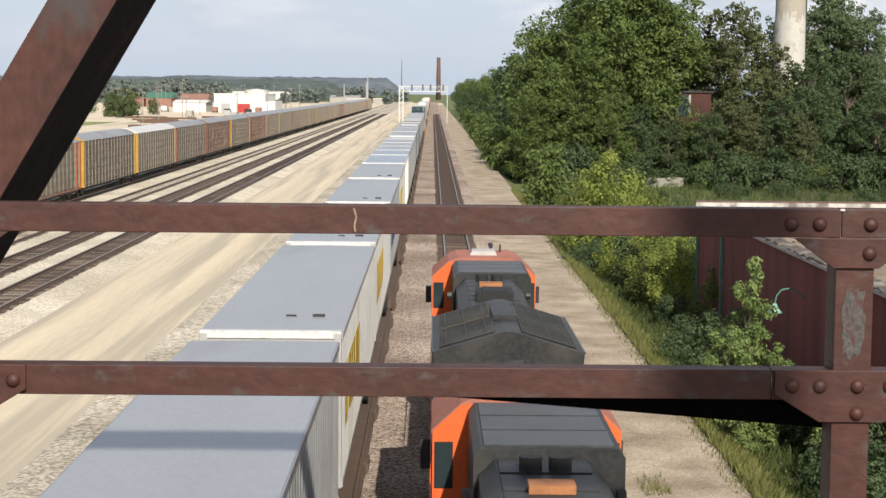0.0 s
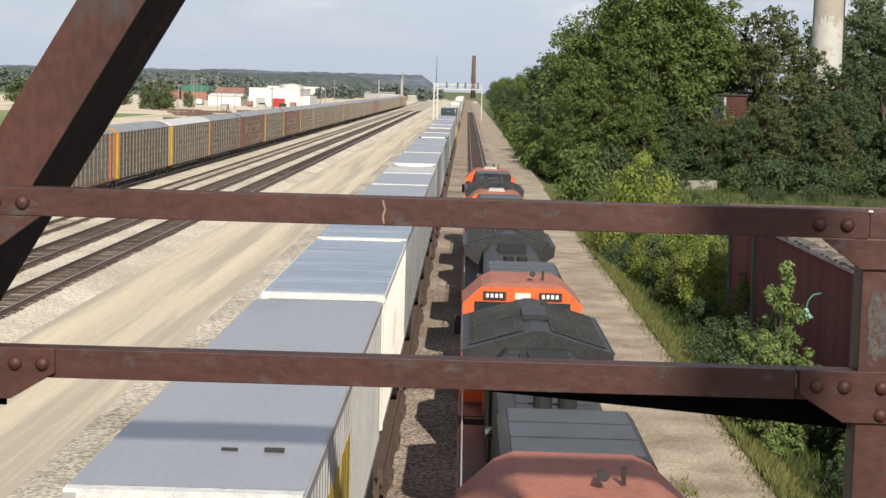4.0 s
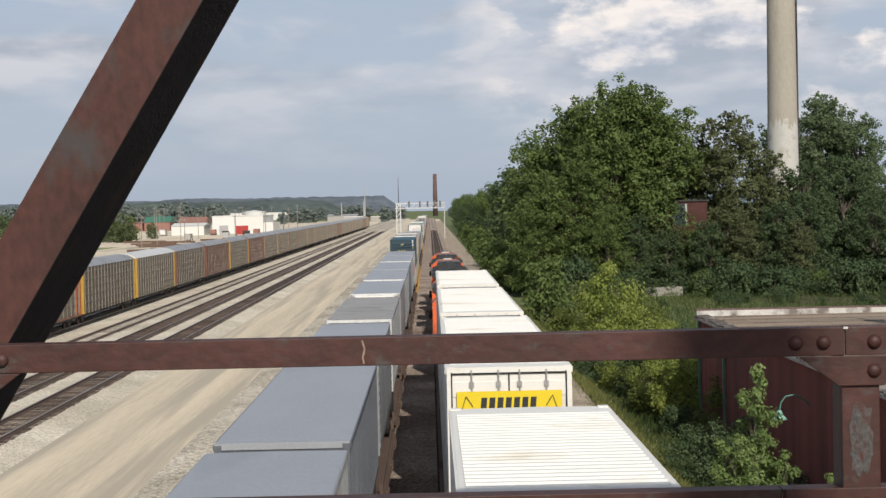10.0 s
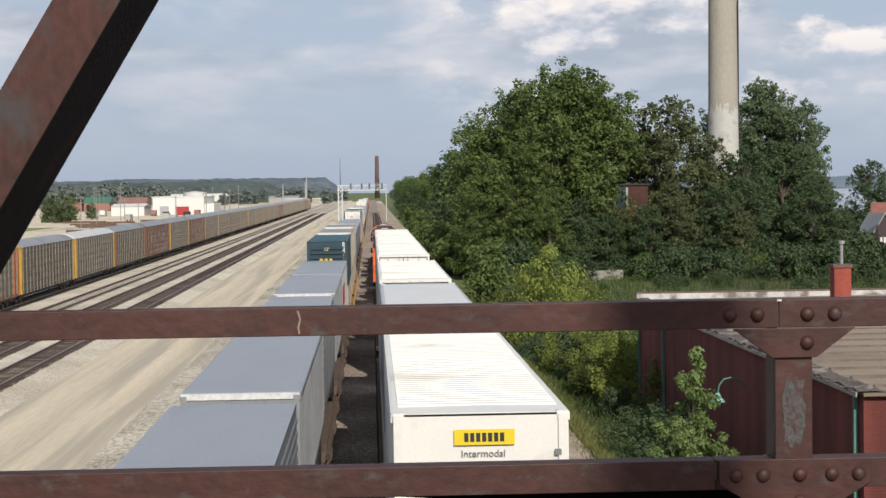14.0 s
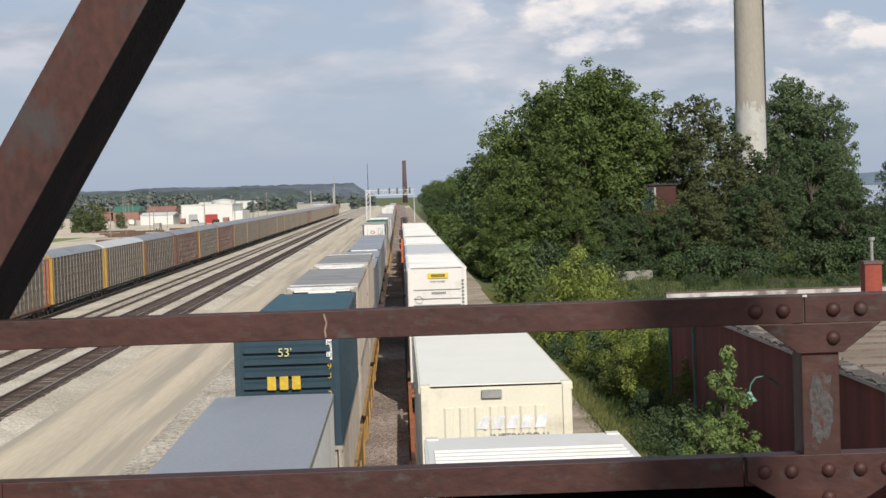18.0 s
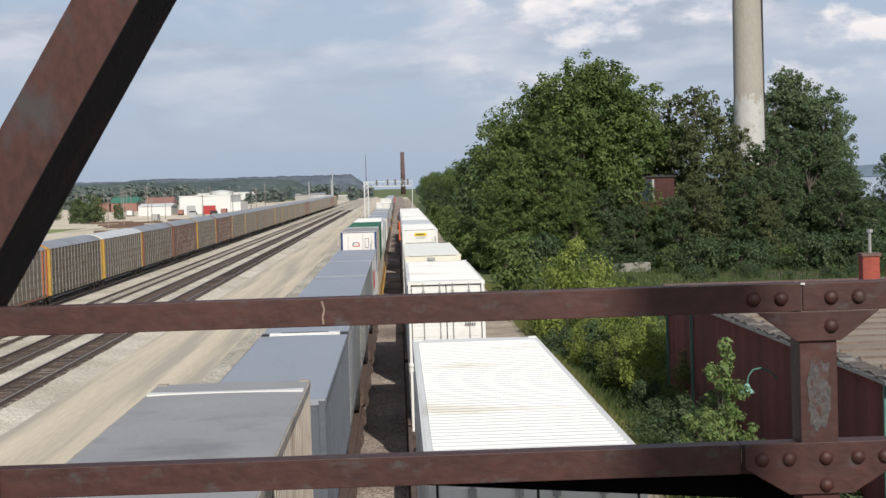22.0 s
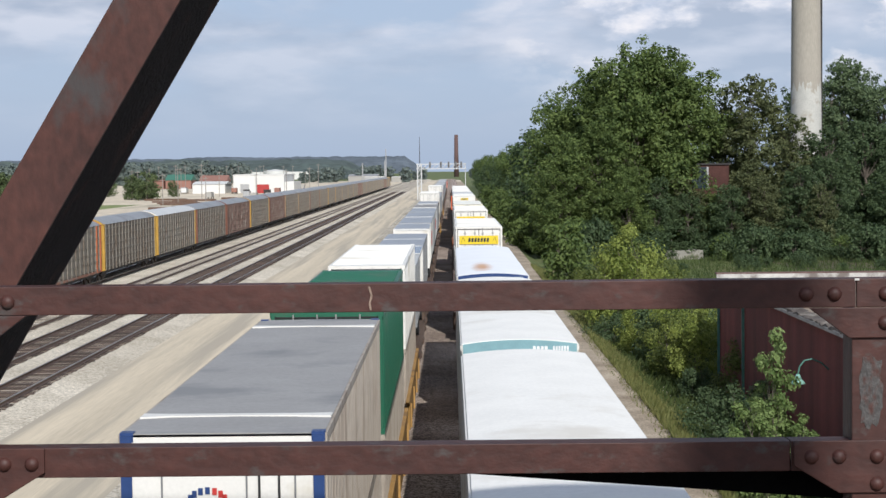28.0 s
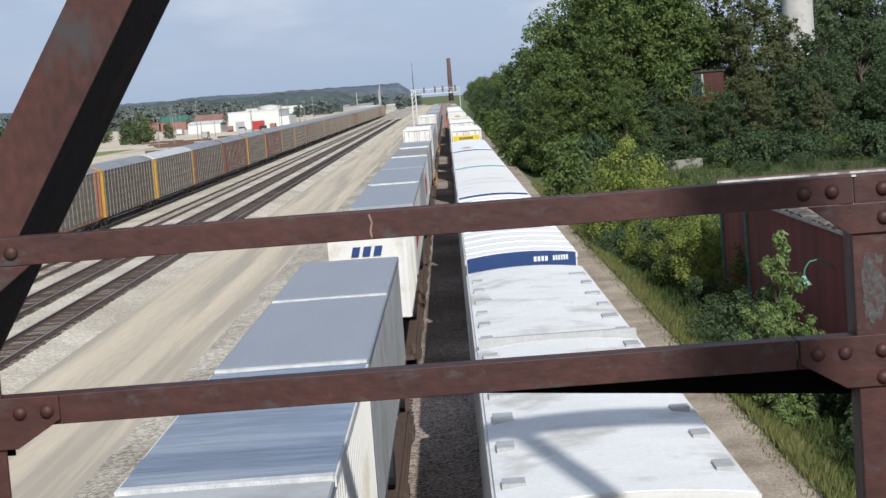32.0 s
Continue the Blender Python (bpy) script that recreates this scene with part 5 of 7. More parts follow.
def trailer(label, L, side, roof, end="front", post=0.05, step=0.4, reefer=False, front=None, panel=None, name="semi_trailer", mark=None, folds=0, road=True, lip=True):
    """A road trailer whose front or rear faces the near end; its base is the car's deck."""
    t = thing(name, label, "trailer" if road else "container")
    z0, z1 = 1.18, 4.08
    h = box_shell(t, L, z0, z1, side, roof, post, step, ribbed=False, rib_out=0.02, folds=folds)
    if end == "front":
        plain_end(t, h, z0, z1, front or panel or side, 0)
        part("roof_lip", MB().box(-h, h, -0.03, 0.16, z1 - 0.12, z1 + 0.012), mat("pale_lip", (0.62, 0.62, 0.60), 0.45, 0.2, 0.1, 1, 14) if lip else roof, t, "pale front roof edge" if lip else "")
        door_end_far(t, h, z0, z1, L, side)
    else:
        door_end(t, h, z0, z1, mat("pale_lip", (0.526, 0.526, 0.511)), panel or side)
        part("far_end_wall", MB().box(-h, h, L - 0.07, L - 0.005, z0, z1 - 0.02), front or side, t)
    if reefer:
        u = part("cooling_unit", MB().prism([(-0.05, 1.9), (-0.42, 2.0), (-0.42, 3.75), (-0.3, 3.98), (-0.05, 4.0)], -1.02, 1.02, "x"), white_p, t, "white cooling unit with black grilles")
        for s in (-1, 1):
            part("grille", MB().box(*sorted((s * 0.50, s * 1.06)), -0.436, -0.05, 3.22, 3.93), black_gap, u)
        part("lettering", bars(MB(), -0.22, 0.22, 3.44, 3.52, -0.424, 9), grey_ink, u)
        part("top_cover", MB().prism([(-0.30, 3.99), (-0.12, 4.05), (-0.12, 3.99)], -0.4, 0.4, "x"), white_p, u)
    if mark:                                                # large lettering on both long sides
        for s in (-1, 1):
            g = MB()
            for k in range(6 if L > 10 else 3):
                y = (1.2 if L > 10 else 0.9) + k * 1.05
                a, b = sorted((s * (h + 0.021), s * (h + 0.026)))
                g.box(a, b, y, y + 0.72, 2.1 + 0.1 * (k % 2), 3.3)
            part("lettering", g, mark, t)
    if mark in (navy, gold_ink) and L > 16.5:
        part("roof_vent", MB().box(0.62, 0.86, 2.1, 2.16, z1 - 0.01, z1 + 0.045).box(0.10, 0.30, 2.1, 2.16, z1 - 0.01, z1 + 0.03), ink, t)
    part("roof_bow", MB().box(-h + 0.04, h - 0.04, 0.17, 0.20, z1 - 0.01, z1 + 0.008), grey_ink, t)
    if not road:                                            # a box without its running gear
        part("floor", MB().box(-1.2, 1.2, 0.1, L - 0.1, z0 + 0.002, z0 + 0.15), steel_dark, t)
        castings(t, L, h, z0, z1, panel or side)
        return t
    far = end == "front"
    yb = (lambda d: L - d) if far else (lambda d: d)
    for d in (1.3, 2.5) if L > 10 else (1.4,):
        for s in (-1, 1):
            part("wheel", MB().tube((s * 0.62, yb(d), 0.52), (s * 1.24, yb(d), 0.52), 0.51, 0.51, 14), tyre_m, t)
    part("underframe", MB().box(-0.5, 0.5, 0.4, L - 0.4, 0.95, 1.19), steel_dark, t)
    yl = yb(L - 3.0)
    part("landing_gear", MB().box(-0.8, -0.7, yl - 0.06, yl + 0.06, 0.0, 1.2).box(0.7, 0.8, yl - 0.06, yl + 0.06, 0.0, 1.2), steel_dark, t)
    return t


def door_end_far(t, h, z0, z1, L, m):
    part("rear_door", MB().box(-h, -0.01, L - 0.07, L - 0.005, z0, z1 - 0.02), m, t)
    part("rear_door", MB().box(0.01, h, L - 0.07, L - 0.005, z0, z1 - 0.02), m, t)


def flat_car(L, paint, label):
    """A low flat car; its deck carries trailers at 1.0 m."""
    t = thing("flat_car", label, "railcar")
    part("deck", MB().box(-1.3, 1.3, 0.0, L, 0.86, 0.985), paint, t)
    part("side_sill", MB().prism([(0.1, 0.86), (L - 0.1, 0.86), (L - 2.6, 0.42), (2.6, 0.42)], -1.38, -1.3, "x"), paint, t)
    part("side_sill", MB().prism([(0.1, 0.86), (L - 0.1, 0.86), (L - 2.6, 0.42), (2.6, 0.42)], 1.3, 1.38, "x"), paint, t)
    part("stanchion", MB().box(1.24, 1.36, 0.5, 0.62, 0.985, 1.35), paint, t)
    part("stanchion", MB().box(1.24, 1.36, L - 0.7, L - 0.58, 0.985, 1.35), paint, t)
    g = MB()
    for k in range(3):                                      # tie-down brackets on one long rubbing strip
        y = 2.4 + k * (L - 4.8) / 2
        g.prism([(1.38, 0.45), (1.50, 0.62), (1.50, 0.80), (1.38, 0.86)], y - 0.5, y + 0.5)
    g.box(1.38, 1.44, 0.4, L - 0.4, 0.70, 0.80)
    part("tie_down_strip", g, paint, t)
    part("coupler", MB().box(-0.12, 0.12, -0.55, 0.05, 0.62, 0.86), steel_dark, t)
    bogie(t, 1.6)
    bogie(t, L - 1.6)
    return t


def well_car(L, paint, label):
    """A well car: deep side sills between two end platforms."""
    t = thing("well_car", label, "railcar")
    for s in (-1, 1):
        a, b = sorted((s * 1.32, s * 1.44))
        part("side_sill", MB().prism([(1.7, 0.35), (L - 1.7, 0.35), (L - 1.5, 1.25), (L - 0.4, 1.5), (0.4, 1.5), (1.5, 1.25)], a, b, "x"), paint, t)
        for k in range(4):
            y = 2.2 + k * (L - 4.4) / 3
            c, d = sorted((s * 1.441, s * 1.5))
            part("sill_stiffener", MB().box(c, d, y - 0.06, y + 0.06, 0.38, 1.22), paint, t)
    for y in (0.0, L - 1.75):
        part("end_platform", MB().box(-1.3, 1.3, y, y + 1.75, 1.0, 1.12), paint, t)
    part("well_floor", MB().box(-1.3, 1.3, 1.8, L - 1.8, 0.28, 0.36), paint, t)
    part("coupler", MB().box(-0.12, 0.12, -0.5, 0.05, 0.62, 0.86), steel_dark, t)
    bogie(t, 0.85)
    bogie(t, L - 0.85)
    return t


def boxcar(label, L, stripe, roof, ribbed_roof, text=True):
    t = thing("boxcar", label, "boxcar")
    z0, z1 = 1.05, 5.62
    h = box_shell(t, L, z0, z1 - 0.20, white_p, roof, 0.09, 0.75, W=2.66, arch=0.0)
    prof = [(-h, z1 - 0.26)] + [(h * (i / 6 - 1), z1 - 0.08 - 0.10 * (i / 6 - 1) ** 2) for i in range(13)] + [(h, z1 - 0.26)]
    part("arched_roof", MB().prism(prof, 0.0, L), roof, t)
    if ribbed_roof:
        for k in range(14):
            y = 0.9 + k * (L - 1.8) / 13
            pr = [(x, z + 0.02) for x, z in prof[1:-1]]
            part("roof_rib", MB().prism(prof[1:-1][::-1] + pr, y, y + 0.06), roof, t)
    part("near_end_wall", MB().prism([(-h, z0)] + [(x, z - 0.03) for x, z in prof] + [(h, z0)], -0.02, 0.04), white_p, t)
    part("far_end_wall", MB().prism([(-h, z0)] + [(x, z - 0.03) for x, z in prof] + [(h, z0)], L - 0.04, L + 0.02), white_p, t)
    arc = [(x * 0.985, z - 0.012) for x, z in prof[1:-1]]
    s = part("end_band", MB().prism([(-h * 0.985, z1 - 0.56)] + arc + [(h * 0.985, z1 - 0.56)], -0.045, -0.021), stripe, t, "coloured band with white lettering")
    if text:
        part("lettering", bars(MB(), 0.30, 0.66, z1 - 0.36, z1 - 0.24, -0.053, 4), white_ink, s)
        part("lettering", bars(MB(), 0.76, 1.14, z1 - 0.36, z1 - 0.24, -0.053, 6), white_ink, s)
    part("underframe", MB().box(-1.2, 1.2, 0.1, L - 0.1, 0.75, 1.06), steel_dark, t)
    part("coupler", MB().box(-0.12, 0.12, -0.7, 0.05, 0.62, 0.86), steel_dark, t)
    bogie(t, 2.0)
    bogie(t, L - 2.0)
    return t


def locomotive(label, away):
    """A six-axle diesel engine, 22.2 m. away: the cab is at the far end; else at the near end."""
    t = thing("diesel_locomotive", label, "locomotive")
    orange = mat("orange_engine_paint", (0.60, 0.105, 0.024), 0.5, 0, 0.12, 1.2, 16, 0, (0.219, 0.051, 0.022), 0.25, 0.9)
    hood = mat("dusty_black_hood", (0.026, 0.027, 0.027), 0.5, 0.0, 0.45, 0.9, 12, 0.05, (0.045, 0.042, 0.038), 0.4, 0.7, spec=0.25)
    dusty = mat("dusty_orange_roof", (0.30, 0.115, 0.080), 0.8, 0, 0.2, 1.2, 14)
    glass = mat("cab_glass", (0.022, 0.033, 0.038), 0.06, 0, 0.1, spec=0.7)
    slate = mat("dusty_slate_panel", (0.040, 0.044, 0.047), 0.4, 0.1, 0.35, 1.2, 14, 0.05, (0.026, 0.026, 0.026), 0.4, 0.8, spec=0.35)
    grille = mat("radiator_grille", (0.050, 0.050, 0.047), 0.6, 0.1, 0.35, 2, 60, 0.3, stretch=(8, 1, 1))
    L = 22.2
    f = (lambda y: L - y) if away else (lambda y: y)          # y counts from the cab's end

    def bx(mb, x0, x1, y0, y1, z0, z1):
        a, b = sorted((f(y0), f(y1)))
        return mb.box(x0, x1, a, b, z0, z1)

    def pr(mb, prof, y0, y1):
        a, b = sorted((f(y0), f(y1)))
        return mb.prism(prof, a, b)

    part("frame", bx(bx(MB(), -1.52, 1.52, 0.4, 21.9, 1.25, 1.52), -1.4, 1.4, 0.1, 0.5, 0.7, 1.5), hood, t)
    part("fuel_tank", pr(MB(), [(-1.3, 1.2), (-1.45, 0.9), (-1.2, 0.45), (1.2, 0.45), (1.45, 0.9), (1.3, 1.2)], 8.6, 13.4), hood, t)
    part("orange_sill", bx(bx(MB(), -1.56, -1.53, 0.6, 21.6, 1.2, 1.5), 1.53, 1.56, 0.6, 21.6, 1.2, 1.5), orange, t)
    for y in (4.0, 17.6):
        b = part("truck", bx(bx(MB(), -1.12, -0.98, y - 2.6, y + 2.6, 0.4, 0.85), 0.98, 1.12, y - 2.6, y + 2.6, 0.4, 0.85), steel_dark, t)
        wheels(t, (f(y - 1.95), f(y), f(y + 1.95)), r=0.52, parent=b)
    # nose and cab
    part("nose", pr(MB(), [(-0.95, 1.5), (0.95, 1.5), (0.95, 2.85), (0.7, 3.05), (-0.7, 3.05), (-0.95, 2.85)], 0.75, 2.3), orange, t)
    cab = part("cab", pr(MB(), [(-1.52, 1.5), (1.52, 1.5), (1.52, 4.05), (1.05, 4.48), (-1.05, 4.48), (-1.52, 4.05)], 2.25, 4.9), orange, t, "orange cab with dark windows")
    part("cab_roof", pr(MB(), [(-1.535, 4.06), (-1.06, 4.50), (-0.8, 4.61), (0.8, 4.61), (1.06, 4.50), (1.535, 4.06), (1.50, 4.05), (1.04, 4.47), (-1.04, 4.47), (-1.50, 4.05)], 2.3, 4.85), dusty, cab)
    if away:
        part("roof_unit", pr(MB(), [(-0.42, 4.58), (0.42, 4.58), (0.34, 4.74), (-0.34, 4.74)], 3.3, 4.1), mat("pale_grey_unit", (0.365, 0.365, 0.35), 0.6), cab, "pale grey air conditioner")
    for s in (-1, 1):
        a, b = sorted((s * 0.12, s * 1.22))
        part("windscreen", bx(MB(), a, b, 2.22, 2.26, 3.35, 4.12), glass, cab)
        a, b = sorted((s * 0.42, s * 1.0))
        nb = part("number_board", bx(MB(), a, b, 2.2, 2.27, 4.18, 4.38), ink, cab, "black number board")
        g = MB()
        w = (b - a) / 5
        for i in range(4):
            bx(g, a + w * (0.6 + i), a + w * (1.2 + i), 2.19, 2.205, 4.23, 4.33)
        part("numeral", g, white_ink, nb)
        a, b = sorted((s * 1.515, s * 1.535))
        part("side_window", bx(MB(), a, b, 2.9, 3.6, 3.1, 3.75), glass, cab)
        part("side_window", bx(MB(), a, b, 3.75, 4.45, 3.1, 3.75), glass, cab)
        a, b = sorted((s * 1.22, s * 1.46))
        rw = part("rear_window", bx(MB(), a, b, 4.90, 4.925, 3.15, 3.85), glass, cab)
        part("window_seal", bx(MB(), a - 0.03, b + 0.03, 4.895, 4.91, 3.12, 3.88), black_gap, rw)
    part("headlight", bx(MB(), -0.2, 0.2, 2.2, 2.26, 4.2, 4.36), mat("lamp_glass", (0.584, 0.569, 0.511), 0.2), cab)
    part("horn", MB().tube((0.25, f(3.2), 4.74), (0.25, f(2.7), 4.80), 0.04, 0.08, 8).box(0.5, 0.56, min(f(3), f(3.05)), max(f(3), f(3.05)), 4.6, 4.85), steel_dark, cab)
    # hoods
    part("inverter_hood", pr(MB(), [(-0.95, 1.5), (1.18, 1.5), (1.18, 4.40), (1.08, 4.52), (-0.85, 4.52), (-0.95, 4.40)], 4.9, 8.4), hood, t)
    part("engine_hood", pr(MB(), [(-0.88, 1.5), (0.88, 1.5), (0.88, 4.15), (0.65, 4.38), (-0.65, 4.38), (-0.88, 4.15)], 8.0, 15.6), hood, t)
    for k in range(7):
        y = 8.5 + k * 1.0
        part("hood_panel", bx(MB(), -0.62, 0.62, y, y + 0.85, 4.38, 4.41), hood, t)
    part("exhaust", bx(bx(MB(), -0.45, 0.45, 12.4, 13.6, 4.40, 4.62), -0.3, 0.3, 12.55, 13.45, 4.62, 4.66), black_gap, t, "sooty exhaust stack")
    for k in range(3):
        part("hood_panel", bx(MB(), -0.80, 1.03, 5.05 + k * 1.1, 6.07 + k * 1.1, 4.52, 4.55), slate, t, "dusty grey roof panel")
    part("vent_box", bx(MB(), -0.5, 0.5, 8.38, 8.44, 3.85, 4.15), black_gap, t)
    if away:
        part("sand_hatch", bx(MB(), -0.30, 0.30, 10.2, 10.6, 4.40, 4.52), mat("tan_grille", (0.292, 0.124, 0.051), 0.8, 0, 0.3, 3, 40), t, "orange-brown rusty hatch")
    for s in (-0.2, 0.2):
        part("silencer", MB().tube((s, f(9.2), 4.38), (s, f(9.2), 4.60), 0.16, 0.16, 12), black_gap, t)
    # flared radiator
    part("radiator_hood", pr(MB(), [(-0.95, 1.5), (0.95, 1.5), (0.95, 3.6), (1.5, 4.0), (1.52, 4.3), (0.1, 4.72), (-0.1, 4.72), (-1.52, 4.3), (-1.5, 4.0), (-0.95, 3.6)], 15.6, 20.9), hood, t, "black flared radiator housing")
    for s in (-1, 1):
        for y in (16.0, 18.4):
            a, b = sorted((f(y), f(y + 2.2)))
            g = MB().add([(s * 0.28, a, 4.685), (s * 1.40, a, 4.355), (s * 1.40, b, 4.355), (s * 0.28, b, 4.685), (s * 0.28, a, 4.70), (s * 1.40, a, 4.37), (s * 1.40, b, 4.37), (s * 0.28, b, 4.70)],
                         [(0, 1, 2, 3), (7, 6, 5, 4), (0, 4, 5, 1), (1, 5, 6, 2), (2, 6, 7, 3), (3, 7, 4, 0)])
            rg = part("radiator_grille", g, grille if s > 0 or y > 17 or not away else mat("tan_dust_grille", (0.095, 0.077, 0.051), 0.8, 0, 0.3, 2, 60, 0.3, stretch=(8, 1, 1)), t, "dusty radiator grille")
            wires = MB()
            for k in range(24):
                yy = a + 0.06 + k * (b - a - 0.12) / 23
                wires.tube((s * 0.30, yy, 4.698), (s * 1.38, yy, 4.380), 0.010, 0.010, 4)
            for k in range(3):
                xx = 0.45 + k * 0.40
                wires.tube((s * xx, a, 4.71 - (xx - 0.28) * 0.295), (s * xx, b, 4.71 - (xx - 0.28) * 0.295), 0.014, 0.014, 4)
            part("guard_bar", wires, hood, rg)
    part("radiator_crown", bx(MB(), -0.26, 0.26, 17.4, 19.0, 4.70, 4.80), hood, t)
    part("rear_hood", pr(MB(), [(-0.95, 1.5), (0.95, 1.5), (0.95, 3.7), (-0.95, 3.7)], 20.9, 21.3), hood, t)
    part("rear_light", MB().tube((0.1, f(20.9), 3.9), (0.1, f(21.0), 3.9), 0.13, 0.13, 12), mat("lamp_glass", (0.584, 0.569, 0.511)), t, "round rear headlight")
    part("light_plate", bx(MB(), -0.1, 0.3, 20.88, 20.95, 3.62, 4.16), slate, t)
    part("rear_light", MB().tube((0.1, f(20.95), 3.74), (0.1, f(21.0), 3.74), 0.09, 0.09, 12), mat("lamp_glass", (0.584, 0.569, 0.511)), t)
    part("number_board", bx(MB(), 0.75, 1.3, 20.88, 20.94, 3.86, 4.12), ink, t, "black number board")
    part("number_board", bx(MB(), -1.3, -0.75, 20.88, 20.94, 3.86, 4.12), ink, t, "black number board")
    for s in (-1, 1):
        part("flare_edge", MB().tube((s * 1.52, f(15.6), 4.30), (s * 1.52, f(20.9), 4.30), 0.025, 0.025, 5), slate, t)
    rail = mat("pale_handrail", (0.453, 0.453, 0.423), 0.5, 0.2)
    for s in (-1, 1):
        pts = [(s * 1.47, f(y), 2.5) for y in (5.4, 9, 13, 17, 21.2)]
        g = MB().path(pts, 0.02, 5)
        for p in pts:
            g.tube(p, (p[0], p[1], 1.5), 0.02, 0.02, 5)
        part("handrail", g, rail, t, "pale handrail")
        part("mirror", bx(MB(), min(s * 1.55, s * 1.72), max(s * 1.55, s * 1.72), 3.3, 3.42, 3.1, 3.6), steel_dark, t)
        part("lifting_eye", MB().tube((s * 1.0, f(9.0), 4.0), (s * 1.12, f(9.0), 4.0), 0.1, 0.1, 8), hood, t)
    if not away:                                            # hoses and cables slung behind the cab
        for k in range(4):
            y0 = f(5.3 + k * 0.5)
            part("hose", MB().path([(-1.42, y0, 1.6), (-1.36, y0 + 0.1, 2.5), (-1.22, y0 + 0.2, 3.1), (-1.0, y0 + 0.25, 3.2 + 0.1 * k)], 0.022, 6), white_ink, t, "pale hose")
    part("coupler", MB().box(-0.14, 0.14, -0.35, 0.3, 0.65, 0.9).box(-0.14, 0.14, L - 0.3, L + 0.35, 0.65, 0.9), steel_dark, t)
    return t


BUILT = {}


def put(make, key, train, s, z=0.0, dx=0.0, label=""):
    """Builds a kind once, then copies it; s is the place of its near end along the train."""
    if key not in BUILT:
        BUILT[key] = make()
        ob = BUILT[key]
    else:
        ob = copy_thing(BUILT[key], Matrix.Identity(4))
    if label:
        tagged(ob, label)
    MOVERS.append((ob, train, s, z, dx))
    return ob


WELL_TOP = 3.27                                            # where the upper box of a double stack rests
banded = lambda roof=True: container("white corrugated container with a yellow name band, on a double stack", 16.1, white_p, white_roof, "doors", "band", roof)
for s, away in ((31.8, True), (9.2, True), (-13.4, False), (-36.0, False)):
    put(lambda: locomotive("orange and black six-axle diesel locomotive", away), ("loco", away), "R", s)
RIGHT = [(-57.0, "band"), (-76.0, "band"), (-94.2, "band"), (-117.4, "band"), (-136.2, "grey"), (-154.4, "plate"), (-200.3, "cream"), (-221.7, "band2"), (-259.4, "band")]
MAKERS = {
    "band": banded, "band2": lambda: container("white container with a yellow name band and a scuffed roof", 15.2, white_p, white_roof, "doors", "band", True),
    "grey": lambda: container("silver-grey corrugated container with barred doors", 16.1, alu_side, mat("silver_roof", (0.453, 0.46, 0.467), 0.45, 0.2, 0.05, 0.7, 14), "doors", "", True, mat("pale_lip", (0.526, 0.526, 0.511))),
    "plate": lambda: container("smooth white container with a small yellow plate on its nose", 16.1, white_p, white_roof, "plain", "plate", True),
    "cream": lambda: container("cream white container with upright ribs on its lettered nose", 16.1, cream_p, mat("cream_roof", (0.80, 0.775, 0.68), 0.5, 0, 0.04, 0.7, 14), "posts", "nose", False),
}
for s, kind in RIGHT:
    put(MAKERS[kind], kind, "R", s, WELL_TOP)
    put(banded, "band", "R", s + 0.2 if kind not in ("band2",) else s - 0.6, 0.36)
    put(lambda: well_car(20.6, brown_car, "brown articulated well car under stacked containers"), "well_brown", "R", s - 2.2)
put(lambda: well_car(23.0, orange_car, "empty orange-brown well car"), "well_orange", "R", -180.5)
put(lambda: well_car(20.6, brown_car, ""), "well_brown", "R", -244.0)
bc = [(-315.6, mat("teal_band", (0.175, 0.307, 0.336), 0.5, 0, 0.1), False), (-340.0, navy, False), (-363.7, navy, True)]


def stained_roof():
    """White roof paint with one long rust stain that runs along the car."""
    m = mat("rust_stained_white_roof", (0.78, 0.785, 0.79), 0.55, 0, 0.04, 0.7, 18)
    nt = m.node_tree
    b = nt.nodes["Principled BSDF"]
    old = b.inputs["Base Color"].links[0].from_socket
    tc = nt.nodes.new("ShaderNodeTexCoord")
    mp = nt.nodes.new("ShaderNodeMapping")
    mp.inputs["Location"].default_value = (STAIN[0], STAIN[1], 0)
    mp.inputs["Rotation"].default_value = (0, 0, STAIN[2])
    mp.inputs["Scale"].default_value = (STAIN[3], STAIN[4], 0)
    mp.vector_type = "POINT"
    ln = nt.nodes.new("ShaderNodeVectorMath")
    ln.operation = "LENGTH"
    no = nt.nodes.new("ShaderNodeTexNoise")
    no.inputs["Scale"].default_value = 2.2
    no.inputs["Detail"].default_value = 6
    ad = nt.nodes.new("ShaderNodeMath")
    ad.operation = "MULTIPLY_ADD"
    ad.inputs[1].default_value = 1.1
    mr = nt.nodes.new("ShaderNodeMapRange")
    mr.inputs["From Min"].default_value, mr.inputs["From Max"].default_value = 1.75, 0.85
    mr.inputs["To Max"].default_value = 0.9
    mx = nt.nodes.new("ShaderNodeMixRGB")
    mx.inputs[2].default_value = (0.52, 0.27, 0.11, 1)
    L = nt.links.new
    L(tc.outputs["Object"], mp.inputs[0])
    L(mp.outputs[0], ln.inputs[0])
    L(tc.outputs["Object"], no.inputs["Vector"])
    L(no.outputs["Fac"], ad.inputs[0])
    L(ln.outputs["Value"], ad.inputs[2])
    L(ad.outputs[0], mr.inputs[0])
    L(mr.outputs[0], mx.inputs[0])
    L(old, mx.inputs[1])
    L(mx.outputs[0], b.inputs["Base Color"])
    return m


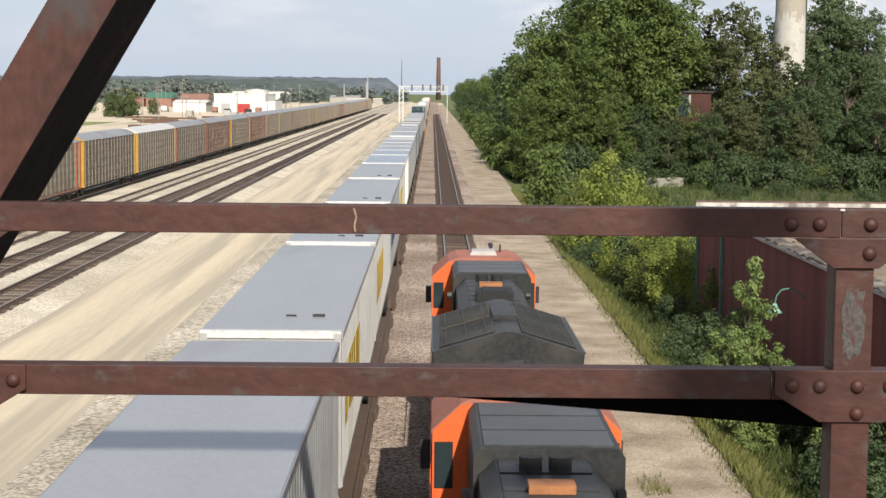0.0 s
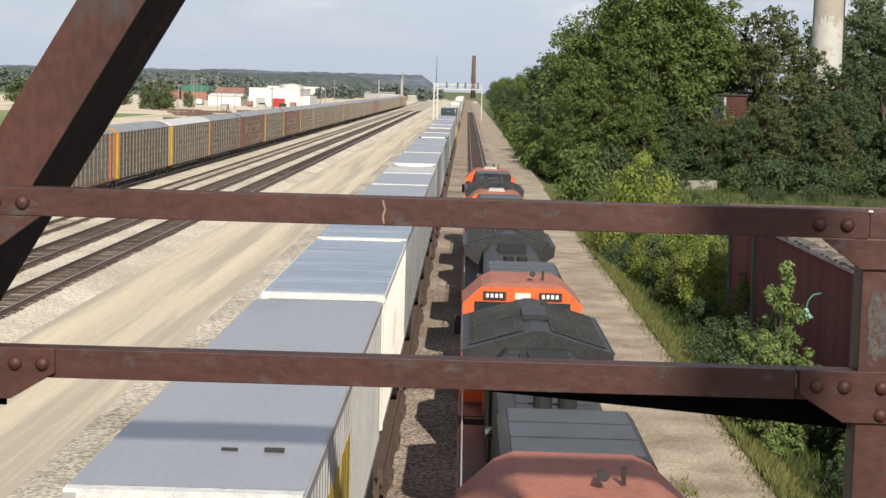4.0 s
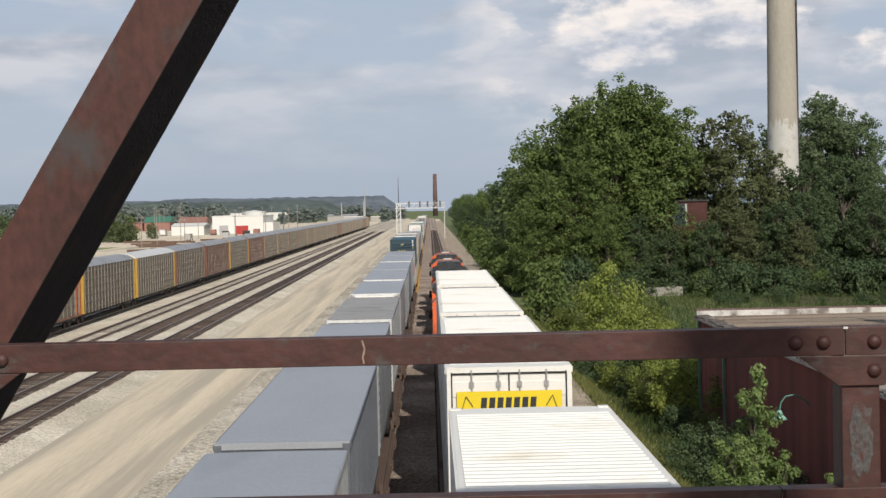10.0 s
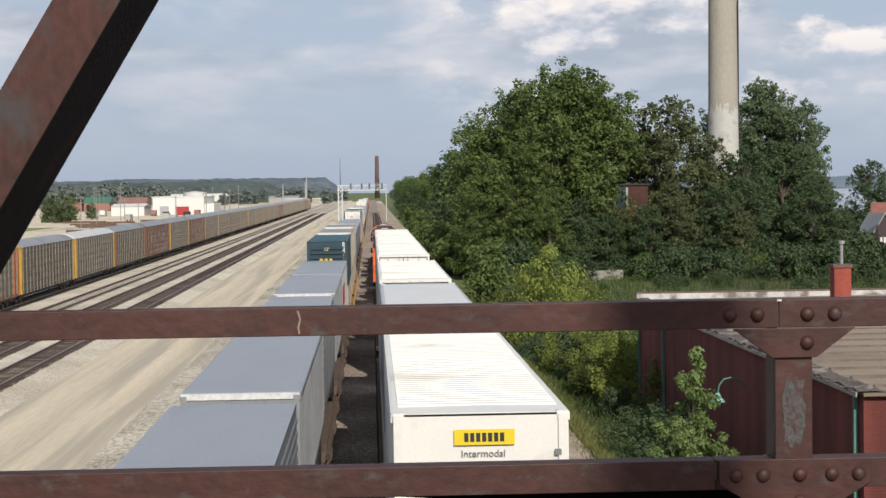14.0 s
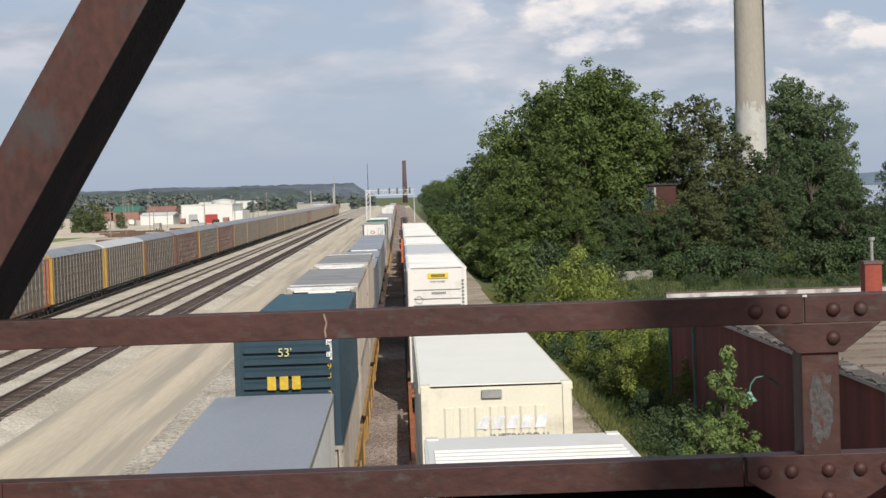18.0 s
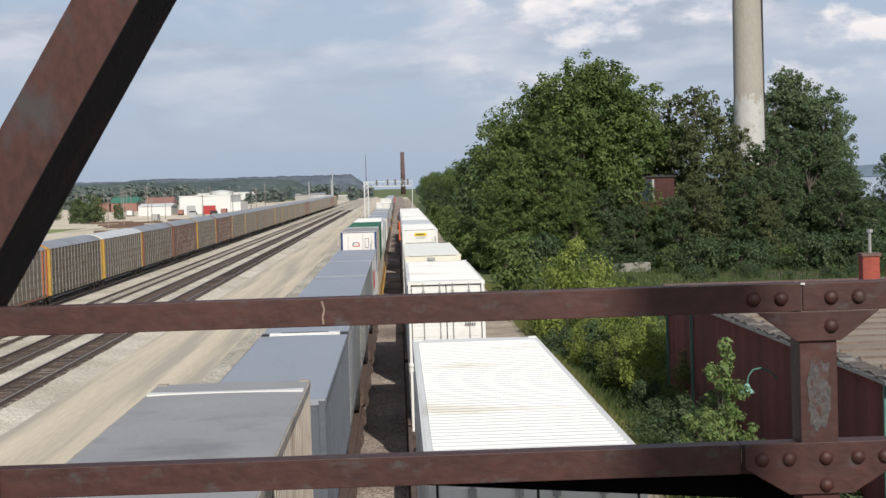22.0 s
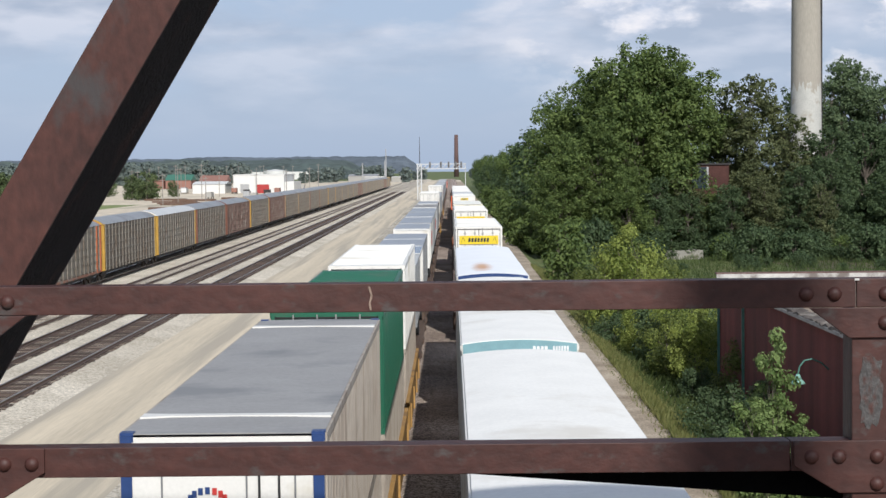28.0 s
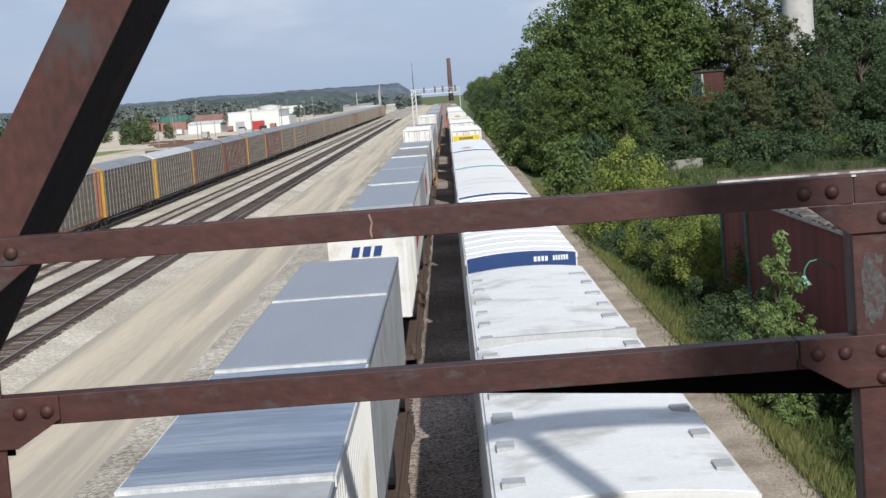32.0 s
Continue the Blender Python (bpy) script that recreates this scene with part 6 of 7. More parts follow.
STAIN = (0.75, -1.55, -0.07, 2.6, 0.36)
put(lambda: boxcar("long white boxcar with a rust stain on its smooth roof", 22.3, navy, stained_roof(), False), "box_stained", "R", -291.1)
for s, col, rib in bc:
    put(lambda: boxcar("long white boxcar with an arched roof and a coloured end band", 22.3, col, mat("ivory_roof", (0.77, 0.745, 0.69), 0.6, 0, 0.06, 0.9, 14, 0.05, (0.64, 0.60, 0.53), 0.3, 0.3), rib), ("box", col.name, rib), "R", s)


def patched_car():
    t = boxcar("white boxcar with a worn, patched flat roof", 22.3, white_p, mat("patched_white_roof", (0.70, 0.685, 0.65), 0.75, 0, 0.08, 1.2, 18, 0.1, (0.47, 0.45, 0.40), 0.42, 0.55), False, False)
    pm = mat("grey_roof_patch", (0.36, 0.36, 0.35), 0.8, 0, 0.15, 3, 20)
    rnd = random.Random(9)
    for k in range(12):
        for s in (-1, 1):
            y = 0.8 + k * 1.75 + rnd.uniform(-.1, .1)
            w = rnd.uniform(0.2, 0.34)
            a, b = sorted((s * (1.25 - w), s * 1.25))
            part("roof_patch", MB().box(a, b, y, y + rnd.uniform(0.25, 0.5), 5.40, 5.465 + 0.05), pm, t)
    part("roof_seam", MB().box(-1.3, 1.3, 10.6, 10.72, 5.3, 5.63), pm, t)
    return t


put(patched_car, "patched", "R", -387.4, -0.22)
put(patched_car, "patched", "R", -411.9, -0.22)

# the other train: trailers and stacked containers that come towards the bridge
LEFT53 = [(13.0, 16.3, "long"), (30.4, 17.3, "long_w"), (48.7, 16.9, "long_w"), (66.6, 17.2, "long"), (85.2, 16.6, "long_w"), (165.5, 16.6, "reefer"), (182.9, 16.9, "alu"), (200.9, 15.7, "alu_d"), (218.6, 15.4, "slot"),
          (236.0, 16.9, "door"), (256.1, 15.3, "reefer"), (273.1, 16.2, "alu"), (290.3, 16.4, "alu_h"), (308.2, 16.2, "alu"), (325.0, 16.7, "alu_w"), (406.6, 15.5, "alu_d"), (422.4, 14.8, "slot"), (438.5, 16.0, "slot"), (455.2, 15.9, "alu_h"),
          (471.7, 17.4, "alu_w")]
PUPS = [(102.8, 12.6, "white"), (116.1, 9.0, "shiny"), (125.6, 8.9, "blue"), (134.8, 8.6, "alu"), (143.9, 9.9, "blue"), (154.3, 7.3, "pale"), (550.2, 9.8, "pale"), (560.2, 8.4, "white"), (568.8, 9.3, "blue"), (578.3, 8.7, "alu"), (596.0, 10.6, "dark_pup")]


def roof_strips(t, places):
    for y in places:
        part("roof_strip", MB().prism([(-1.28, y), (-0.9, y + 0.1), (0.8, y + 0.08), (1.28, y), (1.28, y + 0.3), (0.85, y + 0.24), (-0.85, y + 0.26), (-1.28, y + 0.34)], 4.07, 4.095, "z"), white_p, t, "peeling white strip")
    return t


def roof_slot(t):
    """A white rounded front edge with a long dark opening in it and black corner blocks."""
    part("edge_cover", MB().prism([(-0.05, 3.93), (-0.05, 4.05), (0.02, 4.12), (0.34, 4.12), (0.42, 4.075), (0.42, 3.93)], -1.06, 1.06, "x"), white_p, t, "white rounded edge cover", bevel=0.02)
    part("vent_slot", MB().box(-0.72, 0.72, 0.10, 0.28, 4.10, 4.128), black_gap, t)
    for s in (-1, 1):
        part("corner_block", MB().box(*sorted((s * 1.07, s * 1.30)), -0.05, 0.42, 3.9, 4.095), ink, t)
    return t


def red_mark(t):
    for k, c in enumerate("CREU53"):
        words(c, 0.26, (1.09, -0.05, 3.35 - k * 0.28), t, red_ink)
    return t


TR = {
    "long": lambda n: trailer("long aluminium box trailer with ribbed sides and a flat grey roof", n, alu_side, alu_roof, mark=navy),
    "long_w": lambda n: trailer("long white-sided box trailer with a flat grey roof", n, pale_side, alu_roof, post=0.04, mark=gold_ink),
    "alu": lambda n: trailer("aluminium box trailer with ribbed sides and a flat grey roof", n, alu_side, alu_roof),
    "alu_w": lambda n: trailer("white-sided box trailer with a flat grey roof", n, pale_side, alu_roof, post=0.04, mark=red_ink, lip=False),
    "alu_d": lambda n: trailer("box trailer with dark slate grey sides", n, mat("blue_grey_side", (0.095, 0.102, 0.117), 0.5, 0.1, 0.2, 1, 14), alu_roof, lip=False),
    "alu_h": lambda n: trailer("aluminium box trailer with long folds along its sides", n, alu_side, alu_roof, folds=9, lip=False),
    "slot": lambda n: roof_slot(trailer("aluminium trailer with a white roof edge and dark vent slot", n, alu_side, alu_roof, folds=9)),
    "door": lambda n: trailer("aluminium box trailer, its rear doors towards the bridge", n, alu_side, grey_roof, "rear"),
    "reefer": lambda n: trailer("refrigerated trailer with a white cooling unit on its front", n, alu_side, alu_roof, reefer=True, front=alu_side, folds=9),
}
for s, n, kind in LEFT53:
    put(lambda: TR[kind](n), ("trailer", kind, n), "L", s, 1.0)
    put(lambda: flat_car(n + 0.5, brown_car, "rusty brown flat car carrying a trailer"), ("flat", n), "L", s - 0.3)
for s, n, strips in ((365.9, 15.4, (1.35,)), (385.3, 15.5, (1.35, 13.9))):     # refrigerated boxes on top of double stacks
    put(lambda: roof_strips(red_mark(trailer("dusty tan refrigerated container with a red upright mark", n, tan_side, grey_roof, reefer=True, front=tan_side, road=False, name="shipping_container")), strips), ("tan", n), "L", s, 2.08)
PC = {"pale": (alu_side, mat("pale_roof", (0.438, 0.438, 0.423), 0.6, 0.1, 0.08, 0.7, 14, 0, (0.35, 0.343, 0.321), 0.3, 0.5)), "blue": (alu_side, alu_roof), "alu": (alu_side, alu_roof), "shiny": (alu_side, blue_roof), "white": (white_p, blue_roof), "dark_pup": (white_p, alu_roof)}


def pup(L, kind):
    t = trailer("short freight trailer with a shiny roof", L, *PC[kind], post=0.04, step=0.35)
    if kind == "dark_pup":
        part("lettering", bars(MB(), -0.55, 0.55, 3.3, 3.62, -0.055, 3, 0.08), navy, t)
        tagged(t, "white freight trailer with dark blue lettering on its front")
    return t


for s, L, kind in PUPS:
    put(lambda: pup(L, kind), ("pup", L, kind), "L", s, 1.0)
for s in (102.4, 115.6, 134.2, 153.6, 549.8, 568.2, 595.2):
    put(lambda: flat_car(12.6 if s < 103 else 18.2, brown_car, "rusty brown flat car carrying a trailer"), ("flat", s < 103), "L", s)


def blue_stack():
    t = container("dark blue-green container with gold lettering, top of a double stack", 16.2, blue_cont, blue_cont_roof, "ribs", "", True)
    words("53'", 0.30, (-0.22, -0.106, 2.28), t, mat("pale_yellow_lettering", (0.547, 0.511, 0.219), 0.5))
    part("lettering", bars(MB(), -0.50, 0.42, 1.45, 1.78, -0.112, 3), gold_ink, t, "gold lettering")
    words("INTERMODAL", 0.15, (-0.47, -0.106, 1.22), t, gold_ink)
    g = MB().box(0.99, 1.13, -0.052, -0.041, 2.16, 2.82)
    part("number_strip", g, white_ink, t)
    for k, c in enumerate("UMXU"):
        words(c, 0.16, (1.01, -0.056, 2.68 - k * 0.155), t, ink)
    for k, c in enumerate("93125"):
        words(c, 0.22, (1.0, -0.046, 1.92 - k * 0.23), t, gold_ink)
    return t


def reefer_box():
    t = container("white refrigerated container with blue corner posts and a grey roof", 16.1, tan_side, grey_roof, "plain", "", False, navy, panel=white_p)
    part("cooling_hatch", MB().box(0.48, 0.70, -0.03, -0.0, 1.78, 2.42), white_p, t, "white hatch in a dark frame")
    part("hatch_frame", MB().box(0.45, 0.48, -0.04, 0, 1.75, 2.45).box(0.70, 0.73, -0.04, 0, 1.75, 2.45).box(0.48, 0.70, -0.04, 0, 2.42, 2.45).box(0.48, 0.70, -0.04, 0, 1.75, 1.78), ink, t)
    for k in range(11):                                     # a ring of small faded marks, red and blue
        a = math.radians(200 - k * 22)
        x, z = -0.2 + 0.24 * math.cos(a), 2.0 + 0.16 * math.sin(a)
        part("emblem_mark", MB().box(x - 0.03, x + 0.03, -0.012, -0.004, z - 0.045, z + 0.045), red_ink if k > 5 else navy, t)
    part("emblem", MB().box(-0.42, 0.02, -0.012, -0.004, 1.86, 1.93), red_ink, t, "faded red mark")
    for x in (-0.78, 0.3, 0.92):
        part("panel_seam", MB().box(x - 0.012, x + 0.012, -0.014, -0.001, 0.3, 2.7), grey_ink, t)
    for k in range(7):
        part("mark", MB().box(0.82, 0.88, -0.014, -0.004, 1.9 - k * 0.15, 2.0 - k * 0.15), navy, t)
    part("roof_edge", MB().prism([(-1.29, 1.30), (-0.9, 1.42), (0.8, 1.40), (1.29, 1.32), (1.29, 1.62), (0.85, 1.58), (-0.85, 1.60), (-1.29, 1.66)], 2.89, 2.915, "z"), white_p, t, "peeling white roof strip")
    part("roof_edge", MB().prism([(-1.29, 14.2), (-0.9, 14.3), (0.8, 14.28), (1.29, 14.2), (1.29, 14.5), (0.8, 14.44), (-0.9, 14.46), (-1.29, 14.54)], 2.89, 2.915, "z"), white_p, t)
    return t


stack = [(346.0, blue_stack, "blue_stack"), (494.3, reefer_box, "reefer_box"),
         (512.3, lambda: container("green corrugated container with barred doors, on a double stack", 16.1, green_cont, green_cont, "doors", "", True), "green"),
         (530.9, lambda: container("white corrugated container with a red and black mark", 16.1, white_p, white_roof, "doors", "side", True), "white_red")]
for s, f, key in stack:
    put(f, key, "L", s, 3.26)
for s in [q[0] for q in stack] + [365.6, 385.0]:
    put(lambda: container("tan corrugated lower container in a well car", 16.1, tan_side, grey_roof, "doors", "", False), "low_tan", "L", s, 0.36, 0)
    put(lambda: well_car(18.2, yellow_car, "dusty yellow well car with deep side sills"), "well_yellow", "L", s - 1.05)
s = 609.0
rnd = random.Random(77)
while s < 1128:
    kind = rnd.choice(("alu", "alu", "alu_w", "alu_d", "door", "reefer"))
    if rnd.random() < 0.12:
        k = "green" if rnd.random() < 0.3 else "white_red"
        put(None, k, "L", s, 3.26)
        put(None, "low_tan", "L", s, 0.36)
        put(None, "well_yellow", "L", s - 1.05)
    else:
        put(lambda: TR[kind](16.1), ("trailer", kind, 16.1), "L", s, 1.0)
        put(lambda: flat_car(16.6, brown_car, "rusty brown flat car carrying a trailer"), ("flat", 16.1), "L", s - 0.3)
    s += rnd.choice((17.4, 18.2, 19.6))
put(lambda: locomotive("", False), ("loco", False), "L", 1150, 0, 0, "orange diesel locomotive pushing at the train's tail")

# ---- parked car carriers ----


def autorack(paint, roof, endp, label, cap=None, frame=None, inner=False):
    t = thing("car_carrier_wagon", label, "railcar", "parked car carriers")
    L, z0, z1, h = 25.6, 0.95, 4.93, 1.55
    for s in (-1, 1):
        part("side_screen", MB().box(*sorted((s * h, s * (h - 0.06))), 0.5, L - 0.5, z0, z1), paint, t)
        g = MB()
        for k in range(17):
            y = 0.9 + k * (L - 1.8) / 16
            g.box(*sorted((s * h, s * (h + 0.07))), y - 0.05, y + 0.05, z0, z1)
        for k in range(6):
            z = z0 + 0.25 + k * 0.66
            g.box(*sorted((s * h, s * (h + 0.04))), 0.7, L - 0.7, z, z + 0.11)
        part("side_lattice", g, frame or lattice_m, t)
        for y in (0.12, L - 0.50):
            part("corner_frame", MB().box(*sorted((s * (h - 0.1), s * (h + 0.085))), y, y + 0.38, z0, z1 + 0.02), endp, t, "painted corner frame")
    prof = [(-h - 0.05, z1)] + [((h + 0.05) * (i / 6 - 1), z1 + 0.52 * (1 - abs(i / 6 - 1) ** 2.4)) for i in range(13)] + [(h + 0.05, z1)]
    part("roof", MB().prism(prof, 0.35, L - 0.35), roof, t, "arched metal roof")
    part("roof_end", MB().prism(prof, 0.0, 0.35), cap or endp, t)
    part("roof_end", MB().prism(prof, L - 0.35, L), cap or endp, t)
    for y in (0.05, L - 0.13):
        part("end_door", MB().box(-h + 0.1, h - 0.1, y, y + 0.08, z0, z1), endp, t)
    if inner:                                               # a second pair of painted posts and a painted sill
        for s in (-1, 1):
            for y in (1.7, L - 2.0):
                part("inner_post", MB().box(*sorted((s * h, s * (h + 0.09))), y, y + 0.3, z0, z1), endp, t)
            part("sill_band", MB().box(*sorted((s * h, s * (h + 0.08))), 0.6, L - 0.6, z0 - 0.02, z0 + 0.16), ora_l, t)
    part("underframe", MB().box(-1.4, 1.4, 0.2, L - 0.2, 0.7, 0.96), steel_dark, t)
    part("coupler", MB().box(-0.12, 0.12, -0.6, 0.05, 0.6, 0.85).box(-0.12, 0.12, L - 0.05, L + 0.6, 0.6, 0.85), steel_dark, t)
    bogie(t, 2.2)
    bogie(t, L - 2.2)
    return t


lattice_m = mat("grey_lattice", (0.201, 0.182, 0.153), 0.7, 0.1, 0.3, 0.8, 9, 0, (0.146, 0.11, 0.08), 0.45, 0.8)
ora_l = mat("orange_lattice", (0.241, 0.11, 0.069), 0.7, 0, 0.25, 0.8, 9, 0, (0.219, 0.19, 0.161), 0.4, 0.8)
galv = mat("galvanised_screen", (0.135, 0.113, 0.088), 0.7, 0.1, 0.3, 0.8, 9, 0.05, (0.117, 0.095, 0.073), 0.5, 0.7, (1, 1, 0.4))
brownish = mat("brown_screen", (0.11, 0.086, 0.067), 0.7, 0.1, 0.3, 0.8, 9, 0.05, (0.19, 0.168, 0.139), 0.45, 0.7, (1, 1, 0.4))
galv_w = mat("pale_screen", (0.182, 0.161, 0.128), 0.6, 0.2, 0.2, 0.8, 14, 0.05, (0.219, 0.197, 0.168), 0.35, 0.7)
rusty = mat("rusty_screen", (0.124, 0.077, 0.06), 0.75, 0.1, 0.25, 0.8, 14, 0.05, (0.219, 0.19, 0.161), 0.4, 0.7)
tan_s = mat("tan_screen", (0.146, 0.117, 0.089), 0.7, 0.1, 0.2, 0.8, 14, 0.05, (0.204, 0.146, 0.102), 0.4, 0.7)
yel = mat("yellow_corner", (0.38, 0.226, 0.036), 0.55, 0, 0.18, 1, 14)
tan_e = mat("ochre_corner", (0.248, 0.172, 0.095), 0.6, 0, 0.15, 1, 14)
ora = mat("orange_corner", (0.365, 0.102, 0.036), 0.6, 0, 0.12, 1, 14)
brn_l = mat("rusty_lattice", (0.161, 0.099, 0.077), 0.7, 0, 0.25, 0.8, 9, 0, (0.234, 0.204, 0.175), 0.35, 0.8)
brn = mat("brown_corner", (0.146, 0.058, 0.036), 0.7, 0, 0.2, 1, 14)
whi = mat("white_corner", (0.547, 0.54, 0.511), 0.6, 0, 0.1, 1, 14)
roof_g = mat("grey_rack_roof", (0.292, 0.299, 0.307), 0.5, 0.3, 0.1, 0.5, 10, 0, (0.234, 0.234, 0.234), 0.4, 0.4)
roof_w = mat("white_rack_roof", (0.54, 0.54, 0.526), 0.5, 0.1, 0.08, 0.5, 10)
KINDS = {"g": lambda: autorack(galv, roof_g, yel, "grey screened car carrier with yellow corners"), "w": lambda: autorack(galv_w, roof_w, yel, "pale screened car carrier with a white roof", whi), "b": lambda: autorack(brownish, roof_g, brn, "grey-brown car carrier with dark ends", roof_g),
         "r": lambda: autorack(rusty, roof_g, brn, "rusty brown car carrier", None, brn_l), "o": lambda: autorack(galv_w, roof_g, ora, "grey car carrier with orange-red corners and posts", None, None, True),
         "p": lambda: autorack(galv_w, roof_g, whi, "pale grey car carrier with white ends"), "t": lambda: autorack(tan_s, roof_g, tan_e, "dull tan car carrier with ochre corners", roof_g),
         "y": lambda: autorack(yel, yel, yel, "bright yellow car carrier at the end of the row")}
RACKS = "gpgpogwbrgrttbtgttttrtttttttrty"
rack_y0 = 144.4 - 26.6 * 5
for k, c in enumerate(RACKS):
    key = ("rack", c)
    if key not in BUILT:
        BUILT[key] = KINDS[c]()
        ob = BUILT[key]
    else:
        ob = copy_thing(BUILT[key], Matrix.Identity(4))
    ob.matrix_basis = pose(YARD[3], rack_y0 + 26.6 * k, 0)

# ---- yard and distance ----


def make_shed(name, label, x0, x1, y0, y1, h, wall, roof, ridge=0.0, cat="building"):
    t = thing(name, label, cat)
    part("wall", MB().box(x0, x1, y0, y1, -0.5, h), wall, t)
    if ridge:
        part("roof", MB().prism([(y0 - 0.3, h), (y1 + 0.3, h), ((y0 + y1) / 2, h + ridge)], x0 - 0.3, x1 + 0.3, "x"), roof, t)
    else:
        part("roof", MB().box(x0 - 0.2, x1 + 0.2, y0 - 0.2, y1 + 0.2, h, h + 0.35), roof, t)
    return t


shed_white = mat("white_shed_wall", (0.569, 0.562, 0.533), 0.7, 0, 0.06, 0.1, 3)
shed_tan = mat("tan_shed_wall", (0.292, 0.281, 0.256), 0.8, 0, 0.1, 0.1, 3)
shed_red = mat("red_brick_far", (0.241, 0.124, 0.095), 0.9, 0, 0.15, 0.2, 3)
roof_green = mat("green_far_roof", (0.051, 0.146, 0.102), 0.7, 0, 0.15, 0.1, 3)
roof_grey = mat("grey_far_roof", (0.307, 0.307, 0.307), 0.7, 0, 0.1, 0.1, 3)
door_red = mat("red_shed_door", (0.307, 0.029, 0.026), 0.6)
w = make_shed("white_warehouse", "white metal warehouse with a red roller door", -93.4, -71.6, 723, 770, 7.3, shed_white, shed_white, 0)
part("door", MB().box(-83.2, -78.0, 722.6, 723, -0.5, 3.3), door_red, w, "red roller door")
part("door", MB().box(-90.3, -86.6, 722.6, 723, -0.5, 3.5), roof_grey, w, "grey roller door")
part("annex", MB().box(-71.6, -67.6, 726, 760, -0.5, 4.4), shed_white, w)
make_shed("office_building", "low white office building", -111.0, -97.0, 723, 745, 3.6, shed_white, shed_white, 1.2)
make_shed("brick_shop", "red brick building with a green roof", -157, -143, 926, 945, 4.3, shed_red, roof_green, 3.2)
make_shed("brick_store", "small red brick store", -167, -158, 926, 940, 3.9, shed_red, shed_red, 0.8)
make_shed("brick_depot", "red depot with a dull red roof", -121, -108, 810, 826, 4.4, shed_red, shed_red, 2.8)
make_shed("tan_hall", "long white industrial hall", -236, -132, 1700, 1740, 7.2, shed_white, shed_white)
tk = thing("storage_tank", "round white storage tank with a low cone roof", "tank", at=(-176, 1690, -0.5))
part("shell", MB().tube((0, 0, 0), (0, 0, 9.0), 12.0, 12.0, 28), shed_white, tk, smooth=False)
part("roof", MB().tube((0, 0, 9.0), (0, 0, 10.6), 12.1, 1.0, 28), shed_white, tk)
make_shed("grain_works", "cluster of grey industrial plant", -73, -52, 1200, 1240, 4.6, shed_tan, roof_grey, 1.2)
make_shed("plant_house", "grey plant building with a flat roof", -60, -47, 1180, 1199, 3.8, roof_grey, shed_white)
make_shed("far_works", "distant pale low works building", -44, -34, 1250, 1280, 3.2, shed_tan, shed_white)
for x, y, hgt in ((-46.0, 1200, 24), (-41, 1050, 15), (-57, 1090, 14)):
    pt = thing("plant_mast", "slim grey mast at the works", "mast", at=(x, y, -0.5))
    part("shaft", MB().tube((0, 0, 0), (0, 0, hgt), 0.5, 0.3, 8), roof_grey, pt)
rnd = random.Random(12)
for k in range(26):                                         # rail cars and trucks standing about the far yard
    y = rnd.uniform(560, 1000)
    x = -y * rnd.uniform(0.085, 0.17)
    c = thing("parked_truck" if k % 3 else "parked_van", "small vehicle parked in the far yard", "vehicle", "vehicles in the far yard", at=(x, y, -0.45))
    col = rnd.choice((shed_white, roof_grey, shed_tan, steel_dark, shed_red))
    ln = rnd.uniform(4.5, 9)
    part("body", MB().box(-1.1, 1.1, -ln / 2, ln / 2 - 1.6, 0.6, 2.4), col, c)
    part("cab", MB().prism([(ln / 2 - 1.6, 0.6), (ln / 2, 0.6), (ln / 2, 1.4), (ln / 2 - 0.5, 2.1), (ln / 2 - 1.6, 2.1)], -1.0, 1.0, "x"), shed_white, c)
    for wy in (-ln / 2 + 0.9, ln / 2 - 0.9):
        for sx in (-1, 1):
            part("wheel", MB().tube((sx * 0.8, wy, 0.4), (sx * 1.05, wy, 0.4), 0.4, 0.4, 10), steel_dark, c)

# the signal bridge over the lines
sg = thing("signal_bridge", "silver lattice signal bridge over the tracks", "signal bridge")
silver = mat("silver_paint", (0.482, 0.482, 0.474), 0.5, 0.0, 0.08, 0.5, 8)
Yg = 525
for x in (-10.3, -9.1):
    for y in (Yg - 0.6, Yg + 0.6):
        part("leg", MB().box(x - 0.16, x + 0.16, y - 0.16, y + 0.16, -0.4, 10.8), silver, sg)
for k in range(7):
    part("lacing", MB().tube((-10.3, Yg - 0.6, 0.5 + k * 1.5), (-9.1, Yg - 0.6, 2.0 + k * 1.5), 0.11, 0.11, 5), silver, sg)
part("leg", MB().box(4.5, 4.7, Yg - 0.3, Yg + 0.3, -0.4, 10.8), silver, sg)
for z in (9.3, 10.8):
    for y in (Yg - 0.7, Yg + 0.7):
        part("chord", MB().box(-10.7, 4.9, y - 0.12, y + 0.12, z - 0.12, z + 0.12), silver, sg)
for k in range(10):
    x = -10.3 + k * 1.5
    part("lacing", MB().tube((x, Yg - 0.7, 9.3), (x + 1.5, Yg - 0.7, 10.8), 0.12, 0.12, 5), silver, sg)
for x in (-6.4, -3.0, -0.6, 1.6, 3.3):
    sh = part("signal_head", MB().box(x - 0.3, x + 0.3, Yg - 0.9, Yg - 0.72, 9.6, 11.5), mat("signal_grey", (0.161, 0.161, 0.161), 0.6), sg, "dark signal head")
    for z in (9.9, 10.5, 11.1):
        part("lens_hood", MB().tube((x, Yg - 1.2, z), (x, Yg - 0.9, z), 0.14, 0.14, 8), ink, sh)

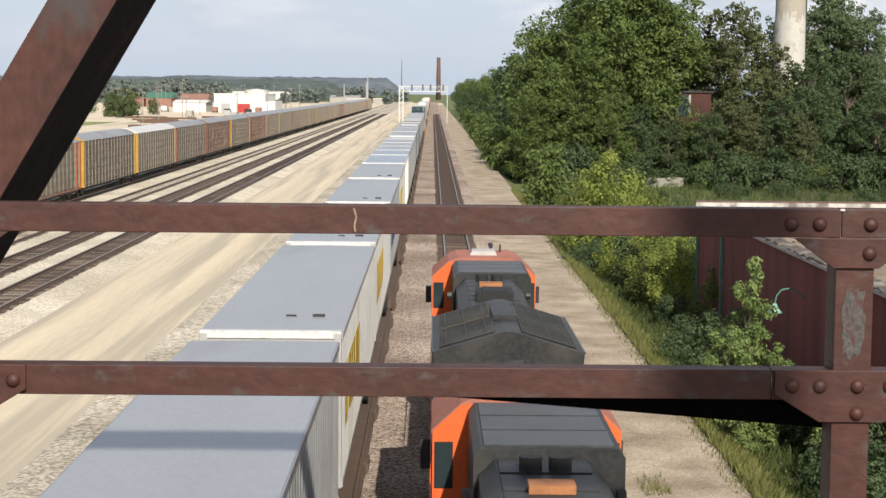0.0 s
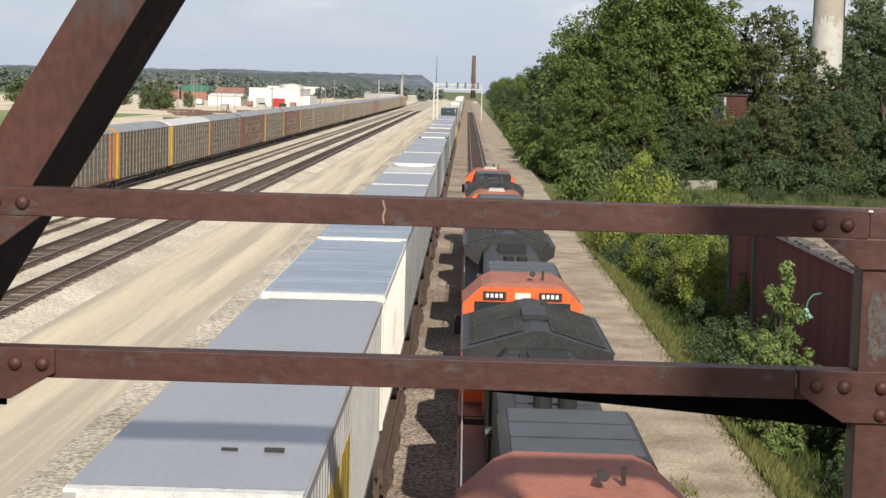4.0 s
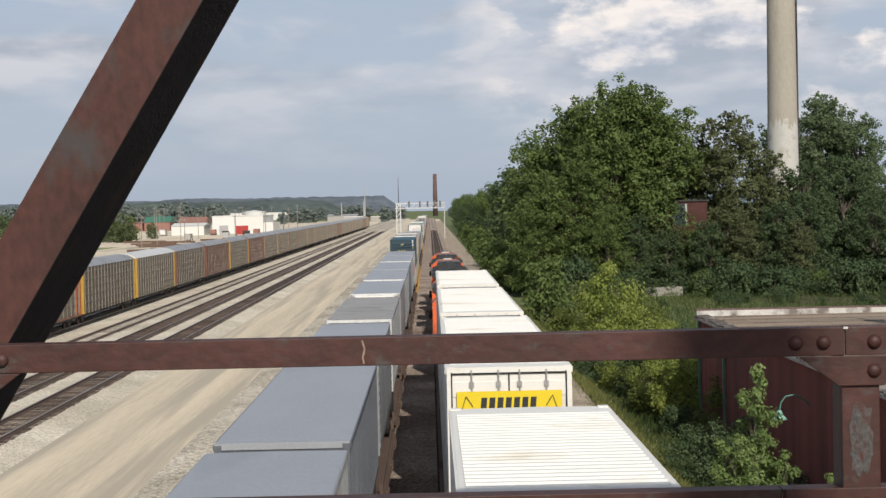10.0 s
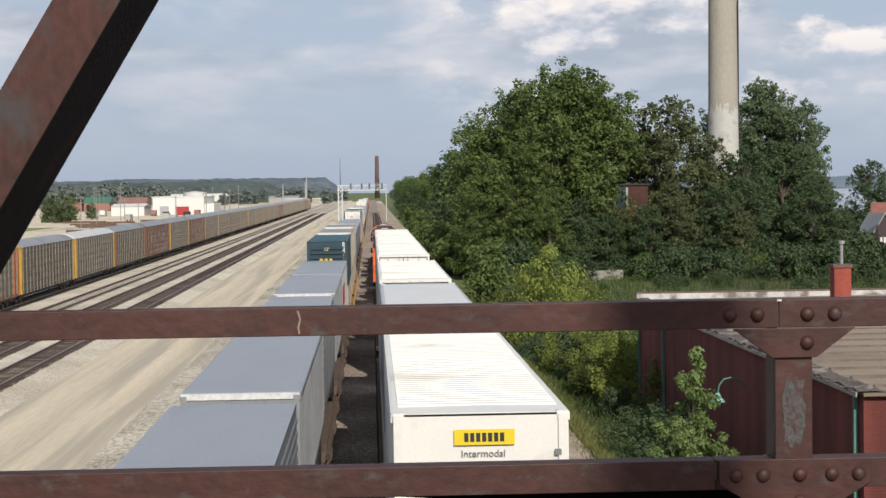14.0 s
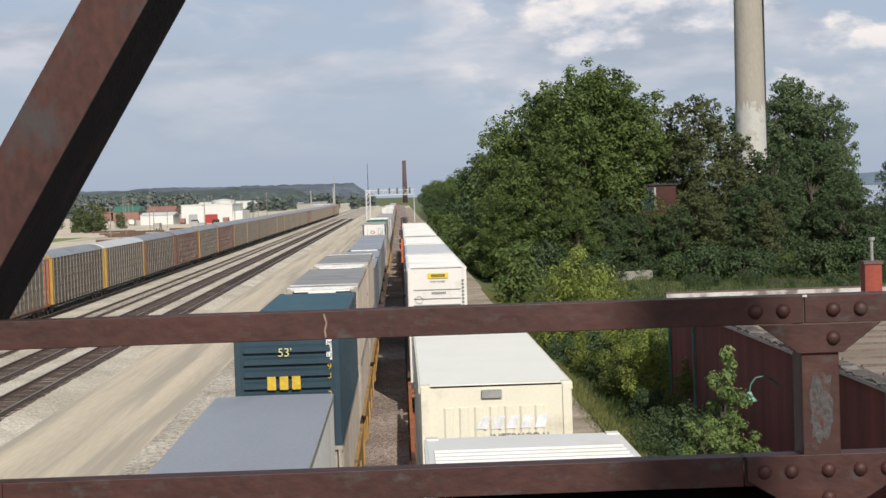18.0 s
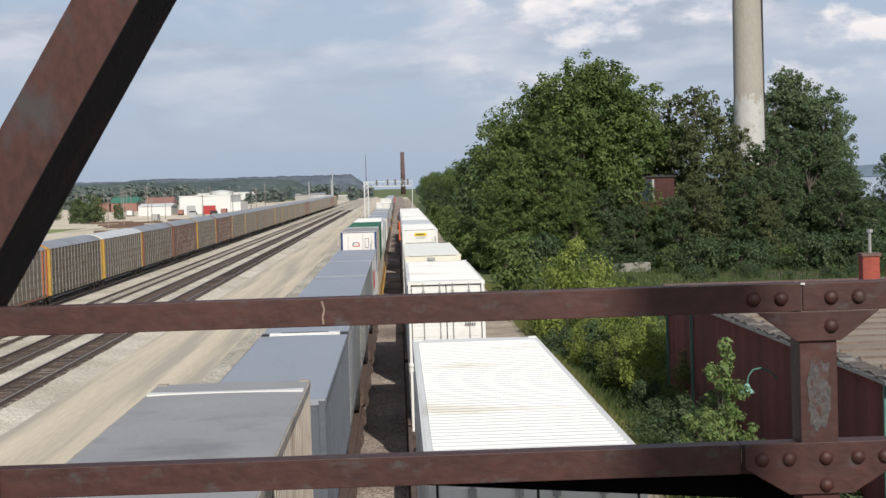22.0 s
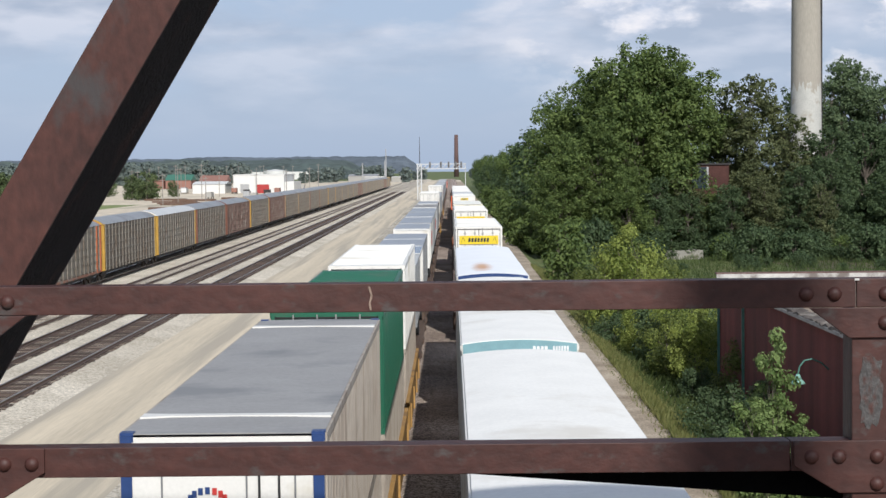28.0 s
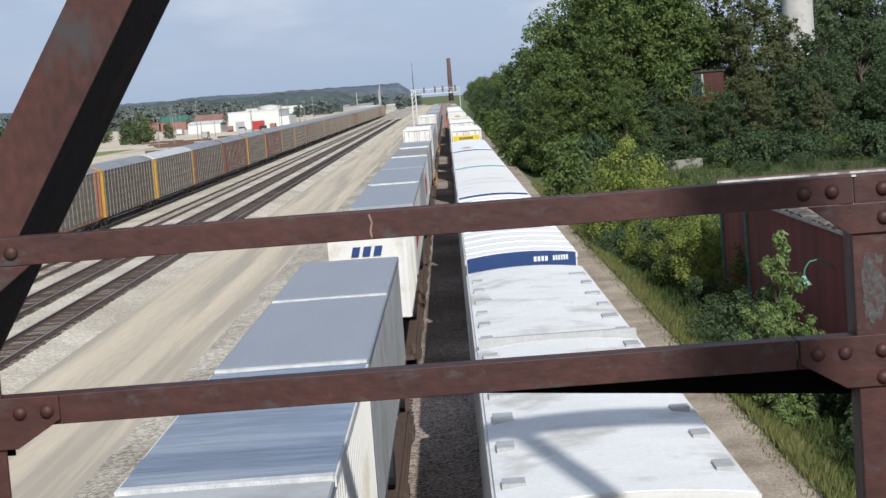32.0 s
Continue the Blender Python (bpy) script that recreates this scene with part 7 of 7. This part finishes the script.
stack2 = thing("brick_smokestack", "slender dark brick smokestack far down the line", "smokestack", at=(6.6, 1900, -0.5))
part("shaft", MB().tube((0, 0, 0), (0, 0, 47.5), 2.9, 2.1, 20), mat("dark_stack_brick", (0.102, 0.062, 0.055), 0.9, 0, 0.15, 0.2, 2), stack2, smooth=True)
mast = thing("radio_mast", "thin lattice radio mast on the bluff", "mast", at=(-66, 3600, 20))
part("mast_body", MB().tube((0, 0, 0), (0, 0, 57), 1.2, 0.5, 4), steel_dark, mast)
pole_m = mat("grey_pole", (0.219, 0.197, 0.175), 0.9, 0, 0.2, 2, 20)
rnd = random.Random(3)
for k in range(34):
    y = rnd.uniform(480, 1100)
    x = -y * rnd.uniform(0.075, 0.19)
    p = thing("utility_pole", "thin grey utility pole in the yard", "pole", "yard poles", at=(x, y, -0.45))
    hgt = rnd.uniform(8, 13)
    part("shaft", MB().tube((0, 0, 0), (0, 0, hgt), 0.15, 0.1, 6), pole_m, p)
    part("crossarm", MB().box(-0.9, 0.9, -0.06, 0.06, hgt - 0.7, hgt - 0.55), pole_m, p)
for k in range(9):                                          # rows of stacked ties and rail in the yard
    y = 430 + k * 20 + rnd.uniform(-8, 8)
    x = -y * rnd.uniform(0.12, 0.19)
    part("timber_bank", MB().box(x - 7, x + 7, y - 1.5, y + 1.5, -0.45, rnd.uniform(0.0, 0.25)), rail_m)
    tagged(scene.collection.objects[-1], "long dark bank of old timber and rail", "bank", "yard banks")


def make_hills(name, label, x0, x1, y, base, amp, seed, m, step=18, depth=350):
    rnd = random.Random(seed)
    v, f = [], []
    n = int((x1 - x0) / step)
    for i in range(n + 1):
        x = x0 + i * step
        e = min(1, i / 6, (n - i) / 5)
        hgt = base + amp * (noise.noise((x * 0.0016, seed, 0)) + 0.35 * noise.noise((x * 0.009, seed, 2)) + 0.18 * noise.noise((x * 0.05, seed, 5)) + 0.24 * rnd.random())
        hgt = max(2, hgt * (0.25 + 0.75 * max(0, e)))
        v += [(x, y, -3), (x, y + depth * 0.25, hgt * 0.75), (x, y + depth * 0.5, hgt), (x, y + depth, -3)]
        if i:
            k = 4 * i
            f += [(k - 4 + j, k + j, k + j + 1, k - 3 + j) for j in range(3)]
    me = bpy.data.meshes.new(name)
    me.from_pydata(v, [], f)
    me.materials.append(m)
    tagged(new(name, me), label, "hill", kind="structure")


# bluff and far shore: distance haze is mixed into their base colours
hill_far = mat("haze_tinted_wooded_hill", (0.092, 0.110, 0.130), 1.0, 0, 0.35, 0.02, 0.07, 0, (0.066, 0.083, 0.096), 0.45, 0.015)
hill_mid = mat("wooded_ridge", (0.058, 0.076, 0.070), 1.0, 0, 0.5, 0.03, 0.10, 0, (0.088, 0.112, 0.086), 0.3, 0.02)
hill_pale = mat("haze_tinted_shore", (0.124, 0.161, 0.197), 1.0, 0, 0.1, 0.004, 0.03, 0)
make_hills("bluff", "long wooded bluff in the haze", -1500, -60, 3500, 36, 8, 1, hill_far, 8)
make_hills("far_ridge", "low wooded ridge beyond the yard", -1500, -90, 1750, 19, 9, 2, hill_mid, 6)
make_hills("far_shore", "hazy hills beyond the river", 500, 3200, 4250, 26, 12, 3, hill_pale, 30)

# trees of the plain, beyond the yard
# no haze in the air: these leaves carry it as a paler, bluer green
leaf_h = leaf_mat("haze_tinted_leaves", (0.125, 0.155, 0.145), (0.200, 0.235, 0.205))
field_tree = make_tree("field_tree", "rounded green tree at the field's edge", 41, 15, 6.5, leaf_f, 0.48, 13, 0.35, 0.06, 34)
hazy_tree = make_tree("distant_tree", "dull green distant tree with haze tinted leaves", 42, 15, 7.5, leaf_h, 1.1, 5, 0.35, 0.02, 24)
hazy_tree.matrix_basis = pose(-180, 1200, -0.5)
field_tree.matrix_basis = pose(-87, 360, -0.5)
field_tree.scale = (0.62, 0.62, 0.62)
rnd = random.Random(8)
for k in range(150):
    y = rnd.uniform(330, 680)
    x = -(0.225 * y) - rnd.uniform(4, 120) if k % 4 else -(0.165 * y) - rnd.uniform(0, 40)
    if y < 620 and x > -98 or y < 560 and x > -0.5 * y:
        continue
    place(field_tree, x, y, -0.5, rnd.uniform(0, 360), rnd.uniform(0.4, 0.95), rnd.uniform(0.8, 1.1))
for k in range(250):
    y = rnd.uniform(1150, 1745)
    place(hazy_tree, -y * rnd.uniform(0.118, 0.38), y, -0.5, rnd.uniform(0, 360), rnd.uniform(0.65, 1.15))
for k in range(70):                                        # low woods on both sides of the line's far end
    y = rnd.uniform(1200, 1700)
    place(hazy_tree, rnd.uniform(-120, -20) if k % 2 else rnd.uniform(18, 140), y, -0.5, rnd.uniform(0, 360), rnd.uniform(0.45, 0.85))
make_hills("wooded_slope", "wooded slope at the edge of the yard", -460, -222, 560, 17, 4, 4, hill_mid, 6, 220)
for k in range(84):
    x, e = rnd.uniform(-440, -228), rnd.uniform(0.02, 0.5)
    place(field_tree, x, 560 + 220 * e, 15 * min(1, e * 2.4) * min(1, (-x - 205) / 55) - 1.5, rnd.uniform(0, 360), rnd.uniform(0.5, 0.85), rnd.uniform(0.8, 1.1))

# the far bank side: old house in the trees, gabled house, pole, car
hs = thing("brick_house", "old two-storey brick house half hidden by trees", "house")
part("wall", MB().box(28.6, 33.8, 204.5, 210, -1.5, 9.55), mat("old_house_brick", (0.062, 0.026, 0.021), 0.95, 0, 0.3, 1, 8), hs)
part("roof", MB().box(28.4, 34.0, 204.3, 210.2, 9.55, 9.75), steel_dark, hs)
part("window", MB().box(29.3, 31.3, 204.4, 204.5, 6.7, 9.3), mat("cab_glass", (0.015, 0.022, 0.026)), hs)
part("window_board", MB().box(31.06, 31.3, 204.34, 204.4, 6.7, 9.3), roof_grey, hs)
gh = thing("gabled_house", "small dark gabled house by the river", "house", at=(80.2, 260, -1.5))
dk = mat("dark_siding", (0.055, 0.04, 0.04), 0.9, 0, 0.15, 1, 10)
part("wall", MB().prism([(-1.7, 0), (1.7, 0), (1.7, 3.1), (0, 5.9), (-1.7, 3.1)], 0, 8), dk, gh)
part("roof", MB().prism([(-1.95, 2.9), (0, 6.05), (1.95, 2.9), (1.95, 3.1), (0, 6.3), (-1.95, 3.1)], -0.3, 8.3), roof_grey, gh)
for x in (-0.75, -0.2):
    part("window", MB().box(x, x + 0.35, -0.06, 0.0, 0.9, 2.4), shed_white, gh)
make_shed("white_cottage", "small white cottage among trees", 82.3, 88.5, 264, 270, 1.9, shed_white, roof_grey, 1.2)
up = thing("utility_pole", "tall weathered wooden utility pole", "pole", at=(57.8, 172.3, -1.5))
part("shaft", MB().tube((0, 0, 0), (0, 0, 11.6), 0.24, 0.17, 10), mat("weathered_pole", (0.263, 0.241, 0.204), 0.9, 0, 0.2, 2, 20), up)
part("transformer", MB().tube((0.42, 0, 7.3), (0.42, 0, 8.5), 0.26, 0.26, 12), roof_grey, up)
part("wire", MB().tube((0, 0, 11.0), (40, 8, 10.5), 0.015, 0.015, 4).tube((0, 0, 8.9), (40, 8, 8.4), 0.015, 0.015, 4), steel_dark, up)
sn = thing("sign_board", "rusty red sign board on a post", "sign", at=(79.2, 256, -1.5))
part("board", MB().box(-2.4, 0.5, -0.05, 0.05, 6.3, 7.9), mat("faded_red_board", (0.219, 0.088, 0.073), 0.8, 0, 0.2, 1, 10), sn)
part("post", MB().box(0.5, 0.65, -0.08, 0.08, 0, 8.6), steel_dark, sn)
for x, y, s in [(65.4, 192, 0.70), (72.5, 206, 0.7), (80, 205, 0.6), (86, 215, 0.65), (90, 275, 0.7), (84, 282, 0.7)]:
    place(dark, x, y, -1.5, x * 7, s)
tagged(part("bare_earth", MB().box(36, 60, 176, 202, -1.496, -1.475), mat("dark_forest_earth", (0.10, 0.075, 0.052), 0.95, 0, 0.35, 0.4, 6, 0.4, (0.05, 0.055, 0.025), 0.5, 0.3)), "dark bare earth and leaf litter before the wood", "earth", kind="structure")
tagged(part("river_road", MB().box(60, 130, 178, 250, -1.49, -1.46), dirt_path), "pale dusty lot by the river", "lot", kind="structure")

# a heap of cut branches and an old concrete block before the wood
bp = thing("brush_pile", "heap of dry brown cut branches", "brush pile", at=(55.2, 199.5, -1.5))
twig = mat("dry_twigs", (0.124, 0.088, 0.062), 0.95, 0, 0.35, 2, 20)
rnd = random.Random(61)
for k in range(64):
    a = Vector((rnd.uniform(-4.5, 4.5), rnd.uniform(-1.6, 1.6), rnd.uniform(0.0, 0.5)))
    b = a + Vector((rnd.uniform(-2.2, 2.2), rnd.uniform(-1, 1), rnd.uniform(0.3, 2.6)))
    part("branch", MB().tube(a, b, rnd.uniform(0.04, 0.11), 0.02, 5), twig, bp)
cb = thing("concrete_block", "old pale concrete foundation block in the grass", "block", at=(27.3, 197.6, -1.5))
part("block_body", MB().prism([(-2.2, 0), (2.3, 0), (2.2, 1.05), (1.2, 1.2), (-0.4, 1.0), (-2.1, 1.1)], -0.5, 0.5), mat("old_concrete", (0.248, 0.234, 0.204), 0.95, 0, 0.25, 1, 12, 0.3, (0.117, 0.117, 0.073), 0.4, 1.0), cb)


def motions():
    """Both trains: one leaves, slowing a little; the other comes on at an even pace."""
    away = [(0, 0.0), (1.5, 20.1), (3.5, 46.9), (5.5, 72.8), (8, 104.05), (14, 179.05), (20, 254.05), (26, 329.05), (32, 404.05)]
    for ob, train, s, z, dx in MOVERS:
        if train == "R":
            walk(ob, [(t, pose(TRACK_R + dx, s + d, z)) for t, d in away])
        else:
            walk(ob, [(t, pose(TRACK_L + dx, s - 16.9 * t, z)) for t in (0, 8, 16, 24, 32)])


motions()
